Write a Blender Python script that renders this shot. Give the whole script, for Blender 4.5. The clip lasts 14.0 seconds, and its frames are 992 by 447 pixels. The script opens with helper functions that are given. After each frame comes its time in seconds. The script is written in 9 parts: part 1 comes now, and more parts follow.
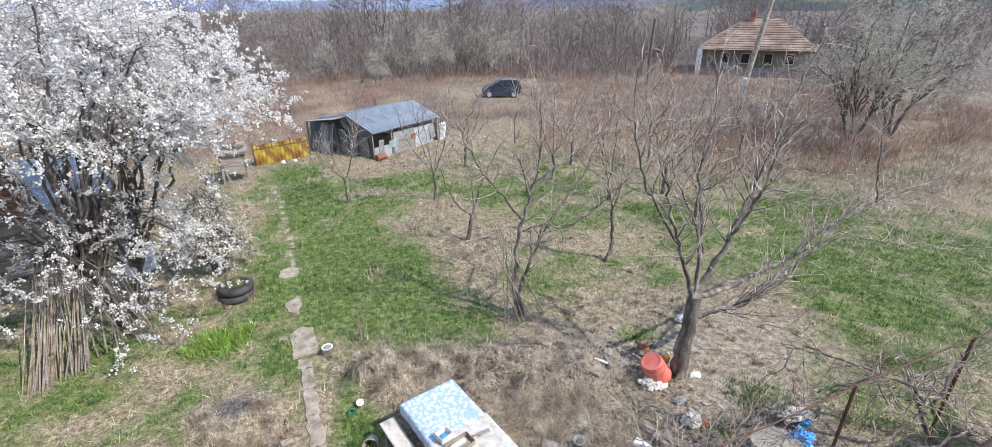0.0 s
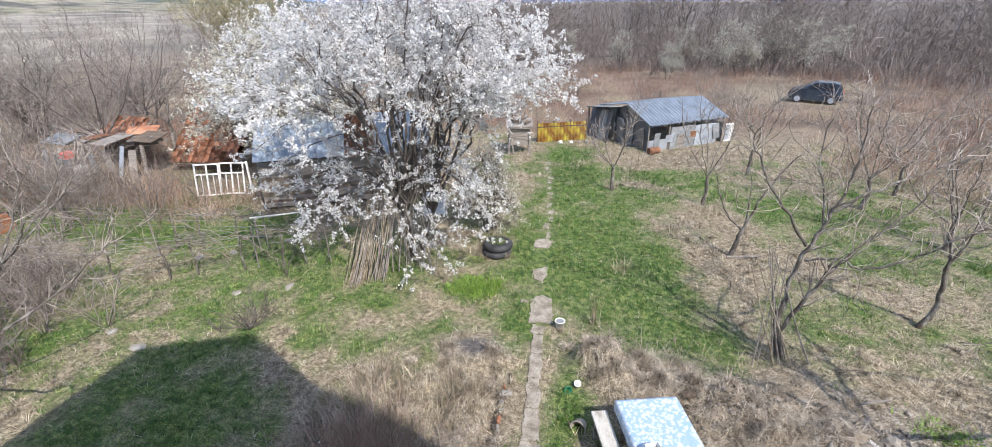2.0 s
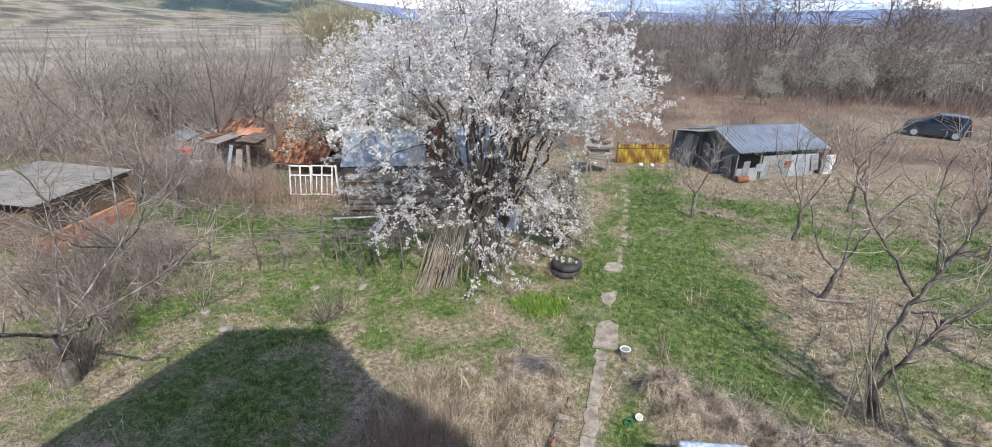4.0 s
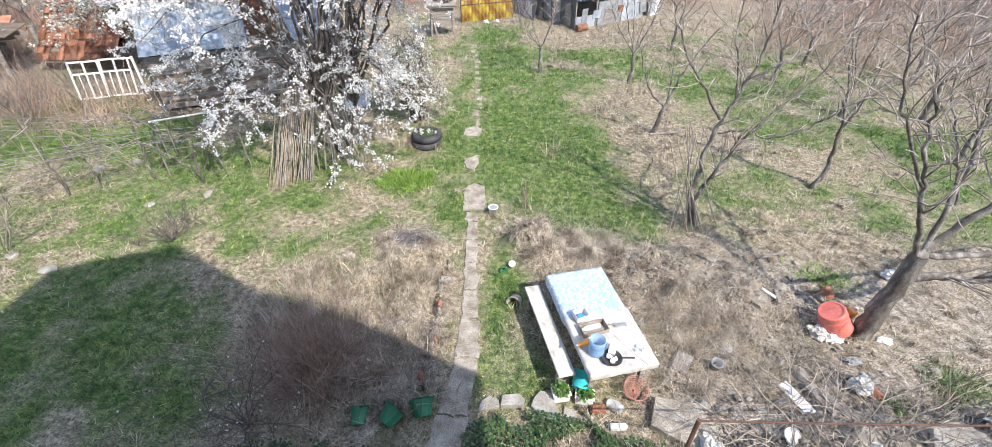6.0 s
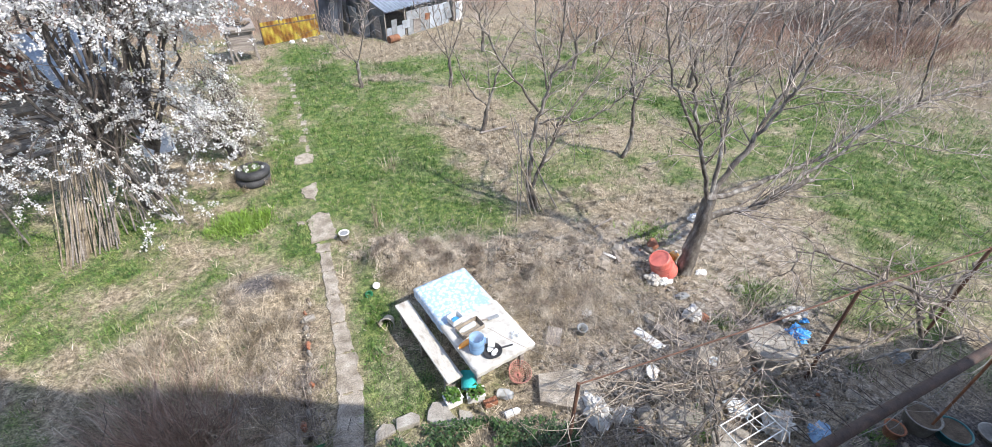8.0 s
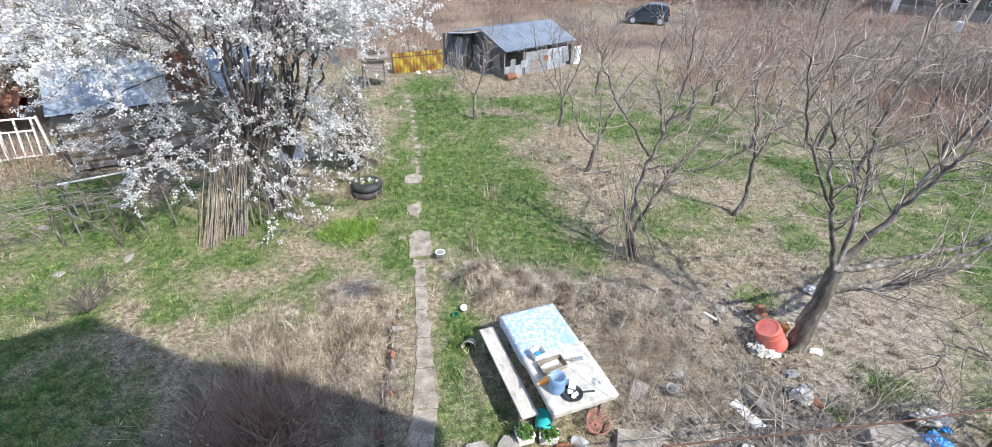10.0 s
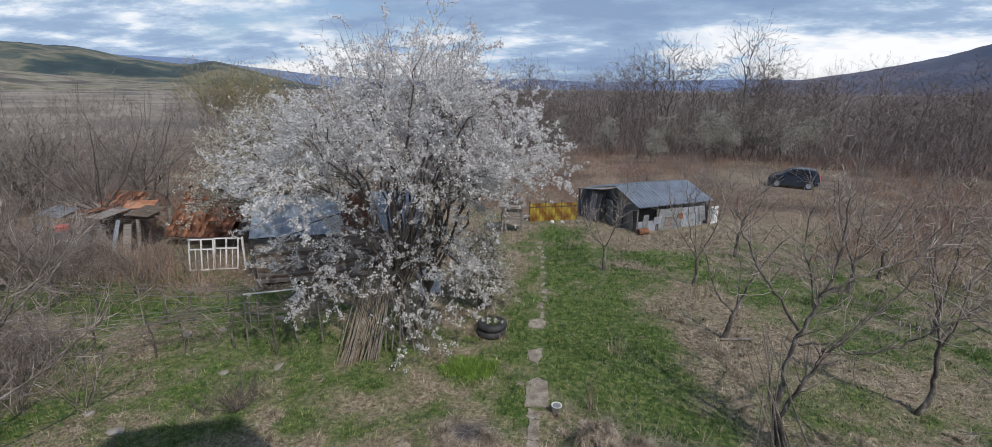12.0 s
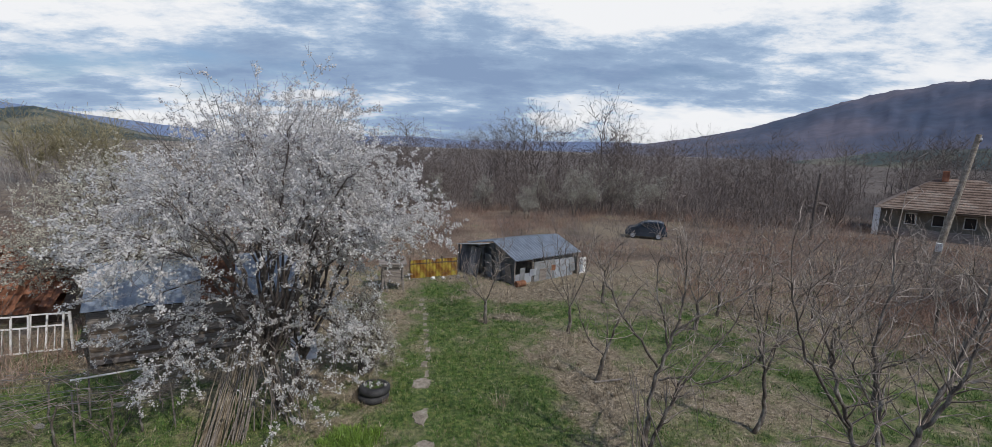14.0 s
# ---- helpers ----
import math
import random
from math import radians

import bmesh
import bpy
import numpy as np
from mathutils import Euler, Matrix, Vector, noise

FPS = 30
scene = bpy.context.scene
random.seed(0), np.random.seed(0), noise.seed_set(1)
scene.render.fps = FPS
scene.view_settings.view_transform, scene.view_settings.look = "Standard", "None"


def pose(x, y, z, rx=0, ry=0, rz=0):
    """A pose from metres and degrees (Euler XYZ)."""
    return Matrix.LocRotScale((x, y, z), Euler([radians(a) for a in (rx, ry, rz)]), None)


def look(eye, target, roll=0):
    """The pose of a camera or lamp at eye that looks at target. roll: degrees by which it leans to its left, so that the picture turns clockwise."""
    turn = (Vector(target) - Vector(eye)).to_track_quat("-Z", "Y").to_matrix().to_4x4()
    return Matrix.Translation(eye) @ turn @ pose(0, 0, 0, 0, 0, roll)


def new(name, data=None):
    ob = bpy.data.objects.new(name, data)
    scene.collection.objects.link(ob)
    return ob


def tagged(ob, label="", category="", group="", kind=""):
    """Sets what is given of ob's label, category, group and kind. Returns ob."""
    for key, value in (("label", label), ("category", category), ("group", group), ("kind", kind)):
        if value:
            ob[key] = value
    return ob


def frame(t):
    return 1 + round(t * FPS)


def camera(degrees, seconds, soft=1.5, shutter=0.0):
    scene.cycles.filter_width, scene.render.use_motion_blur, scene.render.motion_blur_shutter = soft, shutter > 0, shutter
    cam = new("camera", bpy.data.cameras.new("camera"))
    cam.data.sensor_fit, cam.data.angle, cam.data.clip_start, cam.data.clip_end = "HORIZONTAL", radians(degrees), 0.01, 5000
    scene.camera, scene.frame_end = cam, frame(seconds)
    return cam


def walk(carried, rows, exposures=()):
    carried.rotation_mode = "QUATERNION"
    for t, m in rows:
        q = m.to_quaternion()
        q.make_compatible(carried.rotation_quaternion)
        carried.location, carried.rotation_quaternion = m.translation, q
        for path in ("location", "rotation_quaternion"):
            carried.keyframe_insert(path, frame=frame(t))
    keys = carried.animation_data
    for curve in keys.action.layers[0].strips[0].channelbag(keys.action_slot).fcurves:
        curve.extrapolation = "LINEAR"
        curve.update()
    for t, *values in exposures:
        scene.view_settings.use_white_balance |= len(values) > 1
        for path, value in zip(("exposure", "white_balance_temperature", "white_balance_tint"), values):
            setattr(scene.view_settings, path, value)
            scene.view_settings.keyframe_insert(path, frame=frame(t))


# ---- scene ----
cam = camera(90.5, 14.0, 0.75)
PATH = [
    (0, (0.205, 0.148, 6.952), (0.835, 1.868, 6.148), -0.6),
    (0.5, (0.219, 0.175, 6.937), (0.672, 1.949, 6.132), 0.1),
    (1, (0.2, 0.233, 6.907), (0.338, 2.056, 6.095), 0.5),
    (1.5, (0.225, 0.288, 6.841), (0.071, 2.106, 6.021), 0.5),
    (2, (0.199, 0.292, 6.822), (-0.169, 2.078, 6.0), -0.6),
    (2.5, (0.197, 0.288, 6.836), (-0.29, 2.047, 6.019), -0.1),
    (4.8, (0.285, 0.35, 6.796), (-0.393, 2.09, 6.08), 0.2),
    (5, (0.293, 0.324, 6.795), (-0.305, 2.094, 6.08), 0.2),
    (5.5, (0.257, 0.299, 6.833), (0.064, 2.104, 5.995), 0.9),
    (5.7, (0.225, 0.315, 6.841), (0.117, 2.034, 5.824), 0.8),
    (6, (0.3, 0.296, 6.825), (0.214, 1.888, 5.617), -0.1),
    (6.5, (0.309, 0.302, 6.806), (0.24, 1.821, 5.506), -1.0),
    (7, (0.344, 0.282, 6.843), (0.339, 1.784, 5.522), -2.9),
    (7.5, (0.316, 0.271, 6.934), (0.688, 1.732, 5.621), -0.4),
    (7.7, (0.292, 0.25, 6.952), (0.785, 1.726, 5.696), 0.8),
    (9.8, (0.123, 0.224, 6.814), (0.484, 1.888, 5.764), 1.8),
    (10, (0.107, 0.233, 6.81), (0.271, 1.925, 5.755), 1.1),
    (10.5, (0.103, 0.262, 6.814), (-0.109, 1.948, 5.759), 0.2),
    (11, (0.085, 0.239, 6.842), (-0.31, 1.895, 5.794), 0.9),
    (11.5, (0.078, 0.151, 6.924), (-0.386, 1.962, 6.212), 0.2),
    (12, (0.057, 0.092, 6.984), (-0.288, 1.989, 6.453), 0.6),
    (12.5, (0.034, -0.018, 7.097), (-0.14, 1.926, 6.658), 1.1),
    (13, (0.043, -0.016, 7.123), (-0.1, 1.938, 6.723), 1.1),
    (13.5, (0.028, -0.069, 7.136), (-0.058, 1.898, 6.782), 1.2),
    (14, (0.022, -0.185, 7.099), (0.154, 1.788, 6.797), 1.9),
]
walk(cam, [(t, look(eye, target, roll)) for t, eye, target, roll in PATH], [
    (0, 0.38, 6650, 11), (2.5, 0.36, 6650, 11), (4.8, 0.02, 6800, 12), (5.2, 0.22, 6760, 12), (6.0, 0.72, 6680, 11), (6.8, 0.78, 6700, 11), (7.5, 0.63, 6680, 11),
    (7.7, 0.62, 6680, 11), (10.0, 0.53, 6500, 10), (11.0, 0.43, 6550, 10), (11.4, 0.2, 6600, 10), (11.9, -0.75, 6720, 11), (14.0, -0.93, 6720, 11)])

# ---- world, sun ----
SUN_TO = Vector((-0.69, 0.72, 0)).normalized()          # the way shadows fall on the ground
SUN_EL = radians(46)
world = bpy.data.worlds.new("world")
scene.world = world
world.use_nodes = True
wn, wl = world.node_tree.nodes, world.node_tree.links
wn.clear()


def wmath(op, a, b=0.0):
    nd = wn.new("ShaderNodeMath")
    nd.operation = op
    for i, v in enumerate((a, b)):
        if isinstance(v, (int, float)):
            nd.inputs[i].default_value = v
        else:
            wl.new(v, nd.inputs[i])
    return nd.outputs[0]


sky = wn.new("ShaderNodeTexSky")
sky.sky_type, sky.sun_disc = "NISHITA", False
sky.sun_elevation = SUN_EL
sky.sun_rotation = math.atan2(-SUN_TO.x, -SUN_TO.y)
sky_dim = wn.new("ShaderNodeMix")
sky_dim.data_type, sky_dim.blend_type = "RGBA", "MULTIPLY"
sky_dim.inputs[0].default_value = 1.0
sky_dim.inputs[7].default_value = (0.13, 0.148, 0.18, 1)
wl.new(sky.outputs[0], sky_dim.inputs[6])
coord = wn.new("ShaderNodeTexCoord")
sep = wn.new("ShaderNodeSeparateXYZ")
wl.new(coord.outputs["Generated"], sep.inputs[0])
low = wmath("ADD", wmath("MAXIMUM", sep.outputs[2], 0.0), 0.19)
comb = wn.new("ShaderNodeCombineXYZ")
wl.new(wmath("DIVIDE", sep.outputs[0], low), comb.inputs[0])
wl.new(wmath("DIVIDE", sep.outputs[1], low), comb.inputs[1])


def cloud_noise(scale, detail, rough, seed, squash=1.0):
    mp = wn.new("ShaderNodeMapping")
    mp.inputs["Location"].default_value = (seed, seed * 0.7, seed * 1.3)
    mp.inputs["Scale"].default_value = (1.0, squash, 1.0)
    wl.new(comb.outputs[0], mp.inputs[0])
    nz = wn.new("ShaderNodeTexNoise")
    nz.inputs["Scale"].default_value, nz.inputs["Detail"].default_value, nz.inputs["Roughness"].default_value = scale, detail, rough
    wl.new(mp.outputs[0], nz.inputs["Vector"])
    return nz.outputs["Fac"]


def wramp(fac, stops):
    r = wn.new("ShaderNodeValToRGB")
    els = r.color_ramp.elements
    while len(els) < len(stops):
        els.new(0.5)
    for e, (pos, col) in zip(els, stops):
        e.position, e.color = pos, (*col, 1)
    wl.new(fac, r.inputs[0])
    return r.outputs[0]


veil = wramp(cloud_noise(0.7, 7, 0.55, 3.1), [(0.30, (0, 0, 0)), (0.40, (1, 1, 1))])
# the clouds thin out overhead and towards the sun
thin_up = wmath("MULTIPLY", wmath("MINIMUM", wmath("MAXIMUM", wmath("SUBTRACT", 1.5, wmath("MULTIPLY", sep.outputs[2], 1.7)), 0.1), 1.0), wmath("MINIMUM", wmath("MAXIMUM", wmath("ADD", sep.outputs[1], 0.75), 0.15), 1.0))
cover = wmath("MULTIPLY", veil, thin_up)
# broad flat bases in blue grey, with bright breaks and ragged rims between them
bases = wmath("ADD", wmath("MULTIPLY", cloud_noise(0.58, 6, 0.50, 19.3, 1.15), 0.64), wmath("MULTIPLY", cloud_noise(2.8, 9, 0.66, 11.3, 1.4), 0.36))
shade = wramp(bases, [(0.442, (1.64, 1.71, 1.80)), (0.478, (1.38, 1.51, 1.68)), (0.507, (0.92, 1.15, 1.46)), (0.545, (0.60, 0.84, 1.20)), (0.63, (0.44, 0.64, 1.00))])
cloud_mix = wn.new("ShaderNodeMix")
cloud_mix.data_type = "RGBA"
wl.new(cover, cloud_mix.inputs[0])
wl.new(sky_dim.outputs[2], cloud_mix.inputs[6])
wl.new(shade, cloud_mix.inputs[7])
back = wn.new("ShaderNodeBackground")
back.inputs[1].default_value = 1.0
wl.new(cloud_mix.outputs[2], back.inputs[0])
wout = wn.new("ShaderNodeOutputWorld")
wl.new(back.outputs[0], wout.inputs[0])

sun_data = bpy.data.lights.new("sun", "SUN")
sun_data.energy, sun_data.angle, sun_data.color = 4.2, radians(0.6), (1.0, 0.965, 0.91)
sun = new("sun", sun_data)
sun_way = Vector((SUN_TO.x * math.cos(SUN_EL), SUN_TO.y * math.cos(SUN_EL), -math.sin(SUN_EL)))
sun.matrix_world = Matrix.Translation((0, -20, 40)) @ sun_way.to_track_quat("-Z", "Y").to_matrix().to_4x4()


# ---- materials ----
def mat(name, stops, scale=6.0, detail=6.0, fine=60.0, fine_amount=0.35, rough=0.85, bump=0.3, metal=0.0, stretch=(1, 1, 1), spread=0.0):
    """A surface of mottled colour: stops are (position, colour) along a noise; a fine grain lightens and darkens it."""
    m = bpy.data.materials.new(name)
    m.use_nodes = True
    n, l = m.node_tree.nodes, m.node_tree.links
    b = n["Principled BSDF"]
    tc = n.new("ShaderNodeTexCoord")
    mp = n.new("ShaderNodeMapping")
    mp.inputs["Scale"].default_value = stretch
    l.new(tc.outputs["Object"], mp.inputs[0])
    nz = n.new("ShaderNodeTexNoise")
    nz.inputs["Scale"].default_value, nz.inputs["Detail"].default_value = scale, detail
    l.new(mp.outputs[0], nz.inputs["Vector"])
    rp = n.new("ShaderNodeValToRGB")
    els = rp.color_ramp.elements
    while len(els) < len(stops):
        els.new(0.5)
    for e, (pos, col) in zip(els, stops):
        e.position, e.color = pos, (*col, 1)
    l.new(nz.outputs["Fac"], rp.inputs[0])
    fz = n.new("ShaderNodeTexNoise")
    fz.inputs["Scale"].default_value, fz.inputs["Detail"].default_value = fine, 3
    l.new(mp.outputs[0], fz.inputs["Vector"])
    grain = n.new("ShaderNodeMapRange")
    grain.inputs[1].default_value, grain.inputs[2].default_value = 0.3, 0.7
    grain.inputs[3].default_value, grain.inputs[4].default_value = 1 - fine_amount, 1 + fine_amount
    l.new(fz.outputs["Fac"], grain.inputs[0])
    mul = n.new("ShaderNodeVectorMath")
    mul.operation = "SCALE"
    l.new(rp.outputs[0], mul.inputs[0])
    l.new(grain.outputs[0], mul.inputs["Scale"])
    colour = mul.outputs[0]
    if spread:
        geo = n.new("ShaderNodeNewGeometry")
        rnd = n.new("ShaderNodeMapRange")
        rnd.inputs[3].default_value, rnd.inputs[4].default_value = 1 - spread, 1 + spread
        l.new(geo.outputs["Random Per Island"], rnd.inputs[0])
        mul2 = n.new("ShaderNodeVectorMath")
        mul2.operation = "SCALE"
        l.new(colour, mul2.inputs[0])
        l.new(rnd.outputs[0], mul2.inputs["Scale"])
        colour = mul2.outputs[0]
    l.new(colour, b.inputs["Base Color"])
    b.inputs["Roughness"].default_value, b.inputs["Metallic"].default_value = rough, metal
    if bump:
        bp = n.new("ShaderNodeBump")
        bp.inputs["Strength"].default_value = bump
        bp.inputs["Distance"].default_value = 0.01
        l.new(fz.outputs["Fac"], bp.inputs["Height"])
        l.new(bp.outputs[0], b.inputs["Normal"])
    return m


def letting_through(m, share):
    """Thin leaf or petal: part of the light that falls on one side leaves by the other."""
    n, l = m.node_tree.nodes, m.node_tree.links
    b, o = n["Principled BSDF"], n["Material Output"]
    t, mix = n.new("ShaderNodeBsdfTranslucent"), n.new("ShaderNodeMixShader")
    mix.inputs[0].default_value = share
    l.new(b.inputs["Base Color"].links[0].from_socket, t.inputs["Color"])
    l.new(b.outputs[0], mix.inputs[1])
    l.new(t.outputs[0], mix.inputs[2])
    l.new(mix.outputs[0], o.inputs["Surface"])


def clear_mat(name, colour, alpha=0.5, rough=0.2):
    m = bpy.data.materials.new(name)
    m.use_nodes = True
    b = m.node_tree.nodes["Principled BSDF"]
    b.inputs["Base Color"].default_value = (*colour, 1)
    b.inputs["Roughness"].default_value = rough
    b.inputs["Alpha"].default_value = alpha
    return m


M = {
    "bark": mat("grey_bark", [(0.35, (0.08, 0.066, 0.055)), (0.53, (0.155, 0.135, 0.116)), (0.67, (0.30, 0.285, 0.255))], 9, 6, 70, 0.4, 0.9, 0.6, stretch=(1, 1, 0.4)),
    "twig": mat("twig_bark", [(0.35, (0.17, 0.132, 0.108)), (0.65, (0.42, 0.365, 0.32))], 5, 4, 50, 0.3, 0.6, 0.0, spread=0.45),
    "dark_twig": mat("dark_twig_bark", [(0.35, (0.155, 0.125, 0.11)), (0.65, (0.29, 0.25, 0.225))], 5, 4, 50, 0.3, 0.7, 0.0, spread=0.4),
    "plum_twig": mat("plum_twig_bark", [(0.35, (0.12, 0.10, 0.088)), (0.65, (0.28, 0.25, 0.23))], 5, 4, 50, 0.3, 0.7, 0.0, spread=0.4),
    "brown_twig": mat("brown_twig_bark", [(0.35, (0.20, 0.155, 0.135)), (0.65, (0.40, 0.335, 0.295))], 0.5, 4, 50, 0.3, 0.7, 0.0, spread=0.4),
    "pale_bark": mat("pale_birch_bark", [(0.38, (0.12, 0.10, 0.085)), (0.46, (0.46, 0.43, 0.38)), (0.7, (0.58, 0.55, 0.50))], 3, 5, 30, 0.2, 0.8, 0.0),
    "bud_twig": mat("budding_shoots", [(0.35, (0.235, 0.205, 0.115)), (0.65, (0.36, 0.32, 0.19))], 0.3, 4, 5, 0.2, 0.8, 0.0, spread=0.3),
    "dark_bark": mat("dark_bark", [(0.35, (0.075, 0.06, 0.05)), (0.65, (0.17, 0.145, 0.13))], 9, 6, 70, 0.4, 0.9, 0.5),
    "petal": mat("white_petals", [(0.3, (0.83, 0.81, 0.80)), (0.7, (0.90, 0.885, 0.87))], 3, 2, 40, 0.04, 0.6, 0.0, spread=0.06),
    "petal_dull": mat("cream_petals", [(0.3, (0.66, 0.63, 0.52)), (0.7, (0.84, 0.81, 0.71))], 3, 2, 40, 0.05, 0.7, 0.0, spread=0.15),
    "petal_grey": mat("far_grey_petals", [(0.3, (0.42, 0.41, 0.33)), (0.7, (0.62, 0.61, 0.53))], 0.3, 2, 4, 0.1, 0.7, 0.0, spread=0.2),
    "blade": mat("green_blades", [(0.32, (0.032, 0.09, 0.015)), (0.45, (0.075, 0.162, 0.029)), (0.55, (0.145, 0.225, 0.054)), (0.67, (0.28, 0.305, 0.115))], 4.0, 6, 20, 0.25, 0.6, 0.0, spread=0.45),
    "straw": mat("dry_straw", [(0.32, (0.135, 0.104, 0.07)), (0.45, (0.27, 0.22, 0.155)), (0.55, (0.42, 0.352, 0.262)), (0.68, (0.60, 0.525, 0.41))], 3.2, 6, 20, 0.25, 0.75, 0.0, spread=0.5),
    "hay": mat("bleached_hay", [(0.32, (0.16, 0.124, 0.092)), (0.45, (0.30, 0.245, 0.187)), (0.55, (0.43, 0.365, 0.288)), (0.68, (0.60, 0.527, 0.427))], 3.2, 6, 20, 0.25, 0.75, 0.0, spread=0.45),
    "scrub": mat("brown_scrub", [(0.3, (0.17, 0.100, 0.074)), (0.45, (0.29, 0.182, 0.136)), (0.56, (0.37, 0.262, 0.20)), (0.66, (0.50, 0.41, 0.31))], 0.22, 4, 2, 0.25, 0.85, 0.0, spread=0.5),
    "wood_far": mat("far_bare_wood", [(0.3, (0.115, 0.092, 0.082)), (0.7, (0.235, 0.196, 0.176))], 0.06, 3, 2, 0.2, 0.9, 0.0, spread=0.25),
    "red_stem": mat("red_brown_stems", [(0.3, (0.23, 0.14, 0.105)), (0.7, (0.40, 0.29, 0.23))], 3, 3, 20, 0.2, 0.8, 0.0, spread=0.4),
    "lime_leaf": mat("fresh_lime_leaves", [(0.3, (0.12, 0.22, 0.03)), (0.7, (0.22, 0.34, 0.06))], 5, 3, 30, 0.2, 0.5, 0.0, spread=0.3),
    "leaf": mat("green_leaves", [(0.3, (0.045, 0.11, 0.018)), (0.7, (0.11, 0.21, 0.035))], 5, 3, 30, 0.2, 0.5, 0.0, spread=0.4),
    "concrete": mat("worn_concrete", [(0.3, (0.19, 0.16, 0.125)), (0.5, (0.31, 0.27, 0.22)), (0.72, (0.42, 0.38, 0.325))], 5, 9, 60, 0.5, 0.92, 0.9),
    "stone": mat("grey_stone", [(0.3, (0.22, 0.20, 0.17)), (0.5, (0.31, 0.285, 0.25)), (0.7, (0.42, 0.40, 0.36))], 4, 8, 60, 0.3, 0.9, 0.6),
    "grey_plank": mat("weathered_planks", [(0.3, (0.16, 0.135, 0.118)), (0.6, (0.31, 0.275, 0.245)), (0.8, (0.42, 0.385, 0.35))], 4, 6, 50, 0.35, 0.9, 0.5, stretch=(0.4, 1, 5)),
    "brown_plank": mat("brown_planks", [(0.3, (0.085, 0.06, 0.042)), (0.7, (0.20, 0.155, 0.115))], 4, 6, 50, 0.35, 0.9, 0.5, stretch=(0.4, 1, 5)),
    "zinc": mat("galvanised_sheet", [(0.3, (0.36, 0.40, 0.45)), (0.55, (0.56, 0.61, 0.67)), (0.78, (0.68, 0.72, 0.76))], 1.1, 5, 25, 0.12, 0.42, 0.15, metal=0.55),
    "roof_zinc": mat("weathered_pale_roof_sheet", [(0.3, (0.36, 0.42, 0.50)), (0.5, (0.50, 0.57, 0.65)), (0.75, (0.64, 0.70, 0.76))], 1.3, 7, 25, 0.15, 0.55, 0.15, metal=0.15),
    "zinc_dull": mat("dull_grey_sheet", [(0.3, (0.17, 0.18, 0.185)), (0.55, (0.29, 0.305, 0.315)), (0.8, (0.42, 0.43, 0.43))], 2.2, 6, 40, 0.2, 0.6, 0.2, metal=0.2),
    "fibre_cement": mat("pale_fibre_cement", [(0.3, (0.30, 0.285, 0.26)), (0.5, (0.42, 0.41, 0.385)), (0.75, (0.54, 0.53, 0.505))], 1.6, 7, 40, 0.2, 0.9, 0.3),
    "dark_sheet": mat("dark_blue_grey_sheet", [(0.3, (0.06, 0.065, 0.078)), (0.55, (0.11, 0.118, 0.135)), (0.8, (0.20, 0.21, 0.225))], 2.2, 6, 40, 0.2, 0.55, 0.2, metal=0.2),
    "yellow_rust": mat("rusty_yellow_sheet", [(0.36, (0.24, 0.09, 0.03)), (0.47, (0.42, 0.24, 0.05)), (0.56, (0.62, 0.50, 0.09)), (0.75, (0.66, 0.56, 0.14))], 1.5, 7, 30, 0.2, 0.6, 0.2, stretch=(1.6, 1, 0.6)),
    "rust": mat("rusty_iron", [(0.3, (0.10, 0.045, 0.025)), (0.6, (0.26, 0.115, 0.06)), (0.8, (0.36, 0.18, 0.10))], 6, 6, 60, 0.3, 0.8, 0.4),
    "dark_rust": mat("dark_brown_iron", [(0.3, (0.026, 0.017, 0.014)), (0.7, (0.075, 0.044, 0.034))], 7, 6, 60, 0.3, 0.75, 0.4),
    # Lighter copy of the clay tile, with sunlight put into its colour.
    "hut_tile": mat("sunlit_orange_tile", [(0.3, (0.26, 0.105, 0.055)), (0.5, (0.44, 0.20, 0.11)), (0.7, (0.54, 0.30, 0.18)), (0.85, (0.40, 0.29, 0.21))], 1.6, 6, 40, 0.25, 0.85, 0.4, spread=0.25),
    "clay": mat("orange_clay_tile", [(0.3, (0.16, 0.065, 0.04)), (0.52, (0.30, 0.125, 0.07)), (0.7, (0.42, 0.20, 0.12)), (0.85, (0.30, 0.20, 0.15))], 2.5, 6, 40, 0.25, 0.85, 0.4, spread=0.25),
    "white_paint": mat("flaking_white_paint", [(0.28, (0.42, 0.39, 0.35)), (0.4, (0.76, 0.75, 0.72)), (0.7, (0.84, 0.83, 0.81))], 7, 7, 50, 0.1, 0.6, 0.2),
    "white_plastic": mat("white_plastic", [(0.3, (0.66, 0.66, 0.64)), (0.7, (0.80, 0.80, 0.79))], 5, 4, 30, 0.08, 0.45, 0.05),
    "rubber": mat("black_rubber", [(0.3, (0.022, 0.022, 0.024)), (0.7, (0.06, 0.06, 0.062))], 6, 5, 40, 0.3, 0.7, 0.2),
    "red_plastic": mat("faded_red_plastic", [(0.3, (0.58, 0.13, 0.10)), (0.7, (0.70, 0.21, 0.16))], 4, 5, 30, 0.12, 0.5, 0.08),
    "basket_red": mat("sun_bleached_red_plastic", [(0.3, (0.42, 0.18, 0.14)), (0.7, (0.52, 0.26, 0.21))], 4, 5, 30, 0.12, 0.6, 0.08),
    "orange_plastic": mat("orange_plastic", [(0.3, (0.62, 0.24, 0.03)), (0.7, (0.75, 0.34, 0.07))], 4, 5, 30, 0.12, 0.5, 0.08),
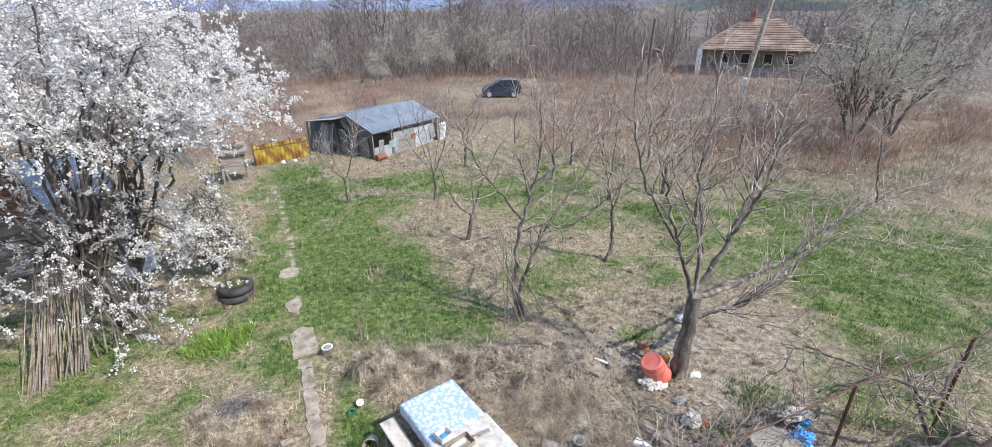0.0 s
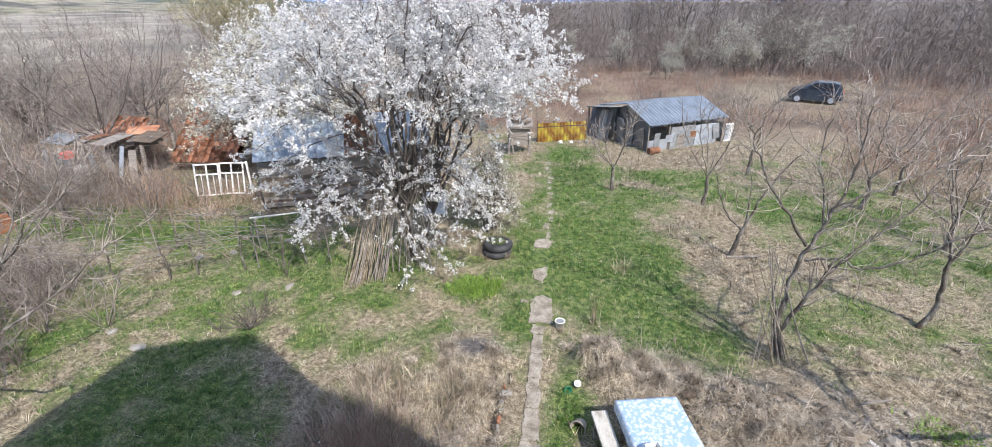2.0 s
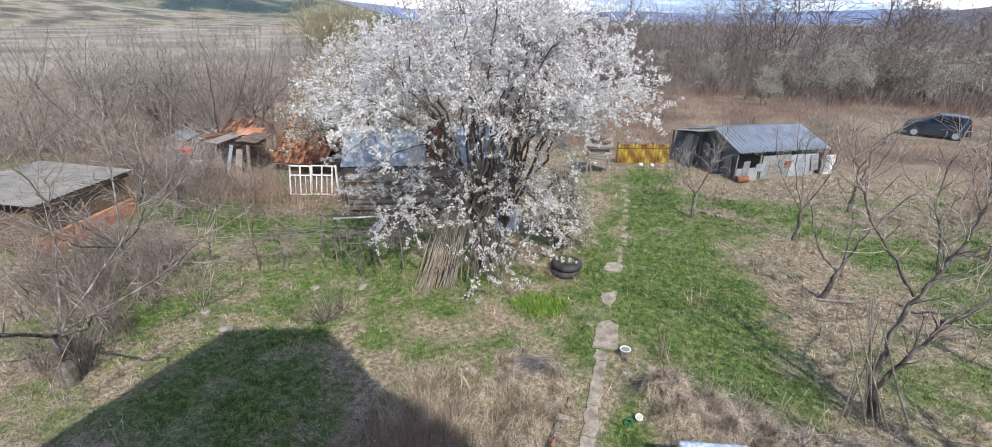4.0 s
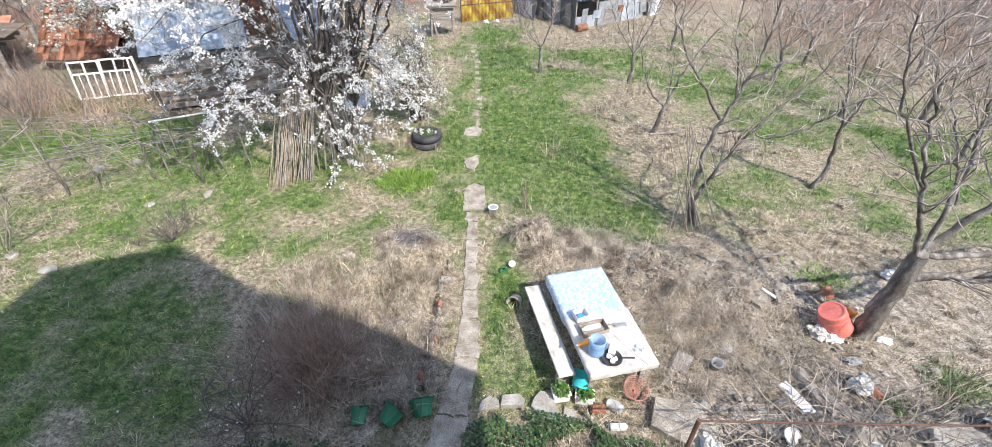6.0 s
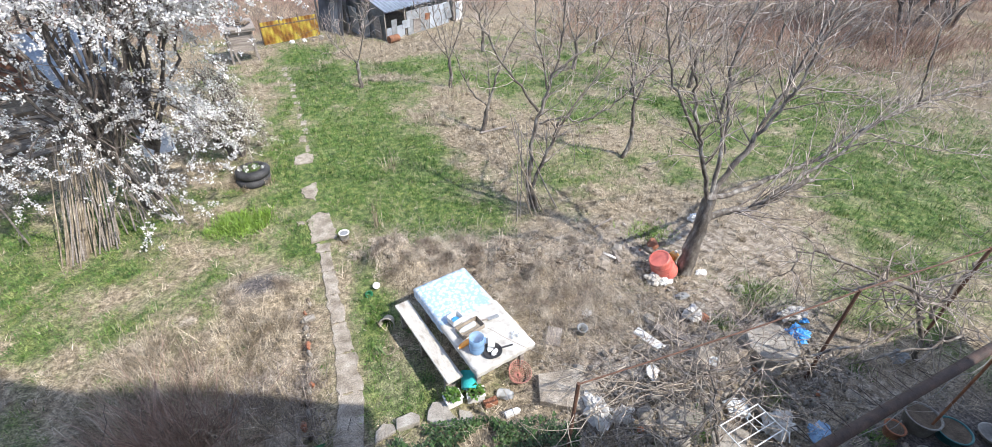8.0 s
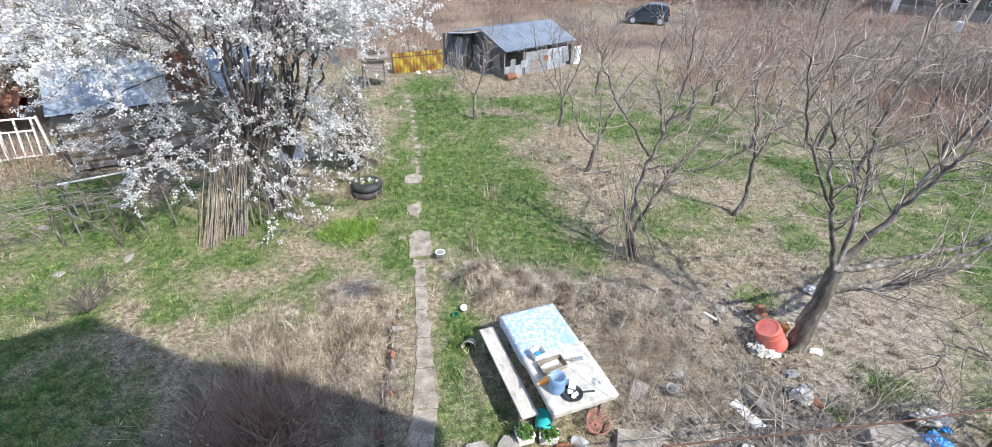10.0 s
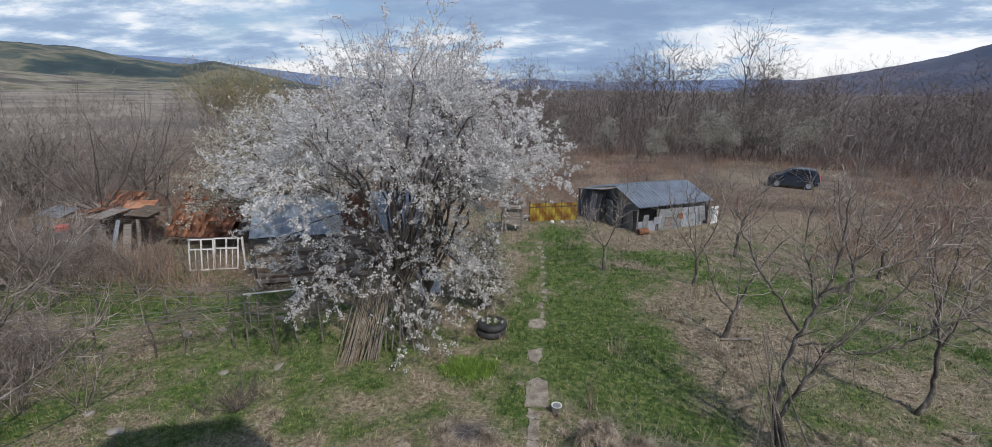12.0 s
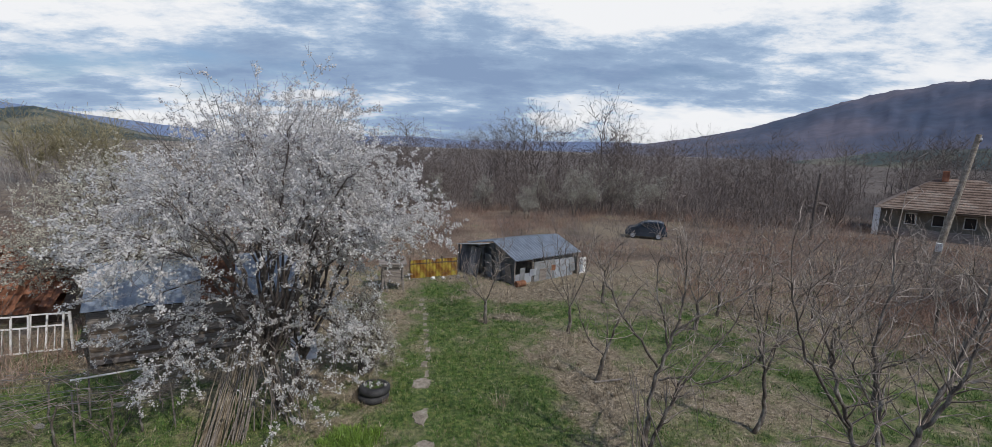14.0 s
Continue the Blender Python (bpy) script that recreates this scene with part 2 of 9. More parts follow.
    "teal_plastic": mat("teal_plastic", [(0.3, (0.02, 0.42, 0.44)), (0.7, (0.05, 0.55, 0.56))], 4, 4, 30, 0.1, 0.4, 0.05),
    "blue_plastic": mat("blue_plastic", [(0.3, (0.03, 0.24, 0.62)), (0.7, (0.08, 0.38, 0.76))], 4, 4, 30, 0.15, 0.45, 0.15),
    "green_plastic": mat("green_plastic", [(0.3, (0.010, 0.105, 0.048)), (0.7, (0.022, 0.18, 0.085))], 4, 4, 30, 0.12, 0.45, 0.05),
    "car_paint": mat("dark_blue_car_paint", [(0.3, (0.045, 0.06, 0.085)), (0.7, (0.07, 0.09, 0.12))], 2, 3, 30, 0.1, 0.25, 0.0, metal=0.4),
    "glass_dark": mat("dark_glass", [(0.3, (0.02, 0.025, 0.03)), (0.7, (0.03, 0.035, 0.04))], 2, 3, 30, 0.05, 0.08, 0.0),
    "soil": mat("dark_soil", [(0.3, (0.06, 0.045, 0.033)), (0.7, (0.17, 0.13, 0.095))], 6, 8, 60, 0.35, 0.95, 0.6),
    "plaster": mat("grey_plaster", [(0.3, (0.46, 0.44, 0.40)), (0.7, (0.60, 0.58, 0.54))], 2, 6, 60, 0.1, 0.95, 0.2),
    "cloth_white": mat("dirty_white_sheet", [(0.3, (0.36, 0.33, 0.28)), (0.5, (0.52, 0.50, 0.465)), (0.75, (0.62, 0.605, 0.58))], 6, 6, 50, 0.1, 0.7, 0.25),
    "wire": mat("grey_wire", [(0.3, (0.2, 0.2, 0.2)), (0.7, (0.34, 0.34, 0.34))], 8, 3, 40, 0.1, 0.5, 0.0, metal=0.6),
}
for thin_one in ("petal", "petal_dull", "petal_grey"):
    letting_through(M[thin_one], 0.4)


# ---- mesh helpers ----
def mesh_np(name, verts, faces, material=None, smooth=False):
    """A mesh from vertex rows and one array of equal-sized faces, or several such arrays."""
    groups = faces if isinstance(faces, (list, tuple)) else [faces]
    groups = [np.asarray(g, dtype=np.int32) for g in groups if len(g)]
    me = bpy.data.meshes.new(name)
    verts = np.asarray(verts, dtype=np.float32)
    me.vertices.add(len(verts))
    me.vertices.foreach_set("co", verts.ravel())
    idx = np.concatenate([g.ravel() for g in groups])
    totals = np.concatenate([np.full(len(g), g.shape[1], dtype=np.int32) for g in groups])
    starts = np.concatenate([[0], np.cumsum(totals)[:-1]]).astype(np.int32)
    me.loops.add(len(idx))
    me.loops.foreach_set("vertex_index", idx)
    me.polygons.add(len(totals))
    me.polygons.foreach_set("loop_start", starts)
    me.polygons.foreach_set("loop_total", totals)
    if smooth:
        me.polygons.foreach_set("use_smooth", np.ones(len(totals), dtype=bool))
    me.update(calc_edges=True)
    me.validate()
    if material:
        me.materials.append(material)
    return me


def tubes(segs, sides=4):
    """Open prisms for rows of (start, end, radius at start, radius at end)."""
    s = np.asarray(segs, dtype=np.float64).reshape(-1, 8)
    p0, p1, r0, r1 = s[:, 0:3], s[:, 3:6], s[:, 6], s[:, 7]
    d = p1 - p0
    d /= np.maximum(np.linalg.norm(d, axis=1, keepdims=True), 1e-9)
    ref = np.where(np.abs(d[:, 2:3]) < 0.9, np.array([[0, 0, 1.0]]), np.array([[1.0, 0, 0]]))
    u = np.cross(d, ref)
    u /= np.maximum(np.linalg.norm(u, axis=1, keepdims=True), 1e-9)
    v = np.cross(d, u)
    n = len(s)
    verts = np.empty((n, 2 * sides, 3))
    for k in range(sides):
        a = 2 * math.pi * k / sides
        w = u * math.cos(a) + v * math.sin(a)
        verts[:, k] = p0 + w * r0[:, None]
        verts[:, sides + k] = p1 + w * r1[:, None]
    base = (np.arange(n) * 2 * sides)[:, None]
    faces = np.concatenate([base + np.array([[k, (k + 1) % sides, sides + (k + 1) % sides, sides + k]]) for k in range(sides)])
    return verts.reshape(-1, 3), faces


def bark_mesh(segs, sides=9):
    """Limbs as unbroken skins: rows that follow on one another share their rings."""
    verts, faces = [], []
    at, prev_end, old_u = 0, None, None
    rows = [tuple(s) for s in segs]
    for i, s in enumerate(rows):
        p0, p1 = Vector(s[0:3]), Vector(s[3:6])
        d = (p1 - p0).normalized()
        joined = prev_end is not None and (p0 - prev_end).length < 1e-5
        if not joined or old_u is None:
            ref = Vector((0, 0, 1)) if abs(d.z) < 0.9 else Vector((1, 0, 0))
            old_u = d.cross(ref).normalized()
        u = (old_u - d * old_u.dot(d)).normalized()
        w = d.cross(u)
        old_u = u
        ring = [(math.cos(2 * math.pi * k / sides), math.sin(2 * math.pi * k / sides)) for k in range(sides)]
        if not joined:
            verts += [tuple(p0 + (u * c + w * n) * s[6]) for c, n in ring]
            at += sides
        knot = 1 + 0.07 * math.sin(i * 2.7)
        verts += [tuple(p1 + (u * c + w * n) * s[7] * knot * (1 + 0.07 * math.sin(3 * c + i))) for c, n in ring]
        faces += [(at - sides + k, at - sides + (k + 1) % sides, at + (k + 1) % sides, at + k) for k in range(sides)]
        at += sides
        prev_end = p1
    return np.array(verts), np.array(faces)


def place(name, me, parent=None, label="", category="", group="", kind=""):
    ob = new(name, me)
    if parent is not None:
        ob.parent = parent
    return tagged(ob, label, category, group, kind)


def thing(name, at=(0, 0, 0), rz=0.0, label="", category="", group="", kind=""):
    ob = new(name)
    ob.matrix_basis = pose(*at, 0, 0, rz)
    return tagged(ob, label, category, group, kind)


def part(name, bm, material, parent, label="", smooth=False):
    me = bpy.data.meshes.new(name)
    bmesh.ops.recalc_face_normals(bm, faces=bm.faces)
    bm.to_mesh(me)
    bm.free()
    me.materials.append(material)
    if smooth:
        for p in me.polygons:
            p.use_smooth = True
    ob = new(name, me)
    if parent is not None:
        ob.parent = parent
    if label:
        ob["label"] = label
    return ob


def box(sx, sy, sz, at=(0, 0, 0), bevel=0.0, turn=(0, 0, 0), bm=None):
    """A bevelled box whose centre is at."""
    own = bmesh.new()
    bmesh.ops.create_cube(own, size=1.0)
    bmesh.ops.scale(own, vec=(sx, sy, sz), verts=own.verts)
    if bevel:
        bmesh.ops.bevel(own, geom=own.edges[:], offset=bevel, segments=2, affect="EDGES", profile=0.5)
    bmesh.ops.transform(own, matrix=pose(*at, *turn), verts=own.verts)
    return join_bm(bm, own)


def join_bm(bm, own):
    if bm is None:
        return own
    tmp = bpy.data.meshes.new("tmp")
    own.to_mesh(tmp)
    own.free()
    bm.from_mesh(tmp)
    bpy.data.meshes.remove(tmp)
    return bm


def lathe(profile, seg=20, at=(0, 0, 0), turn=(0, 0, 0), bm=None, dent=0.0, rng=None):
    """A turned form from (radius, height) pairs."""
    own = bmesh.new()
    rings = []
    for r, z in profile:
        if r < 1e-5:
            rings.append([own.verts.new((0, 0, z))])
        else:
            rings.append([own.verts.new((r * math.cos(2 * math.pi * k / seg), r * math.sin(2 * math.pi * k / seg), z)) for k in range(seg)])
    for a, b in zip(rings, rings[1:]):
        for k in range(seg):
            j = (k + 1) % seg
            if len(a) == 1 and len(b) > 1:
                own.faces.new((a[0], b[k], b[j]))
            elif len(b) == 1 and len(a) > 1:
                own.faces.new((a[k], a[j], b[0]))
            elif len(a) > 1:
                own.faces.new((a[k], a[j], b[j], b[k]))
    if dent and rng:
        for v in own.verts:
            v.co += Vector((rng.uniform(-dent, dent), rng.uniform(-dent, dent), rng.uniform(-dent, dent) * 0.5))
    bmesh.ops.transform(own, matrix=pose(*at, *turn), verts=own.verts)
    return join_bm(bm, own)


def pipe_bm(points, radius, sides=8, bm=None):
    """A round bar along a line of points."""
    pts = [Vector(p) for p in points]
    own = bmesh.new()
    rings = []
    for i, p in enumerate(pts):
        d = (pts[min(i + 1, len(pts) - 1)] - pts[max(i - 1, 0)]).normalized()
        u = d.cross(Vector((0, 0, 1)) if abs(d.z) < 0.9 else Vector((1, 0, 0))).normalized()
        v = d.cross(u)
        r = radius[i] if isinstance(radius, (list, tuple)) else radius
        rings.append([own.verts.new(p + (u * math.cos(2 * math.pi * k / sides) + v * math.sin(2 * math.pi * k / sides)) * r) for k in range(sides)])
    for a, b in zip(rings, rings[1:]):
        for k in range(sides):
            own.faces.new((a[k], a[(k + 1) % sides], b[(k + 1) % sides], b[k]))
    own.faces.new(rings[0][::-1])
    own.faces.new(rings[-1])
    return join_bm(bm, own)


def rock_bm(sx, sy, sz, seed, rough=0.22, sub=2):
    own = bmesh.new()
    bmesh.ops.create_icosphere(own, subdivisions=sub, radius=0.5)
    for v in own.verts:
        k = 1 + rough * noise.noise(v.co * 2.6 + Vector((seed * 3.7, seed * 1.9, 0))) * 2
        v.co = Vector((v.co.x * sx * k, v.co.y * sy * k, v.co.z * sz * k))
    return own


# ---- the lie of the land ----
def value_noise(x, y, seed):
    """Smooth noise from 0 to 1 on a unit lattice, for arrays."""
    xi, yi = np.floor(x).astype(np.int64), np.floor(y).astype(np.int64)
    fx, fy = x - xi, y - yi
    fx, fy = fx * fx * (3 - 2 * fx), fy * fy * (3 - 2 * fy)

    def h(a, b):
        k = np.sin(a * 127.1 + b * 311.7 + seed * 74.7) * 43758.5453
        return k - np.floor(k)

    return (h(xi, yi) * (1 - fx) + h(xi + 1, yi) * fx) * (1 - fy) + (h(xi, yi + 1) * (1 - fx) + h(xi + 1, yi + 1) * fx) * fy


def fbm(x, y, seed, octaves=4):
    total, amp, norm = 0.0, 1.0, 0.0
    for k in range(octaves):
        total = total + amp * value_noise(x * 2 ** k + 17.3 * k, y * 2 ** k - 9.1 * k, seed + k)
        norm += amp
        amp *= 0.55
    return total / norm


def spot(x, y, cx, cy, rx, ry, turn=0.0):
    """1 in the middle of an oval patch, falling to 0 at its rim."""
    c, s = math.cos(radians(turn)), math.sin(radians(turn))
    u, v = (x - cx) * c + (y - cy) * s, -(x - cx) * s + (y - cy) * c
    return np.clip(1.35 - np.sqrt((u / rx) ** 2 + (v / ry) ** 2), 0, 1)


PATH_LINE = [(-0.75, 2.2), (-0.74, 3.6), (-0.6, 4.4), (-0.46, 5.6), (-0.55, 7.0), (-0.71, 9.0), (-0.78, 10.3), (-1.0, 12.0), (-1.08, 14.0), (-1.15, 16.8), (-1.6, 20.5), (-2.2, 24.5)]


def path_x(y):
    return np.interp(y, [p[1] for p in PATH_LINE], [p[0] for p in PATH_LINE])


def greenness(x, y):
    g = 0.275 + 0.05 * np.clip((x - 5) / 3, 0, 1)
    for cx, cy, rx, ry, turn, k in (
            (1.2, 11.4, 2.5, 2.8, 0, 0.95), (0.5, 15.0, 1.9, 3.4, 0, 0.85), (-0.9, 20.5, 1.5, 5.5, 8, 0.6), (-0.6, 22.8, 1.6, 2.6, 8, 0.5), (2.6, 9.4, 1.6, 0.9, -25, 0.5),
            (-9.5, 12.2, 6.5, 2.0, -8, 0.62), (-6.8, 9.6, 4.2, 1.6, 0, 0.26), (-4.4, 8.6, 2.8, 1.3, 10, 0.25), (-8.0, 6.5, 4.5, 2.6, 0, 0.26), (-6.4, 5.1, 2.2, 1.8, 0, 0.5), (-4.6, 3.9, 1.5, 0.9, 0, 0.35), (-11.5, 8.6, 2.5, 1.6, 0, 0.35),
            (-1.7, 13.2, 0.8, 2.2, 0, 0.5), (-2.7, 11.0, 0.9, 0.7, 0, 0.55),
            (13.0, 7.4, 2.4, 2.4, 20, 0.5), (14.0, 12.0, 4.0, 2.6, 0, 0.34), (9.4, 4.6, 2.6, 1.2, 0, 0.35), (7.6, 5.3, 0.55, 0.4, 0, 0.7), (9.6, 9.6, 1.5, 1.0, 0, 0.3),
            (17.5, 8.0, 5.0, 3.0, 0, 0.55), (20.0, 13.0, 5.0, 2.5, 0, 0.4), (5.6, 10.2, 1.2, 0.7, 0, 0.4), (9.0, 15.0, 5.0, 2.2, 0, 0.48), (6.0, 18.5, 5.0, 2.0, 0, 0.48), (6.4, 11.6, 1.8, 0.8, 20, 0.3), (3.6, 21.5, 3.0, 1.6, 0, 0.42), (7.4, 7.2, 0.5, 0.5, 0, 0.35),
            (-1.2, 9.5, 0.45, 1.6, 0, 0.4), (0.1, 6.4, 0.5, 2.0, 0, 0.55), (0.0, 8.2, 0.35, 1.4, 0, 0.6), (-18, 12.5, 6, 1.6, 0, 0.5), (0.3, 4.9, 0.7, 0.6, 0, 0.3), (15, 46, 5, 4, 0, 0.5)):
        g = g + k * spot(x, y, cx, cy, rx, ry, turn)
    for cx, cy, rx, ry, turn, k in (
            (2.6, 7.9, 3.2, 1.3, -18, 0.75), (-2.0, 7.4, 1.2, 2.0, 0, 0.55), (5.0, 4.6, 3.2, 1.9, 0, 0.6), (3.6, 12.8, 1.3, 2.8, -15, 0.4), (8.4, 7.6, 2.4, 1.6, 0, 0.5),
            (-3.2, 5.3, 1.4, 1.2, 0, 0.3), (4.2, 16.6, 1.8, 1.6, 0, 0.3), (3.0, 23.5, 5.0, 1.4, 20, 0.5), (-5.2, 9.0, 1.8, 0.7, 0, 0.3), (6.4, 14.0, 1.4, 1.2, 0, 0.25)):
        g = g - k * spot(x, y, cx, cy, rx, ry, turn)
    g = 0.44 + 0.80 * (g - 0.42) + 1.15 * (fbm(x * 0.8, y * 0.8, 5) - 0.5) + 1.0 * (fbm(x * 2.4, y * 2.4, 9) - 0.5)
    far = np.clip((y - 24) / 6, 0, 1)
    return np.clip(g * (1 - 0.75 * far), 0, 1)


def bareness(x, y):
    """Trodden soil and rubble, with little growing on it."""
    b = 0 * x
    for cx, cy, rx, ry, turn, k in ((5.2, 4.6, 2.8, 1.5, 0, 0.9), (-1.95, 8.5, 0.75, 0.45, 10, 0.9), (8.2, 6.6, 2.3, 1.6, 0, 0.75), (5.6, 7.9, 2.0, 0.9, -20, 0.7), (-1.4, 6.3, 0.5, 1.3, 0, 0.6), (0.2, 5.6, 0.4, 0.8, 0, 0.35), (4.6, 7.0, 1.6, 0.6, 0, 0.45), (7.6, 2.4, 2.0, 1.4, 0, 0.8), (2.6, 8.0, 2.2, 0.8, -18, 0.75), (3.3, 4.6, 0.9, 0.6, 0, 0.6)):
        b = b + k * spot(x, y, cx, cy, rx, ry, turn)
    return np.clip(b + 0.5 * (fbm(x * 1.7, y * 1.7, 21) - 0.5), 0, 1)


def lie(x, y):
    """Height of the ground."""
    x, y = np.asarray(x, dtype=np.float64), np.asarray(y, dtype=np.float64)
    near = np.clip(1 - np.hypot(x, y - 10) / 40, 0, 1)
    z = near * (0.10 * (fbm(x * 0.7, y * 0.7, 31) - 0.5) + 0.11 * (fbm(x * 3.0, y * 3.0, 41) - 0.5))
    lump = np.clip(fbm(x * 2.6, y * 2.6, 51) * 2.4 - 0.85, 0, 1)
    z = z + (0.36 * spot(x, y, 2.6, 8.0, 2.0, 0.8, -18) + 0.40 * spot(x, y, 0.6, 8.6, 0.6, 0.7, 0) + 0.26 * spot(x, y, 3.5, 6.6, 0.9, 1.1, 0) + 0.12 * spot(x, y, -2.2, 7.4, 0.9, 1.4, 0)) * lump
    z = z + 0.18 * spot(x, y, 4.9, 7.1, 0.9, 0.5, 0) + 0.14 * spot(x, y, -1.95, 8.4, 0.9, 0.6, 0) - 0.22 * spot(x, y, -1.3, 6.4, 0.16, 0.9, 0) + 0.20 * spot(x, y, 5.3, 4.1, 1.4, 0.6, 0)
    away = np.abs(x - path_x(y))
    z = z * np.clip((away - 0.18) / 0.5, 0.12, 1)
    far = np.clip((np.hypot(x, y) - 70) / 200, 0, 1)
    return z + far * 3.0 * (fbm(x * 0.012, y * 0.012, 61) - 0.5)


def stepped(lo, fine_lo, fine_hi, hi, fine):
    mid = np.arange(fine_lo, fine_hi + 1e-6, fine)
    up = [fine_hi]
    step = fine
    while up[-1] < hi:
        step *= 1.22
        up.append(min(hi, up[-1] + step))
    down = [fine_lo]
    step = fine
    while down[-1] > lo:
        step *= 1.22
        down.append(max(lo, down[-1] - step))
    return np.concatenate([np.array(down[1:][::-1]), mid, np.array(up[1:])])


gx, gy = stepped(-4200, -15, 19, 4200, 0.11), stepped(-300, 1.5, 26, 4400, 0.11)
GX, GY = np.meshgrid(gx, gy)
GZ = lie(GX, GY)
nx, ny = len(gx), len(gy)
quad = np.arange(nx * ny).reshape(ny, nx)
gfaces = np.stack([quad[:-1, :-1], quad[:-1, 1:], quad[1:, 1:], quad[1:, :-1]], axis=-1).reshape(-1, 4)


def ground_material():
    m = bpy.data.materials.new("garden_ground")
    m.use_nodes = True
    n, l = m.node_tree.nodes, m.node_tree.links
    b = n["Principled BSDF"]
    b.inputs["Roughness"].default_value = 0.95
    tc = n.new("ShaderNodeTexCoord")

    def nz(scale, detail=8):
        t = n.new("ShaderNodeTexNoise")
        t.inputs["Scale"].default_value, t.inputs["Detail"].default_value = scale, detail
        l.new(tc.outputs["Object"], t.inputs["Vector"])
        return t.outputs["Fac"]

    def ramp(fac, stops):
        r = n.new("ShaderNodeValToRGB")
        els = r.color_ramp.elements
        while len(els) < len(stops):
            els.new(0.5)
        for e, (pos, col) in zip(els, stops):
            e.position, e.color = pos, (*col, 1)
        l.new(fac, r.inputs[0])
        return r.outputs[0]

    def mix(fac, a, c):
        x = n.new("ShaderNodeMix")
        x.data_type = "RGBA"
        l.new(fac, x.inputs[0])
        l.new(a, x.inputs[6])
        l.new(c, x.inputs[7])
        return x.outputs[2]

    def attr(name):
        a = n.new("ShaderNodeAttribute")
        a.attribute_name = name
        return a.outputs["Fac"]

    grass = ramp(nz(7), [(0.32, (0.030, 0.062, 0.013)), (0.48, (0.075, 0.125, 0.026)), (0.62, (0.175, 0.205, 0.065))])
    dry = ramp(nz(9), [(0.3, (0.105, 0.082, 0.054)), (0.48, (0.235, 0.19, 0.126)), (0.64, (0.39, 0.325, 0.23))])
    soil = ramp(nz(7), [(0.3, (0.085, 0.065, 0.05)), (0.46, (0.20, 0.165, 0.13)), (0.56, (0.31, 0.27, 0.225)), (0.72, (0.40, 0.36, 0.31))])
    scrub = ramp(nz(0.35), [(0.3, (0.09, 0.065, 0.048)), (0.5, (0.17, 0.125, 0.09)), (0.62, (0.25, 0.20, 0.135)), (0.7, (0.13, 0.14, 0.06))])
    field = ramp(nz(0.016, 4), [(0.36, (0.13, 0.113, 0.095)), (0.47, (0.225, 0.197, 0.16)), (0.56, (0.36, 0.315, 0.25)), (0.64, (0.20, 0.175, 0.14))])
    col = mix(attr("green"), dry, grass)
    col = mix(attr("bare"), col, soil)
    # Fire-spot ash; the same dark tones paint shade around the pots.
    ash_and_shade = ramp(nz(14), [(0.35, (0.05, 0.045, 0.045)), (0.6, (0.13, 0.115, 0.11)), (0.75, (0.24, 0.21, 0.19))])
    col = mix(attr("burnt_and_shade"), col, ash_and_shade)
    col = mix(attr("scrub"), col, scrub)
    col = mix(attr("far"), col, field)
    floor = ramp(nz(0.05, 4), [(0.35, (0.08, 0.066, 0.056)), (0.6, (0.15, 0.123, 0.105))])
    col = mix(attr("wooded"), col, floor)
    grain = n.new("ShaderNodeMapRange")
    grain.inputs[1].default_value, grain.inputs[2].default_value, grain.inputs[3].default_value, grain.inputs[4].default_value = 0.34, 0.66, 0.42, 1.55
    g2 = nz(34, 5)
    l.new(g2, grain.inputs[0])
    mul = n.new("ShaderNodeVectorMath")
    mul.operation = "SCALE"
    l.new(col, mul.inputs[0])
    l.new(grain.outputs[0], mul.inputs["Scale"])
    l.new(mul.outputs[0], b.inputs["Base Color"])
    bp = n.new("ShaderNodeBump")
    bp.inputs["Strength"].default_value, bp.inputs["Distance"].default_value = 0.7, 0.03
    l.new(nz(30, 5), bp.inputs["Height"])
    l.new(bp.outputs[0], b.inputs["Normal"])
    return m


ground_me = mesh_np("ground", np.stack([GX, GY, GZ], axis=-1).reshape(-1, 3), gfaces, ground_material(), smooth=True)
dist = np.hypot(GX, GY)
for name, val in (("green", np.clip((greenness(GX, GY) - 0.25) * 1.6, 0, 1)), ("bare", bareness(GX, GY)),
                  # The last spot of this mask paints shade round the pots.
                  ("burnt_and_shade", np.clip(1.6 * spot(GX, GY, -1.95, 8.5, 0.55, 0.33, 10) - 0.5 * fbm(GX * 3, GY * 3, 81), 0, 1) + 0.9 * spot(GX, GY, 5.5, 5.4, 0.3, 0.25) + 1.0 * spot(GX, GY, 7.9, 1.9, 2.2, 0.7)),
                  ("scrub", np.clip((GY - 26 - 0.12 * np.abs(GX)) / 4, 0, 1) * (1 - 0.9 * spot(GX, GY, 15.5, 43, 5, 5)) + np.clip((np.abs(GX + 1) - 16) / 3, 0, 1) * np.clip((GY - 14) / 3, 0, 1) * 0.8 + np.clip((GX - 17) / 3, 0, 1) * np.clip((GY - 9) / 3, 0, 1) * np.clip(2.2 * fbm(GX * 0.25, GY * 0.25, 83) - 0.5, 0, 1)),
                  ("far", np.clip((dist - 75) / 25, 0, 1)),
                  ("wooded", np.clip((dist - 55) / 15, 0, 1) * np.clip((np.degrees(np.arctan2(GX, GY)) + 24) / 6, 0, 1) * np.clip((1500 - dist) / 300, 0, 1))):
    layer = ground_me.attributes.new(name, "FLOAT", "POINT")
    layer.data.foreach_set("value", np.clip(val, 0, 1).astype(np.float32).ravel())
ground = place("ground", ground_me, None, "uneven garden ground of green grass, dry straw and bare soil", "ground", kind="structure")


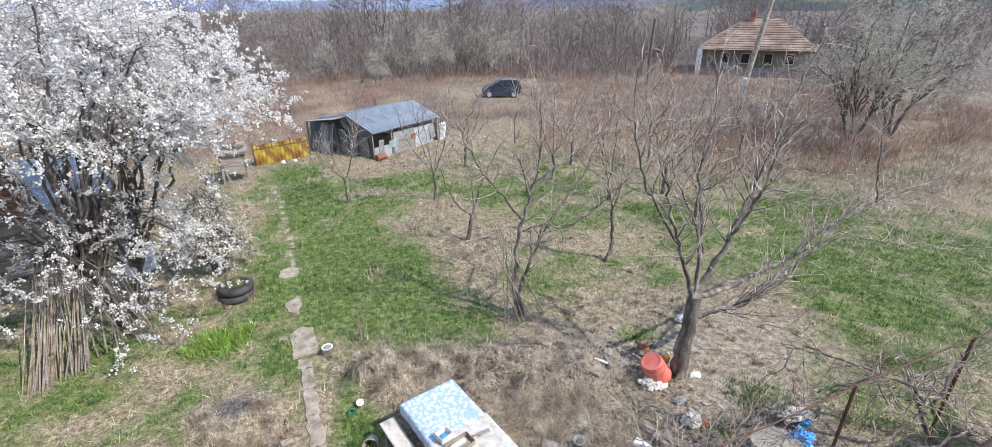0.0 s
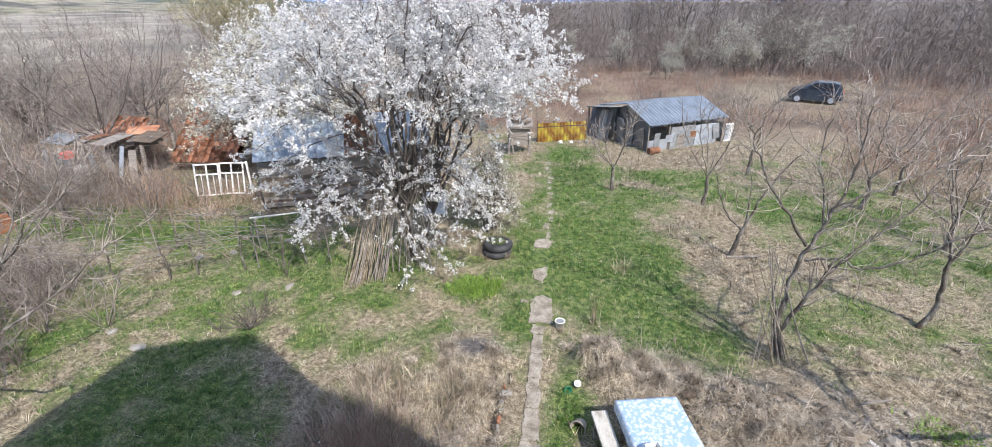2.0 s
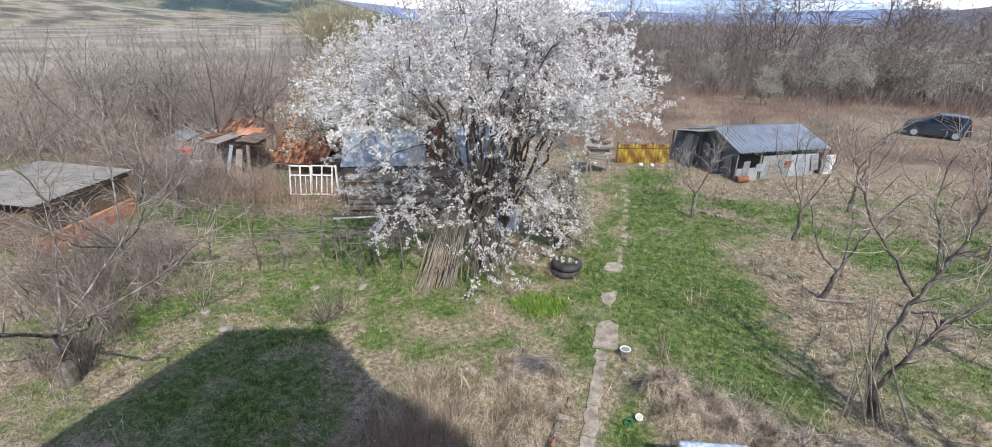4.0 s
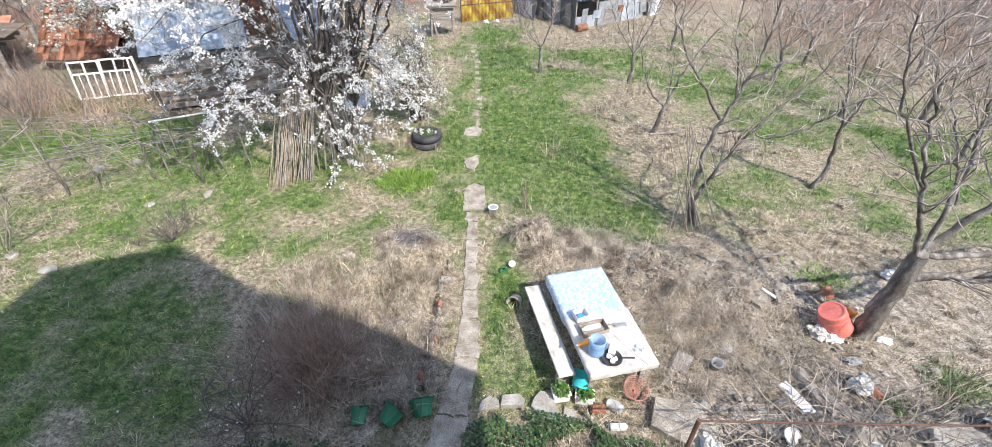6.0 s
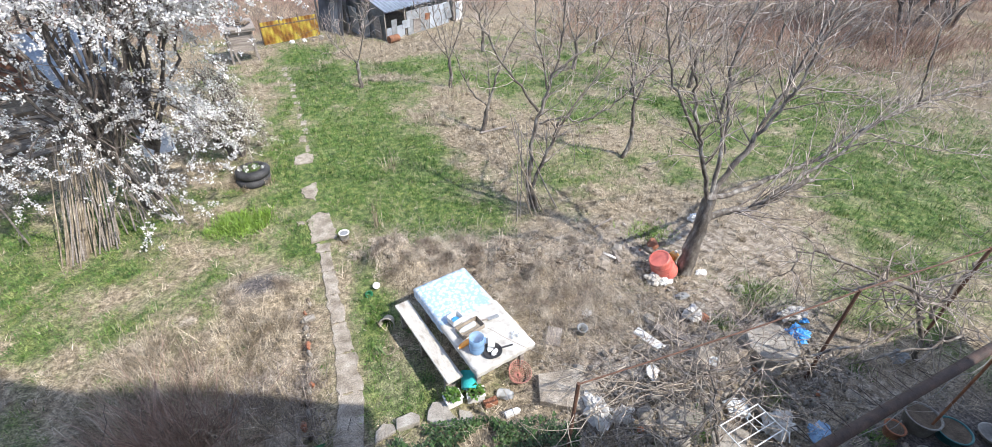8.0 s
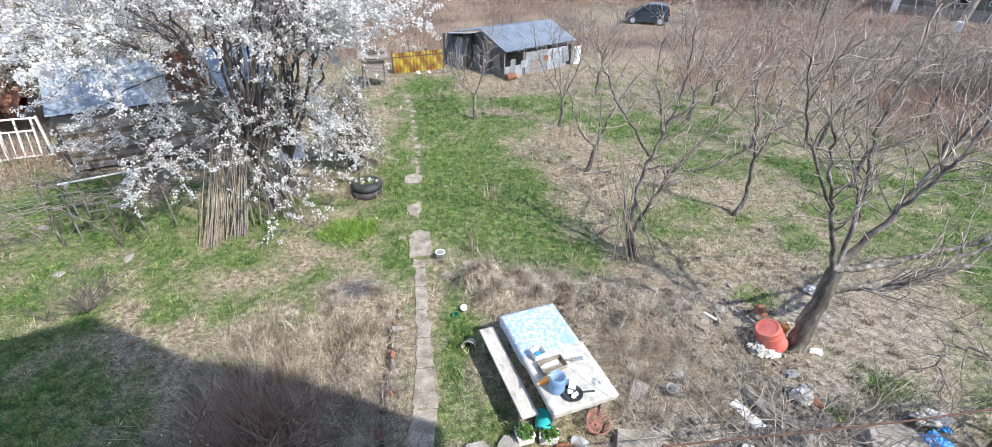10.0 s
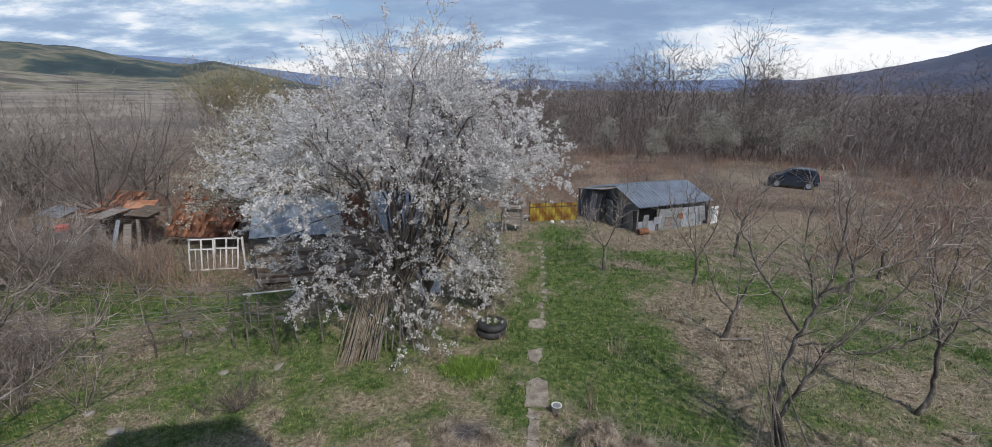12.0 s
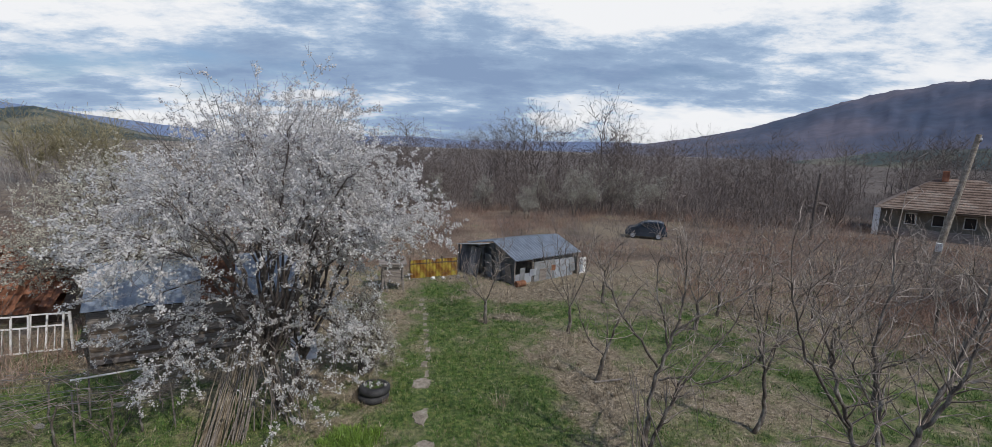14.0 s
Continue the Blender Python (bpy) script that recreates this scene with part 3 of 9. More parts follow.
# ---- far hills ----
def ridge(name, crest, distance, depth, colour, label, seed, rough=0.25, ground_z=-6.0):
    """A range of hills: crest is (degrees from north, degrees above eye level) along it."""
    az = np.linspace(crest[0][0], crest[-1][0], 260)
    el = np.interp(az, [c[0] for c in crest], [c[1] for c in crest])
    rows = 26
    verts = np.zeros((rows, len(az), 3))
    for r in range(rows):
        s = r / (rows - 1)
        d = distance + depth * s
        top = 7 + np.tan(np.radians(el)) * (distance + depth)
        rise = math.sin(s * math.pi / 2) ** 1.25
        z = ground_z + (top - ground_z) * rise
        wob = (fbm(az * 0.8 + 0 * s, 0 * az + s * 6, seed, 5) - 0.5) * rough * (top - ground_z) * math.sin(s * math.pi) * 0.5
        crestwob = (fbm(az * 1.9, 0 * az + 3, seed + 5, 5) - 0.5) * 0.05 * np.maximum(top - 7, 8) * s
        verts[r, :, 0], verts[r, :, 1], verts[r, :, 2] = np.sin(np.radians(az)) * d, np.cos(np.radians(az)) * d, z + wob + crestwob
    q = np.arange(rows * len(az)).reshape(rows, len(az))
    f = np.stack([q[:-1, :-1], q[:-1, 1:], q[1:, 1:], q[1:, :-1]], axis=-1).reshape(-1, 4)
    return place(name, mesh_np(name, verts.reshape(-1, 3), f, colour, smooth=True), None, label, "hill", kind="structure")


# Brown slopes blued here, so the colour carries the distance haze.
hill_hazed_brown = mat("hazed_wooded_mountain", [(0.36, (0.050, 0.074, 0.128)), (0.5, (0.084, 0.098, 0.150)), (0.62, (0.130, 0.126, 0.168))], 0.0035, 8, 0.03, 0.14, 1.0, 0.0)
hill_green = mat("pine_hills", [(0.38, (0.024, 0.046, 0.052)), (0.50, (0.040, 0.068, 0.068)), (0.54, (0.10, 0.115, 0.085)), (0.60, (0.19, 0.18, 0.135)), (0.66, (0.08, 0.10, 0.085))], 0.0075, 7, 0.05, 0.2, 1.0, 0.0)
# Haze of distance is painted in as this range's pale blue.
hill_hazy_blue = mat("hazed_distant_range", [(0.3, (0.15, 0.22, 0.37)), (0.7, (0.20, 0.275, 0.42))], 0.002, 5, 0.02, 0.06, 1.0, 0.0)
ridge("backdrop_mountain", [(15, 0.2), (21.5, 1.2), (26.6, 2.0), (31.2, 3.05), (36.4, 4.7), (41.1, 5.85), (44.4, 6.4), (47.8, 6.65), (56, 6.9), (66, 5.5), (80, 3.0)], 1500, 1300, hill_hazed_brown, "broad bare-wooded mountain, its brown tinted blue for haze", 3)
hill_tan = mat("pale_grass_slope", [(0.36, (0.085, 0.082, 0.07)), (0.45, (0.185, 0.168, 0.13)), (0.52, (0.30, 0.262, 0.205)), (0.58, (0.20, 0.195, 0.125)), (0.66, (0.11, 0.10, 0.085))], 0.02, 8, 0.05, 0.2, 1.0, 0.0)
ridge("backdrop_slope", [(-100, 2.2), (-75, 2.1), (-66, 1.9), (-58, 1.4), (-52, 0.8), (-46, 0.35), (-40, 0.0), (-34, -0.3)], 620, 420, hill_tan, "pale dry grassland sloping up to the hills", 5, 0.15)
ridge("backdrop_hills", [(-80, 2.4), (-60, 3.4), (-49.4, 3.0), (-46.4, 2.4), (-41.5, 1.8), (-39.1, 2.25), (-36.4, 1.6), (-31.6, 0.35), (-27, -0.2)], 1100, 700, hill_green, "low dark green pine-covered hills with clearings", 7)
ridge("backdrop_pinewood", [(34, -0.3), (38, 0.2), (41, 0.8), (44, 1.1), (50, 1.35), (58, 1.2), (64, 0.6), (70, -0.2)], 720, 160, hill_green, "dark pine wood at the mountain's foot", 13, 0.2)
ridge("backdrop_range", [(-75, 2.0), (-55, 2.6), (-44.4, 2.5), (-41.2, 2.45), (-36.4, 1.85), (-30, 1.2), (-22, 0.7), (-12, 0.9), (-6.4, 1.0), (0, 0.75), (7, 0.9), (15, 1.1), (25, 1.0), (40, 0.8)], 3300, 700, hill_hazy_blue, "mountain range on the skyline, tinted pale blue for haze", 11, 0.1)


# ---- growing things ----
def limb(rng, out, pts, r0, r1, wob=0.03):
    """A limb along guide points, with small bends; returns its joints as (place, way, radius, share)."""
    pts = [Vector(p) for p in pts]
    joints = []
    total = len(pts) - 1
    prev, prev_r = pts[0], r0
    for i in range(total):
        for k in range(1, 5):
            s = k / 4
            a, b, c, d = pts[max(i - 1, 0)], pts[i], pts[i + 1], pts[min(i + 2, total)]
            q = 0.5 * ((2 * b) + (c - a) * s + (2 * a - 5 * b + 4 * c - d) * s * s + (3 * b - a - 3 * c + d) * s ** 3)
            q += Vector((rng.gauss(0, wob), rng.gauss(0, wob), rng.gauss(0, wob)))
            share = (i + s) / total
            r = r0 + (r1 - r0) * share
            out.append((*prev, *q, prev_r, r))
            joints.append((q, (q - prev).normalized(), r, share))
            prev, prev_r = q, r
    return joints


def shoot(rng, out, p, d, length, r, level, cfg, tips):
    """A side branch that wanders, tapers and bears its own side branches."""
    n = max(2, int(length / cfg["step"][min(level, len(cfg["step"]) - 1)]))
    wander, lift = cfg["wander"], cfg["lift"]
    p, d = Vector(p), Vector(d).normalized()
    for i in range(n):
        d = (d + Vector((rng.gauss(0, wander), rng.gauss(0, wander), rng.gauss(0, wander) + lift))).normalized()
        q = p + d * (length / n)
        r2 = max(cfg["thin"], r * (1 - 0.85 / n * 1.0)) if n > 1 else cfg["thin"]
        out.append((*p, *q, r, r2))
        tips.append((p, q, level))
        if level < cfg["levels"] and i >= n * cfg["bare"]:
            for _ in range(cfg["kids"][min(level, len(cfg["kids"]) - 1)]):
                if rng.random() < cfg["chance"]:
                    side = Vector((rng.gauss(0, 1), rng.gauss(0, 1), rng.gauss(0, 1)))
                    side = (side - d * side.dot(d)).normalized()
                    a = rng.uniform(0.55, 1.15)
                    shoot(rng, out, q, d * math.cos(a) + side * math.sin(a), length * rng.uniform(*cfg["ratio"]) * (1.1 - 0.5 * i / n), max(cfg["thin"], r2 * 0.6), level + 1, cfg, tips)
        p, r = q, r2


ORCHARD = dict(step=(0.22, 0.17, 0.13), wander=0.13, lift=0.03, thin=0.0065, levels=2, bare=0.2, kids=(1, 1, 1), chance=0.66, ratio=(0.34, 0.62))


def guided_tree(name, label, base, trunk, limbs, r_trunk, seed, cfg=ORCHARD, density=1.0, reach=1.3, bark="bark", group="bare fruit trees"):
    """A bare tree: trunk and limbs follow guide points, the branches and twigs grow by chance. A limb is its points, or (points, thickness)."""
    rng = random.Random(seed)
    thick, thin, tips = [], [], []
    top_r = r_trunk * 0.72
    crown_top = Vector(trunk[-1])
    thick.append((*crown_top, *(crown_top + Vector((0.01, 0, 0.12))), top_r, 0.02))
    foot = Vector(base) + Vector((0, 0, -0.25))
    thick.append((*foot, *base, r_trunk * 1.5, r_trunk * 1.12))
    limb(rng, thick, [base] + trunk, r_trunk * 1.12, top_r, 0.012)
    for g in limbs:
        if isinstance(g, tuple):
            g, r_limb, r_tip = g
            r_limb *= 0.84
            bend = 0.018
        else:
            r_limb, r_tip, bend = top_r * 0.48 * rng.uniform(0.75, 1.0), 0.007, 0.04
        joints = limb(rng, thick, g, r_limb, r_tip, bend)
        for q, d, r, share in joints:
            if share < 0.25:
                continue
            for _ in range(2):
                if rng.random() < 0.7 * density:
                    side = Vector((rng.gauss(0, 1), rng.gauss(0, 1), rng.gauss(0, 1) + 0.55))
                    side = (side - d * side.dot(d)).normalized()
                    a = rng.uniform(0.5, 1.15)
                    shoot(rng, thin, q, d * math.cos(a) + side * math.sin(a), reach * rng.uniform(0.3, 1.0) * (1.15 - 0.5 * share), max(0.010, min(0.02, r * 0.5)), 0, cfg, tips)
        q, d, r, share = joints[-1]
        if r_tip < 0.03:
            shoot(rng, thin, q, d, reach * 0.8, max(0.010, r_tip), 0, cfg, tips)
    tree = thing(name, (0, 0, 0), 0, label, "tree", group)
    v, f = bark_mesh(thick, 9)
    place("trunk", mesh_np("trunk", v, f, M[bark], smooth=True), tree)
    v, f = tubes(thin, 3)
    place("crown", mesh_np("crown", v, f, M["dark_twig" if bark == "dark_bark" else "twig"]), tree, label="bare grey-brown branches and twigs")
    return tree, tips


def blossoms(tips, rng, per_metre, size, jitter, min_level=1, zmin=0.25, clump=0.0, puff=1):
    """Small cupped flower clusters strewn along twigs, one cupped petal each."""
    ps = []
    for p, q, level in tips:
        if level < min_level:
            continue
        k = (q - p).length * per_metre
        if clump:
            k *= max(0.05, 1 + clump * 2.6 * noise.noise(p * 1.5))
        k = int(k) + (rng.random() < k - int(k))
        for _ in range(k):
            s = rng.random()
            c = p.lerp(q, s)
            if c.z > zmin:
                for _ in range(puff if puff < 2 else rng.randint(puff - 2, puff + 2)):
                    ps.append((c.x + rng.gauss(0, jitter), c.y + rng.gauss(0, jitter), c.z + rng.gauss(0, jitter)))
    c = np.array(ps)
    return petal_mesh(c, size, 5)


def petal_mesh(c, size, seed):
    g = np.random.RandomState(seed)
    n = len(c)
    s = size * g.uniform(0.55, 1.25, n)[:, None]
    a = g.normal(size=(n, 3))
    a /= np.linalg.norm(a, axis=1, keepdims=True)
    b = np.cross(a, g.normal(size=(n, 3)))
    b /= np.linalg.norm(b, axis=1, keepdims=True)
    w = np.cross(a, b)
    verts = np.stack([c + a * s, c + b * s * 0.85 + w * s * 0.6, c - a * s, c - b * s * 0.85 + w * s * 0.6], axis=1).reshape(-1, 3)
    faces = (np.arange(n) * 4)[:, None] + np.array([[0, 1, 2, 3]])
    return verts, faces


def blossom_tree(name, label, base, stems, height, spread, seed, limbs, cfg, per_metre, size, petal="petal", droop=0.0, group="blossoming trees", sweeps=(), low=0.36, clump=0.0, jitter=0.035, puff=1):
    """A flowering tree: several stems fan out into limbs, and the twigs bear white flowers."""
    rng = random.Random(seed)
    thin, tips, trunks = [], [], []
    base = Vector(base)
    for k in range(stems):
        thick = []
        trunks.append(thick)
        a = 2 * math.pi * (k + rng.random() * 0.6) / stems
        foot = base + Vector((math.cos(a), math.sin(a), 0)) * 0.16 * (stems > 1)
        crotch = foot + Vector((math.cos(a) * spread * 0.12, math.sin(a) * spread * 0.12, height * rng.uniform(0.16, 0.24)))
        limb(rng, thick, [foot - Vector((0, 0, 0.2)), foot.lerp(crotch, 0.5) + Vector((rng.gauss(0, 0.05), rng.gauss(0, 0.05), 0)), crotch], (0.10 if sweeps else 0.13) * height / 8, (0.06 if sweeps else 0.085) * height / 8, 0.015)
        for guide in sweeps[k::stems]:
            for q, d, r, share in limb(rng, thick, [crotch] + [Vector(p) for p in guide], 0.028, 0.007, 0.05):
                for _ in range(2 if share > 0.3 else 0):
                    side = Vector((rng.gauss(0, 1), rng.gauss(0, 1), rng.gauss(0, 0.8) - 0.3))
                    shoot(rng, thin, q, (d * 0.6 + side * 0.6).normalized(), rng.uniform(0.45, 1.1), max(0.006, r * 0.5), 0, cfg, tips)
        for j in range(limbs):
            b = a + rng.uniform(-1.1, 1.1)
            up = (j + rng.random()) / limbs
            out_r = spread * (1.02 - 0.72 * up ** 1.4) * rng.uniform(0.8, 1.08)
            top = height * (low + (0.97 - low) * up) * rng.uniform(0.92, 1.04)
            tip = base + Vector((math.cos(b) * out_r, math.sin(b) * out_r, top - droop * (1 - up)))
            mid = crotch.lerp(tip, 0.5) + Vector((0, 0, 0.14 * height * (1 - 0.6 * up)))
            joints = limb(rng, thick, [crotch, crotch.lerp(mid, 0.5) + Vector((0, 0, 0.1)), mid, tip.lerp(mid, 0.4) + Vector((0, 0, 0.15)), tip], (0.042 if sweeps else 0.06) * height / 8, 0.012, 0.06)
            for q, d, r, share in joints:
                if share < (0.42 if sweeps else 0.18):
                    continue
                for _ in range(cfg["side"] + (1 if sweeps and share > 0.6 else 0)):
                    side = Vector((rng.gauss(0, 1), rng.gauss(0, 1), rng.gauss(0, 0.8) - droop * 0.15))
                    side = (side - d * side.dot(d)).normalized()
                    ang = rng.uniform(0.5, 1.3)
                    shoot(rng, thin, q, d * math.cos(ang) + side * math.sin(ang), spread * 0.36 * rng.uniform(0.5, 1.1), max(0.006, r * 0.5), 0, cfg, tips)
    tree = thing(name, (0, 0, 0), 0, label, "tree", group)
    for thick in trunks:
        v, f = bark_mesh(thick, 7)
        place("trunk", mesh_np("trunk", v, f, M["dark_bark"], smooth=True), tree)
    v, f = tubes(thin, 3)
    place("crown", mesh_np("crown", v, f, M["plum_twig" if sweeps else "dark_twig"]), tree, label="thin grey twigs")
    v, f = blossoms(tips, rng, per_metre, size, jitter, 0, 0.25, clump, puff)
    place("blossom", mesh_np("blossom", v, f, M[petal]), tree, label="dense white spring blossom")
    return tree


PLUM = dict(step=(0.2, 0.15, 0.12), wander=0.14, lift=0.0, thin=0.0033, levels=2, bare=0.15, kids=(1, 1, 1), chance=0.5, ratio=(0.35, 0.6), side=2)
FINE = dict(step=(0.25, 0.2, 0.14), wander=0.13, lift=0.06, thin=0.004, levels=2, bare=0.15, kids=(1, 1, 1), chance=0.55, ratio=(0.35, 0.55), side=2)

plum = blossom_tree("plum_tree", "large old plum tree covered in white blossom", (-4.8, 12.6, 0), 3, 7.85, 3.8, 4, 14, dict(PLUM, side=2), 4.9, 0.0245, "petal", 0.0, sweeps=[
    [(-3.8, 12.5, 4.0), (-2.3, 12.4, 5.0), (-1.25, 12.3, 5.0)], [(-3.9, 12.7, 4.2), (-2.8, 12.8, 5.1), (-2.1, 12.9, 5.2)], [(-3.9, 12.2, 4.6), (-2.5, 11.9, 5.5), (-1.5, 11.7, 5.3)], [(-3.6, 12.9, 4.6), (-2.6, 13.2, 5.6), (-1.9, 13.4, 5.8)], [(-5.2, 11.8, 2.6), (-5.9, 11.3, 2.2), (-6.4, 11.1, 1.3)], [(-5.6, 12.0, 3.6), (-7.0, 11.7, 3.5), (-8.2, 11.6, 2.7)],
    [(-6.4, 12.4, 3.9), (-7.9, 12.3, 3.9), (-9.2, 12.3, 3.0)], [(-6.2, 12.8, 4.3), (-8.2, 13.1, 4.5), (-9.7, 13.2, 4.1)], [(-5.9, 11.9, 2.8), (-6.7, 11.4, 2.2), (-7.3, 11.2, 1.7)],
    [(-4.3, 11.8, 2.5), (-3.9, 11.2, 1.9), (-3.6, 11.0, 0.6)], [(-4.0, 12.2, 3.0), (-3.2, 12.0, 2.6), (-2.8, 12.0, 1.9)], [(-4.6, 11.6, 2.3), (-4.4, 11.0, 1.7), (-4.3, 10.8, 0.9)], [(-3.9, 12.4, 3.8), (-3.0, 12.2, 4.3), (-2.6, 12.0, 4.3)],
    [(-5.4, 11.8, 3.2), (-6.3, 11.3, 3.0), (-7.0, 11.0, 2.2)], [(-6.0, 12.0, 2.6), (-7.4, 11.9, 2.4), (-8.4, 11.8, 1.9)],
    [(-4.4, 11.9, 3.4), (-3.4, 11.4, 3.4), (-2.7, 11.2, 2.7)], [(-4.3, 12.3, 2.8), (-3.4, 12.6, 2.6), (-2.9, 12.7, 2.2)], [(-4.8, 11.7, 3.0), (-4.6, 10.9, 2.9), (-4.7, 10.5, 2.0)],
    [(-4.2, 11.9, 2.9), (-3.3, 11.5, 2.6), (-2.95, 11.3, 1.6)], [(-4.1, 12.2, 3.3), (-3.2, 11.9, 3.1), (-3.0, 11.7, 2.3)], [(-4.0, 12.5, 2.7), (-3.1, 12.9, 2.0), (-2.7, 13.1, 1.2)],
    [(-5.8, 12.4, 3.1), (-7.2, 12.6, 2.6), (-8.4, 12.8, 1.8)]], low=0.63, clump=1.1, jitter=0.032, puff=10)
blossom_tree("blossom_tree", "dense pale blossoming tree beside the wooden shed", (-11.9, 18.2, 0), 3, 6.3, 3.2, 8, 11, dict(FINE, side=3), 8, 0.029, "petal_dull", 0.2, low=0.4, clump=0.4, jitter=0.03, puff=4)
blossom_tree("blossom_bush", "greyish white blossoming bush behind the tyre planter", (-3.0, 14.6, 0), 6, 2.9, 1.0, 9, 6, FINE, 8, 0.02, "petal_dull", 0.4, low=0.25, jitter=0.028, puff=4)


def crown_tree(name, label, base, height, spread, seed, limbs=9, cfg=ORCHARD, r=0.14, bark="dark_bark", reach=1.4, density=2.2, lean=(0, 0), dome=False):
    """A bare tree with a fan of limbs from a short trunk."""
    rng = random.Random(seed)
    b = Vector(base)
    top = b + Vector((lean[0] * 0.4, lean[1] * 0.4, height * 0.26))
    guides = []
    for j in range(limbs):
        a = 2 * math.pi * (j + rng.uniform(-0.35, 0.35)) / limbs
        up = rng.uniform(0.55, 1.0)
        out = spread * (1.5 - 0.85 * up)
        tip = b + Vector((math.cos(a) * out + lean[0], math.sin(a) * out + lean[1], height * up))
        mid = top.lerp(tip, 0.5) + Vector((math.cos(a), math.sin(a), 0)) * spread * 0.1
        if dome:
            share = math.sqrt(rng.random())
            tip = b + Vector((math.cos(a) * spread * share, math.sin(a) * spread * share, height * (1 - 0.24 * share * share) * rng.uniform(0.84, 0.97)))
            mid = top.lerp(tip, 0.45) + Vector((math.cos(a) * 0.6, math.sin(a) * 0.6, -0.2))
        guides.append(([top, mid, tip.lerp(mid, 0.35), tip], r * rng.uniform(0.18, 0.27), 0.008))
    cfg = dict(cfg, chance=min(0.9, cfg["chance"] + 0.14), thin=cfg["thin"] * 0.9)
    return guided_tree(name, label, b, [b.lerp(top, 0.55) + Vector((rng.gauss(0, 0.04), rng.gauss(0, 0.04), 0)), top], guides, r, seed, cfg, density, reach, bark)[0]


# the fruit trees beside the rubble and in the grass, with their limbs as they stand
guided_tree("fruit_tree", "bare spreading fruit tree with a leaning grey trunk", (6.4, 6.36, 0), [Vector((6.44, 6.37, 0.6)), Vector((6.52, 6.4, 1.2)), Vector((6.54, 6.4, 1.85))], [
    ([(6.53, 6.4, 1.32), (7.05, 6.35, 1.48), (7.57, 6.3, 1.43), (8.1, 6.25, 1.7), (8.73, 6.2, 1.95)], 0.085, 0.05),
    ([(6.54, 6.4, 1.8), (7.23, 6.45, 1.81), (8.21, 6.5, 1.99), (9.14, 6.6, 2.12), (10.04, 6.7, 2.51), (11.03, 6.8, 2.76), (12.1, 6.9, 2.95), (13.9, 7.0, 3.09), (15.4, 7.1, 3.15)], 0.065, 0.012),
    ([(7.57, 6.3, 1.43), (8.35, 6.3, 1.92), (9.25, 6.3, 2.32), (9.84, 6.35, 2.83), (10.92, 6.4, 3.07), (12.2, 6.4, 3.25)], 0.05, 0.012),
    ([(10.24, 6.7, 2.48), (11.6, 6.6, 2.08), (12.9, 6.5, 1.74), (13.9, 6.4, 1.6)], 0.018, 0.008),
    ([(6.53, 6.4, 1.85), (6.82, 6.45, 2.3), (7.21, 6.5, 2.81), (7.55, 6.6, 3.37), (7.9, 6.7, 3.92), (8.21, 6.8, 4.59), (8.54, 6.9, 5.43), (8.98, 7.0, 6.12), (9.43, 7.0, 6.86)], 0.075, 0.012),
    ([(7.21, 6.5, 2.81), (7.35, 6.3, 3.57), (7.5, 6.2, 4.01), (7.57, 6.2, 4.52), (7.77, 6.2, 5.05)], 0.045, 0.012),
    ([(7.87, 6.7, 3.73), (8.89, 6.9, 3.49), (10.3, 7.1, 3.12), (11.4, 7.2, 2.75)], 0.022, 0.009),
    ([(6.5, 6.4, 1.75), (6.18, 6.35, 2.48), (5.85, 6.3, 3.14), (5.48, 6.2, 3.78), (5.37, 6.2, 4.24), (5.2, 6.2, 4.58)], 0.055, 0.014),
    ([(5.85, 6.3, 3.14), (5.15, 6.1, 3.98), (4.77, 6.0, 4.49), (4.59, 6.0, 5.0), (4.48, 6.0, 5.42)], 0.032, 0.01),
    ([(6.53, 6.4, 1.85), (6.65, 6.6, 2.66), (6.82, 6.8, 3.08), (6.71, 6.9, 3.7), (6.74, 7.0, 4.4), (6.98, 7.1, 5.05), (6.98, 7.2, 5.81)], 0.055, 0.01),
    ([(6.81, 6.65, 2.61), (6.64, 6.9, 3.33), (6.43, 7.1, 3.79), (6.2, 7.2, 4.4)], 0.026, 0.01),
    ([(11.75, 6.85, 2.89), (11.38, 6.8, 3.8), (11.2, 6.8, 4.63), (11.8, 6.7, 5.06), (12.37, 6.7, 5.46)], 0.026, 0.008)], 0.165, 21, ORCHARD, 1.25, 1.3)
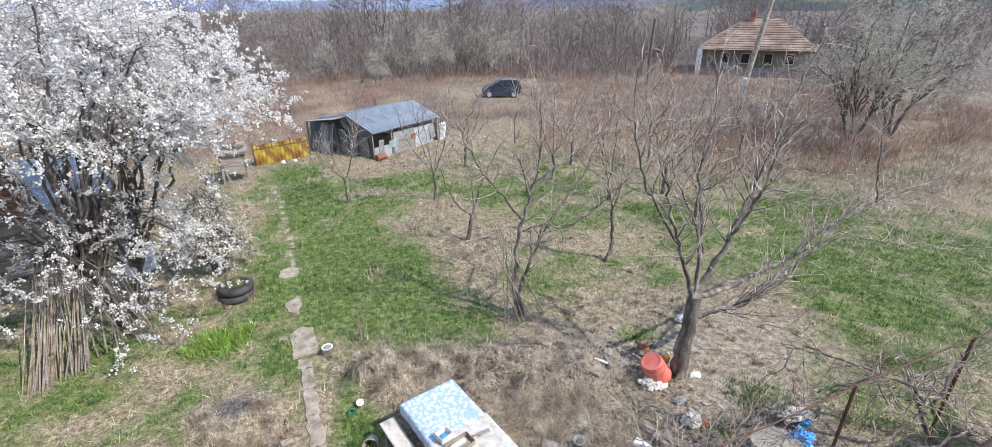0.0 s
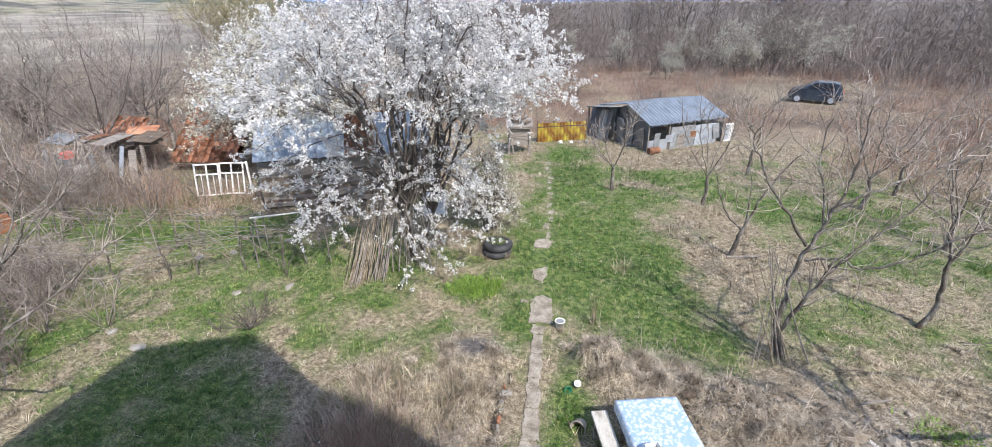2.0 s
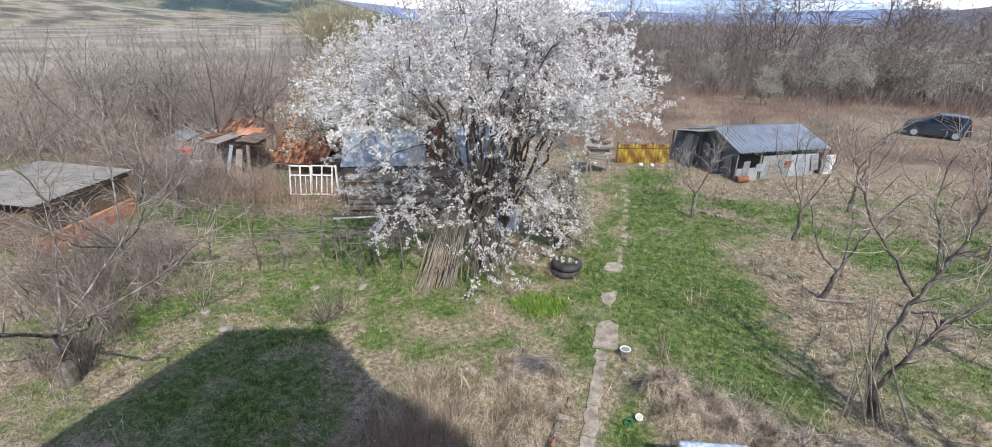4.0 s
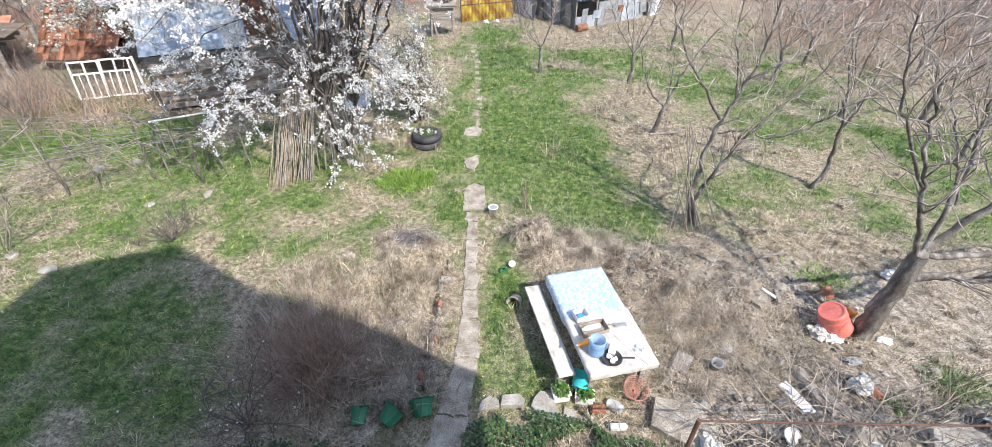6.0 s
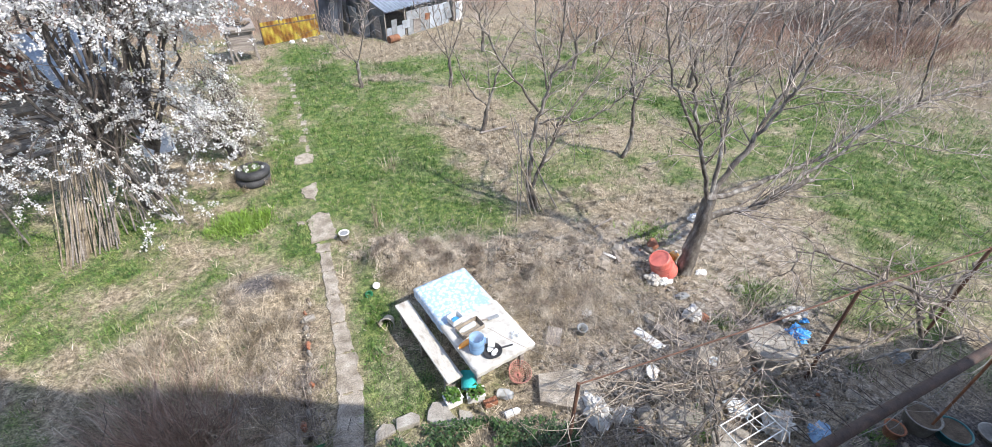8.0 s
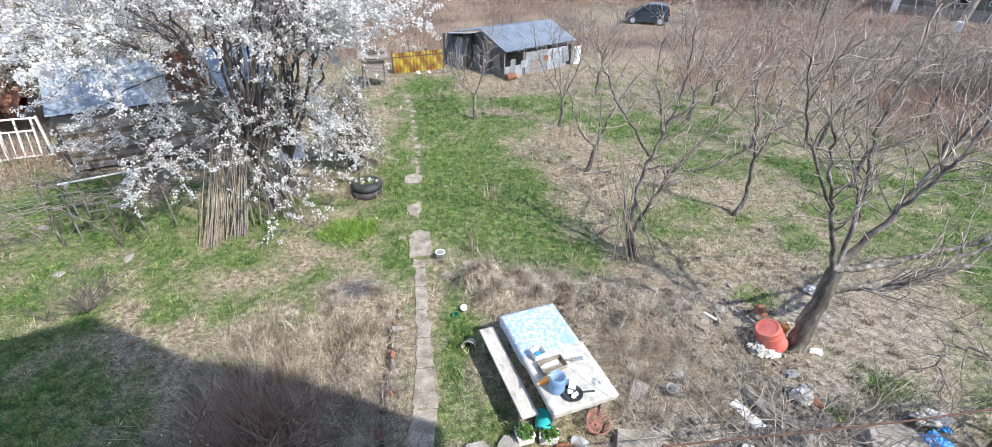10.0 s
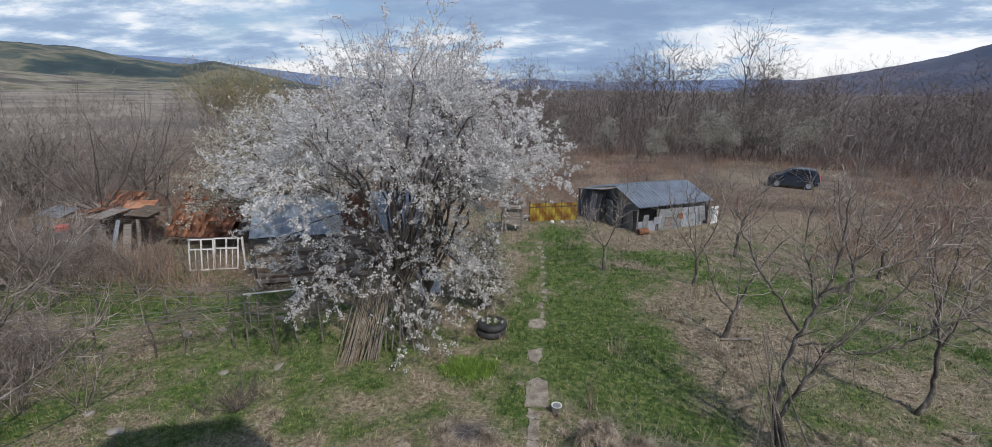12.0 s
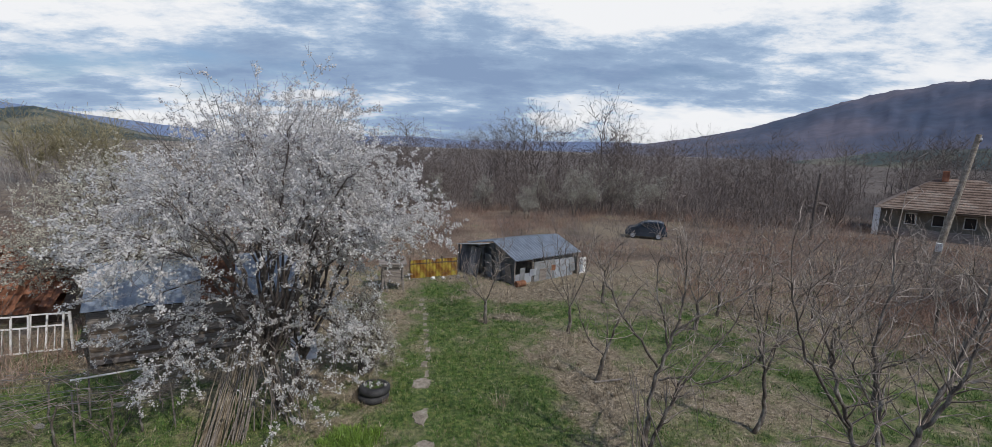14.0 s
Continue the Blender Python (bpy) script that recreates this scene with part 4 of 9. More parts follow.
guided_tree("fruit_tree", "bare upright fruit tree with prunings leaning at its foot", (4.3, 9.55, 0), [Vector((4.15, 9.6, 0.7)), Vector((4.16, 9.6, 1.3))], [
    ([(4.16, 9.6, 1.25), (4.18, 9.6, 1.94), (4.38, 9.6, 2.77), (4.58, 9.6, 3.27), (4.73, 9.65, 3.94), (4.76, 9.7, 4.52), (4.75, 9.8, 5.32)], 0.056, 0.01),
    ([(4.27, 9.6, 2.55), (3.81, 9.5, 3.18), (3.3, 9.4, 3.91), (2.96, 9.3, 4.46), (2.79, 9.3, 4.88)], 0.038, 0.009),
    ([(4.22, 9.58, 0.6), (4.49, 9.55, 1.4), (4.68, 9.5, 1.9), (4.7, 9.5, 2.21)], 0.05, 0.035),
    ([(4.58, 9.6, 3.27), (5.1, 9.7, 3.65), (5.84, 9.9, 3.92), (6.4, 10.0, 4.16), (6.99, 10.2, 4.79)], 0.032, 0.009),
    ([(4.31, 9.6, 2.25), (4.82, 9.5, 2.36), (5.36, 9.4, 2.24), (6.0, 9.3, 2.64), (6.33, 9.2, 3.04), (6.89, 9.2, 3.52)], 0.03, 0.009),
    ([(4.67, 9.5, 1.98), (5.34, 9.8, 2.59), (6.09, 10.1, 3.2), (6.67, 10.4, 3.98)], 0.03, 0.009),
    ([(4.48, 9.6, 2.99), (4.42, 9.8, 3.48), (4.27, 10.0, 4.12), (4.35, 10.2, 4.74)], 0.03, 0.009)], 0.085, 22, ORCHARD, 1.5, 1.15)
guided_tree("fruit_tree", "bare leaning fruit tree in the orchard grass", (7.7, 11.2, 0), [Vector((7.9, 11.21, 0.62)), Vector((7.78, 11.21, 1.5))], [
    ([(7.78, 11.21, 1.45), (7.72, 11.21, 1.91), (7.62, 11.41, 2.7), (7.3, 11.51, 3.82)], 0.05, 0.01),
    ([(7.75, 11.21, 1.8), (8.06, 11.21, 2.42), (8.5, 11.21, 2.67), (9.15, 11.21, 2.99)], 0.035, 0.01),
    ([(7.8, 11.21, 1.5), (7.84, 11.01, 2.17), (7.88, 11.01, 3.32)], 0.03, 0.01), ([(7.6, 11.4, 2.5), (7.0, 11.6, 3.0), (6.6, 11.8, 3.7)], 0.02, 0.008)], 0.062, 24, ORCHARD, 1.3, 1.0)
guided_tree("fruit_tree", "small bare forked fruit tree leaning over dry grass", (4.29, 13.99, 0), [Vector((4.38, 13.99, 0.45)), Vector((4.47, 13.99, 0.87))], [
    ([(4.47, 13.99, 0.87), (4.09, 13.99, 1.2), (3.74, 13.99, 1.83), (3.49, 13.99, 2.62)], 0.04, 0.01),
    ([(4.47, 13.99, 0.87), (4.73, 13.99, 1.71), (5.04, 13.99, 2.41), (5.44, 13.99, 3.08)], 0.045, 0.01),
    ([(4.5, 13.99, 0.98), (4.62, 14.29, 1.7), (4.45, 14.39, 2.69)], 0.03, 0.01)], 0.075, 26, ORCHARD, 1.3, 0.9)
crown_tree("fruit_tree", "small bare fruit tree beside the grass path", (1.0, 19.1, 0), 3.5, 1.1, 23, 6, ORCHARD, 0.075, "bark", 0.9)
crown_tree("fruit_tree", "small bare fruit tree with a forked stem", (4.25, 18.1, 0), 4.0, 1.3, 25, 6, ORCHARD, 0.07, "bark", 0.95)
crown_tree("fruit_tree", "bare fruit tree at the orchard's far side", (9.6, 18.6, 0), 4.2, 1.6, 27, 7, ORCHARD, 0.08, "bark", 1.0)
crown_tree("fruit_tree", "bare fruit tree at the orchard's scrubby edge", (13.0, 15.4, 0), 4.6, 1.8, 28, 7, ORCHARD, 0.09, "bark", 1.1)
crown_tree("fruit_tree", "low bare fruit tree among the orchard grass", (6.7, 22.0, 0), 3.6, 1.5, 29, 6, ORCHARD, 0.07, "bark", 1.0)
for k, (ox, oy, oh, osp) in enumerate([(11.4, 20.2, 4.0, 1.6), (15.2, 19.4, 4.4, 1.7), (12.2, 12.6, 4.2, 1.6), (17.0, 14.6, 4.6, 1.9), (10.6, 15.6, 3.8, 1.5), (19.5, 18.0, 4.6, 1.9)]):
    crown_tree("fruit_tree", "bare grey fruit tree in the rough orchard grass", (ox, oy, 0), oh, osp, 210 + k, 7, ORCHARD, 0.075, "bark", 1.0)
crown_tree("apple_tree", "old bare apple tree with a lichen-grey trunk", (-10.6, 4.7, 0), 4.4, 2.8, 31, 8, ORCHARD, 0.17, "bark", 1.3, 0.9, (0.2, 0.2))
crown_tree("apple_tree", "bare apple tree with tangled low branches", (-13.6, 8.0, 0), 4.3, 2.6, 32, 8, ORCHARD, 0.14, "bark", 1.3, 0.9)
crown_tree("walnut_tree", "tall bare tree rising behind the plum blossom", (-9.5, 25.5, 0), 10.2, 6.0, 33, 52, dict(ORCHARD, wander=0.16, lift=0.02, step=(0.36, 0.3, 0.26, 0.2), thin=0.007, levels=2, kids=(2, 2, 1), chance=0.72), 0.13, "dark_bark", 1.25, 1.0, dome=True)
crown_tree("apple_tree", "bare old apple tree beside the tile-roofed hut", (-21.0, 17.8, 0), 5.6, 3.0, 34, 8, ORCHARD, 0.16, "dark_bark", 1.5, 0.8)
crown_tree("apple_tree", "bare grey fruit tree among brambles", (-24.0, 23.0, 0), 6.0, 3.2, 35, 8, ORCHARD, 0.16, "dark_bark", 1.6, 0.8)
WILD = dict(step=(0.34, 0.28, 0.22), wander=0.17, lift=0.05, thin=0.006, levels=2, bare=0.1, kids=(2, 1, 1), chance=0.62, ratio=(0.42, 0.68))
HAZE = dict(FINE, step=(0.4, 0.3, 0.22), thin=0.006)
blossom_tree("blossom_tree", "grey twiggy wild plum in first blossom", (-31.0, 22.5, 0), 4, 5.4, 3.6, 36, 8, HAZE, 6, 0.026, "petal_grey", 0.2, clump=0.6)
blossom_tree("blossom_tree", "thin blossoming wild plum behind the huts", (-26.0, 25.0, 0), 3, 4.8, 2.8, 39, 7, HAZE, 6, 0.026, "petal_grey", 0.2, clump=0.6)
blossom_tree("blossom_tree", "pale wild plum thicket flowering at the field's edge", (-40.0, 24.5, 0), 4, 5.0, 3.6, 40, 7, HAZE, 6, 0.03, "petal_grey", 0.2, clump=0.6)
for k, (wx, wy, wh, ws, lx) in enumerate([(-30.2, 17.1, 6.4, 2.6, -1.0), (-28.4, 17.7, 5.8, 2.6, 0.5), (-34.5, 16.0, 6.0, 2.8, 0.4), (-25.4, 21.4, 5.0, 2.4, 0.0), (-21.6, 21.8, 4.8, 2.3, 0.2), (-36.0, 29.0, 6.2, 2.8, 0.3), (-29.0, 29.5, 5.8, 2.8, 0.0), (-43.0, 33.0, 6.4, 3.0, 0.0), (-24.8, 33.0, 5.4, 2.6, 0.0), (-19.4, 30.0, 5.2, 2.5, 0.2), (-20.6, 13.2, 3.6, 1.9, 0.2), (-17.6, 12.7, 3.2, 1.7, 0.0), (-22.6, 9.4, 4.2, 2.0, 0.0), (-25.4, 10.6, 4.0, 2.0, 0.3), (-27.5, 13.5, 5.2, 2.5, 0.2), (-32.5, 11.0, 5.6, 2.6, 0.0), (-38.5, 19.0, 6.8, 3.0, 0.0), (-41.0, 14.0, 6.4, 3.0, 0.0), (-47.0, 24.0, 7.0, 3.2, 0.0), (-50.0, 31.0, 7.2, 3.2, 0.0), (-38.0, 37.0, 6.8, 3.0, 0.0), (-31.0, 38.0, 6.4, 3.0, 0.0), (-46.0, 40.0, 7.4, 3.4, 0.0), (-24.0, 41.0, 6.0, 2.8, 0.0)]):
    crown_tree("wild_tree", "bare grey tree with fine twigs among brambles", (wx, wy, 0), wh, ws, 400 + k, 9, WILD, 0.085, "bark", 1.3, 0.95, (lx, 0))
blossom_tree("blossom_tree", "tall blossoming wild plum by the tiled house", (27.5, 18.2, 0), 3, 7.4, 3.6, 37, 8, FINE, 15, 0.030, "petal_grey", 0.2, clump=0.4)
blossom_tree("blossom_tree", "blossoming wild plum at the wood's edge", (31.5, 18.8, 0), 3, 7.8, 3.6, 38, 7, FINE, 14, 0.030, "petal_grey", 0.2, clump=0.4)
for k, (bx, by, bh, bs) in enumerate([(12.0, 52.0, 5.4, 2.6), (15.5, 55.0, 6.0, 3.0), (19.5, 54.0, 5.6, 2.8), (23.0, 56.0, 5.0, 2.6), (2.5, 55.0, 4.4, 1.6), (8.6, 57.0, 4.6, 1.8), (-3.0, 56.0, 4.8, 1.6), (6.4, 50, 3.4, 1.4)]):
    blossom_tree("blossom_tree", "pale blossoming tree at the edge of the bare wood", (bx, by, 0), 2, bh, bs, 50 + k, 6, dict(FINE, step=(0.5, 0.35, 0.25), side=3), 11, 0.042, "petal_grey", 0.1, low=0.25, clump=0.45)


# far bare woods, too many to count
def ribbons(segs, seed=1):
    """Far twigs: one narrow blade for each row of (start, end, radius at start, radius at end)."""
    g = np.random.RandomState(seed)
    t = np.asarray(segs, dtype=np.float64).reshape(-1, 8)
    d = t[:, 3:6] - t[:, 0:3]
    u = np.cross(d, g.normal(size=d.shape))
    u /= np.maximum(np.linalg.norm(u, axis=1, keepdims=True), 1e-9)
    verts = np.stack([t[:, 0:3] - u * t[:, 6:7], t[:, 0:3] + u * t[:, 6:7], t[:, 3:6] + u * t[:, 7:8], t[:, 3:6] - u * t[:, 7:8]], axis=1).reshape(-1, 3)
    return verts, (np.arange(len(t)) * 4)[:, None] + np.array([[0, 1, 2, 3]])


def wood_variant(seed, height, broad=0.24):
    """A bare wood tree: a straight or forked bole and rising limbs that end in a haze of twigs, the crown an oval."""
    rng = random.Random(seed)
    out, tips = [], []
    cfg = dict(step=(0.7, 0.5, 0.4), wander=0.13, lift=0.05, thin=0.012, levels=2, bare=0.15, kids=(2, 2), chance=0.62, ratio=(0.38, 0.62))
    for fork in range(rng.choice((1, 1, 2))):
        lean = rng.gauss(0, 0.08) * height
        joints = limb(rng, out, [(0.2 * fork, 0, -0.3), (lean * 0.2, rng.gauss(0, 0.15), height * 0.3), (lean * 0.6, rng.gauss(0, 0.3), height * 0.65), (lean, rng.gauss(0, 0.4), height * rng.uniform(0.9, 1.0))], 0.011 * height, 0.018, 0.07)
        for q, d, r, share in joints:
            if share > 0.2:
                oval = math.sin(math.pi * min(1, max(0, (share - 0.12) / 0.98))) ** 0.7
                for _ in range(3):
                    a = rng.uniform(0, 2 * math.pi)
                    shoot(rng, out, q, Vector((math.cos(a), math.sin(a), rng.uniform(0.35, 1.1))), height * broad * rng.uniform(0.6, 1.15) * (0.3 + 0.8 * oval), max(0.025, r * 0.45), 0, cfg, tips)
    return np.array(out)


def scatter_segs(variants, spots, rng):
    rows = []
    for x, y, s in spots:
        g = variants[rng.randrange(len(variants))].copy()
        a = rng.uniform(0, 2 * math.pi)
        c, sn = math.cos(a), math.sin(a)
        z0 = float(lie(x, y))
        for i in (0, 3):
            px, py = g[:, i].copy(), g[:, i + 1].copy()
            g[:, i], g[:, i + 1] = (px * c - py * sn) * s + x, (px * sn + py * c) * s + y
            g[:, i + 2] = g[:, i + 2] * s + z0
        g[:, 6:] *= s
        rows.append(g)
    return np.concatenate(rows)


def beside_house(x, y):
    """False on the open ground before the farmhouse."""
    return not (39 < math.degrees(math.atan2(x, y)) < 57 and 36 < math.hypot(x, y) < 72)


rng = random.Random(77)
variants = [wood_variant(100 + k, 7.0 + k * 0.5, 0.26 + 0.03 * (k % 4)) for k in range(7)]
spots = []
for k in range(330):
    az, d = radians(rng.uniform(-20, 64)), 60 + 56 * rng.random() ** 1.1
    spots.append((math.sin(az) * d, math.cos(az) * d, (rng.uniform(0.42, 0.8) + 0.006 * (d - 60)) * (0.62 + 0.75 * float(fbm(np.array([math.degrees(az) * 0.22]), np.array([d * 0.05]), 83)[0]))))
for az, d, size in [(2.2, 80, 0.98), (3.6, 82, 1.08), (5.0, 78, 1.28), (6.2, 80, 1.36), (7.3, 77, 1.40), (8.3, 79, 1.36), (10.6, 78, 1.42), (15.6, 78, 1.34), (16.6, 80, 1.36), (17.6, 82, 1.2), (19.2, 80, 1.0), (26.5, 80, 1.05), (33.0, 78, 1.1)]:
    for q in range(2):
        spots.append((math.sin(radians(az + 0.6 * q)) * (d + 2 * q), math.cos(radians(az + 0.6 * q)) * (d + 2 * q), size * (1 - 0.12 * q)))
for k in range(60):
    az, d = radians(rng.uniform(-20, 64)), rng.uniform(85, 135)
    spots.append((math.sin(az) * d, math.cos(az) * d, rng.uniform(0.85, 1.15)))
for k in range(46):
    az, d = radians(rng.uniform(-62, -22)), rng.uniform(60, 150)
    spots.append((math.sin(az) * d, math.cos(az) * d, rng.uniform(0.3, 0.7)))
spots = [p for p in spots if beside_house(p[0], p[1])]
v, f = ribbons(scatter_segs(variants, spots, rng), 3)
place("far_woods", mesh_np("far_woods", v, f, M["wood_far"]), None, "belt of bare grey-brown trees across the plain", "woods", kind="stuff")


def wands(spots, rng, count, height, lean, width, name, material, label, category, curve=0.25, base_spread=0.35):
    """Clumps of thin upright stems, each a narrow bent blade."""
    g = np.random.RandomState(rng)
    spots = np.asarray(spots, dtype=np.float64)
    which = np.repeat(np.arange(len(spots)), count)
    n = len(which)
    root = np.stack([spots[which, 0] + g.normal(0, 1, n) * base_spread * spots[which, 2], spots[which, 1] + g.normal(0, 1, n) * base_spread * spots[which, 2], np.zeros(n)], axis=1)
    root[:, 2] = lie(root[:, 0], root[:, 1]) - 0.02
    h = height * spots[which, 2] * g.uniform(0.45, 1.15, n)
    a = g.uniform(0, 2 * math.pi, n)
    ln = np.abs(g.normal(0, lean, n))
    way = np.stack([np.cos(a) * ln, np.sin(a) * ln, np.ones(n)], axis=1)
    mid = root + way * h[:, None] * 0.55
    tip = root + way * h[:, None] + np.stack([np.cos(a) * curve * h * g.uniform(-0.5, 1, n), np.sin(a) * curve * h * g.uniform(-0.5, 1, n), -curve * 0.5 * h * g.uniform(0, 1, n)], axis=1)
    b = g.uniform(0, math.pi, n)
    side = np.stack([np.cos(b), np.sin(b), np.zeros(n)], axis=1) * width * 0.5 * g.uniform(0.6, 1.3, n)[:, None]
    verts = np.stack([root - side, root + side, mid + side * 0.75, mid - side * 0.75, tip], axis=1).reshape(-1, 3)
    base = (np.arange(n) * 5)[:, None]
    me = mesh_np(name, verts, [base + np.array([[0, 1, 2, 3]]), base + np.array([[3, 2, 4]])], material)
    return place(name, me, None, label, category, kind="stuff")


g = np.random.RandomState(4)
waz, wd = np.radians(g.uniform(-20, 62, 2600)), 57 + 70 * g.uniform(0, 1, 2600) ** 1.5
wx, wy = np.sin(waz) * wd, np.cos(waz) * wd
open_ground = np.array([beside_house(x, y) for x, y in zip(wx, wy)])
wands(np.stack([wx, wy, 0.55 + 0.9 * fbm(wx * 0.09, wy * 0.09, 81)], axis=1)[open_ground], 44, 8, 1.7, 0.8, 0.035, "far_undergrowth", M["wood_far"], "dense grey-brown undergrowth of the far wood", "undergrowth", 0.6, 1.1)
for k, (bx, by) in enumerate([(-62.0, 75.0), (-58.5, 77.0), (-55.0, 79.0)]):
    tree = thing("willow_tree", (0, 0, 0), 0, "budding yellow-brown willow in the distance", "tree", "distant willows")
    wr = random.Random(500 + k)
    segs, wtips = [], []
    wcfg = dict(step=(0.9, 0.7, 0.5), wander=0.1, lift=0.05, thin=0.02, levels=2, bare=0.1, kids=(3, 2), chance=0.7, ratio=(0.4, 0.65))
    for q in range(12):
        wa = wr.uniform(0, 2 * math.pi)
        shoot(wr, segs, (bx, by, -0.3), (math.cos(wa) * 0.32, math.sin(wa) * 0.32, 1), wr.uniform(6.5, 9.5), 0.1, 0, wcfg, wtips)
    v, f = ribbons(segs, k)
    place("crown", mesh_np("crown", v, f, M["bud_twig"]), tree, label="yellow-brown budding shoots")
for k in range(9):
    bx, by = -37.5 + 1.5 * k + 0.6 * math.sin(k * 5), 43.0 + 1.3 * math.sin(k * 2.3)
    crown_tree("birch_tree", "slender pale-stemmed bare birch", (bx, by, 0), 6.0 + 0.9 * math.sin(k * 3.1), 0.8, 520 + k, 6, dict(WILD, step=(0.6, 0.5, 0.4), levels=1, thin=0.012), 0.06, "pale_bark", 0.8, 0.6)
g = np.random.RandomState(5)
sx = g.uniform(-34, 46, 9000)
sy = 26 + 34 * g.uniform(0, 1, 9000) ** 1.2
keep = (np.hypot((sx - 15.5) / 5.5, (sy - 43) / 6.0) > 1) & ~((np.abs(sx - 3.5) < 5) & (sy < 31)) & (sy > 26.5 + 0.06 * np.abs(sx - 3)) & (fbm(sx * 0.18, sy * 0.18, 71) > 0.36) & ~((sx < -10) & (sy < 30)) & ~((sx > 8) & (sx < 18) & (sy > 36) & (sy < 44))
sc = np.stack([sx, sy, 0.65 + 0.75 * fbm(sx * 0.25, sy * 0.25, 73)], axis=1)[keep]
wands(sc, 6, 12, 0.95, 1.1, 0.012, "scrub", M["scrub"], "thicket of brown dry stems and brambles", "scrub", 0.65, 0.55)
g = np.random.RandomState(15)
ex = np.concatenate([g.uniform(11, 44, 1300), g.uniform(-27, -12.5, 620)])
ey = np.concatenate([g.uniform(10, 28, 1300), g.uniform(12.8, 26, 620)])
keep = ((ex > 0) & (ey > 34 - 1.1 * ex) & (ey > 11) & (fbm(ex * 0.3, ey * 0.3, 75) > 0.45)) | ((ex < 0) & (fbm(ex * 0.4, ey * 0.4, 76) > 0.42) & ~((ex > -19.5) & (ex < -14.5) & (ey > 17.5) & (ey < 21)))
wands(np.stack([ex, ey, 0.5 + 0.8 * g.rand(len(ex))], axis=1)[keep], 16, 26, 1.25, 0.85, 0.014, "bramble", M["scrub"], "tangled brown brambles along the orchard edge", "bramble", 0.9, 0.5)


def bush_variant(seed):
    rng = random.Random(seed)
    out, tips = [], []
    cfg = dict(step=(0.35, 0.3, 0.22), wander=0.16, lift=0.05, thin=0.007, levels=2, bare=0.15, kids=(1, 1), chance=0.66, ratio=(0.4, 0.65))
    for k in range(8):
        a = rng.uniform(0, 2 * math.pi)
        shoot(rng, out, (rng.gauss(0, 0.12), rng.gauss(0, 0.12), -0.1), (math.cos(a) * 0.45, math.sin(a) * 0.45, 1), rng.uniform(1.5, 2.6), 0.022, 0, cfg, tips)
    return np.array(out)


rng = random.Random(78)
bushes = [bush_variant(300 + k) for k in range(5)]
spots = []
for k in range(70):
    x, y = rng.uniform(9, 46), rng.uniform(20, 58)
    if y < 34 - 0.75 * x or math.hypot((x - 15) / 6, (y - 43) / 8) < 1 or abs(x - 5) + abs(y - 27) < 6:
        continue
    spots.append((x, y, rng.uniform(0.6, 1.5)))
for k in range(40):
    spots.append((rng.uniform(-34, -13), rng.uniform(19, 52), rng.uniform(0.6, 1.4)))
for k in range(14):
    spots.append((rng.uniform(-12, 10), rng.uniform(32, 58), rng.uniform(0.6, 1.2)))
for k in range(30):
    spots.append((rng.uniform(-25, -13.5), rng.uniform(12.0, 17.5), rng.uniform(0.4, 0.75)))
for k in range(14):
    spots.append((rng.uniform(-17, -12), rng.uniform(5.5, 9.5), rng.uniform(0.4, 0.8)))
for k in range(32):
    x, y = rng.uniform(19, 42), rng.uniform(9, 26)
    if y > 10 + (x - 19) * 0.12:
        spots.append((x, y, rng.uniform(0.5, 1.1)))
spots = [p for p in spots if not (-20 < p[0] < -14 and 17 < p[1] < 21.5) and beside_house(p[0], p[1])]
for k in range(16):
    az, d = radians(rng.uniform(38, 56)), rng.uniform(30, 44)
    spots.append((math.sin(az) * d, math.cos(az) * d, rng.uniform(0.8, 1.35)))
tall = []
for k in range(620):
    az, d = radians(rng.uniform(-21, 62)), 54 + 46 * rng.random() ** 1.2
    tall.append((math.sin(az) * d, math.cos(az) * d, rng.uniform(0.8, 2.0) * (0.5 + float(fbm(np.array([math.degrees(az) * 0.3]), np.array([d * 0.1]), 85)[0]))))
tall = [p for p in tall if beside_house(p[0], p[1])]
v, f = ribbons(scatter_segs(bushes, tall, rng), 5)
place("wood_edge", mesh_np("wood_edge", v, f, M["wood_far"]), None, "rounded bare bushes along the wood's edge", "thicket", kind="stuff")
light = []
while len(light) < 125:
    x, y = rng.uniform(-38, -12.5), rng.uniform(7.5, 40)
    hidden = (y < 12.6 and x < -14 and x > -23.5) or (-20.5 < x < -14 and 16.6 < y < 21.5) or (x > -14.6 and y > 13) or (x > -15 and y > 10.4) or (-24 < x < -17 and 14.8 < y < 17)
    if not hidden and y < 12 - 0.9 * (x + 12) and (fbm(np.array([x * 0.25]), np.array([y * 0.25]), 79)[0] > 0.4):
        light.append((x, y, rng.uniform(0.45, 1.15) * (0.75 if y < 17 and x > -26 else 1.2)))
for k in range(20):
    light.append((rng.uniform(-23.5, -16.0), rng.uniform(12.7, 14.6), rng.uniform(0.55, 0.95)))
while len(light) < 195:
    x, y = rng.uniform(-17.5, -10.6), rng.uniform(4.2, 9.2)
    if y < 9.6 - 0.5 * abs(x + 14) and y > 3.4 - 0.55 * (x + 10):
        light.append((x, y, rng.uniform(0.3, 0.7)))
v, f = tubes(scatter_segs(bushes, light, rng), 3)
place("hedge", mesh_np("hedge", v, f, M["brown_twig"]), None, "tangle of bare pinkish-grey bushes behind the vine rows", "thicket", kind="stuff")
v, f = tubes(scatter_segs(bushes, spots, rng), 3)
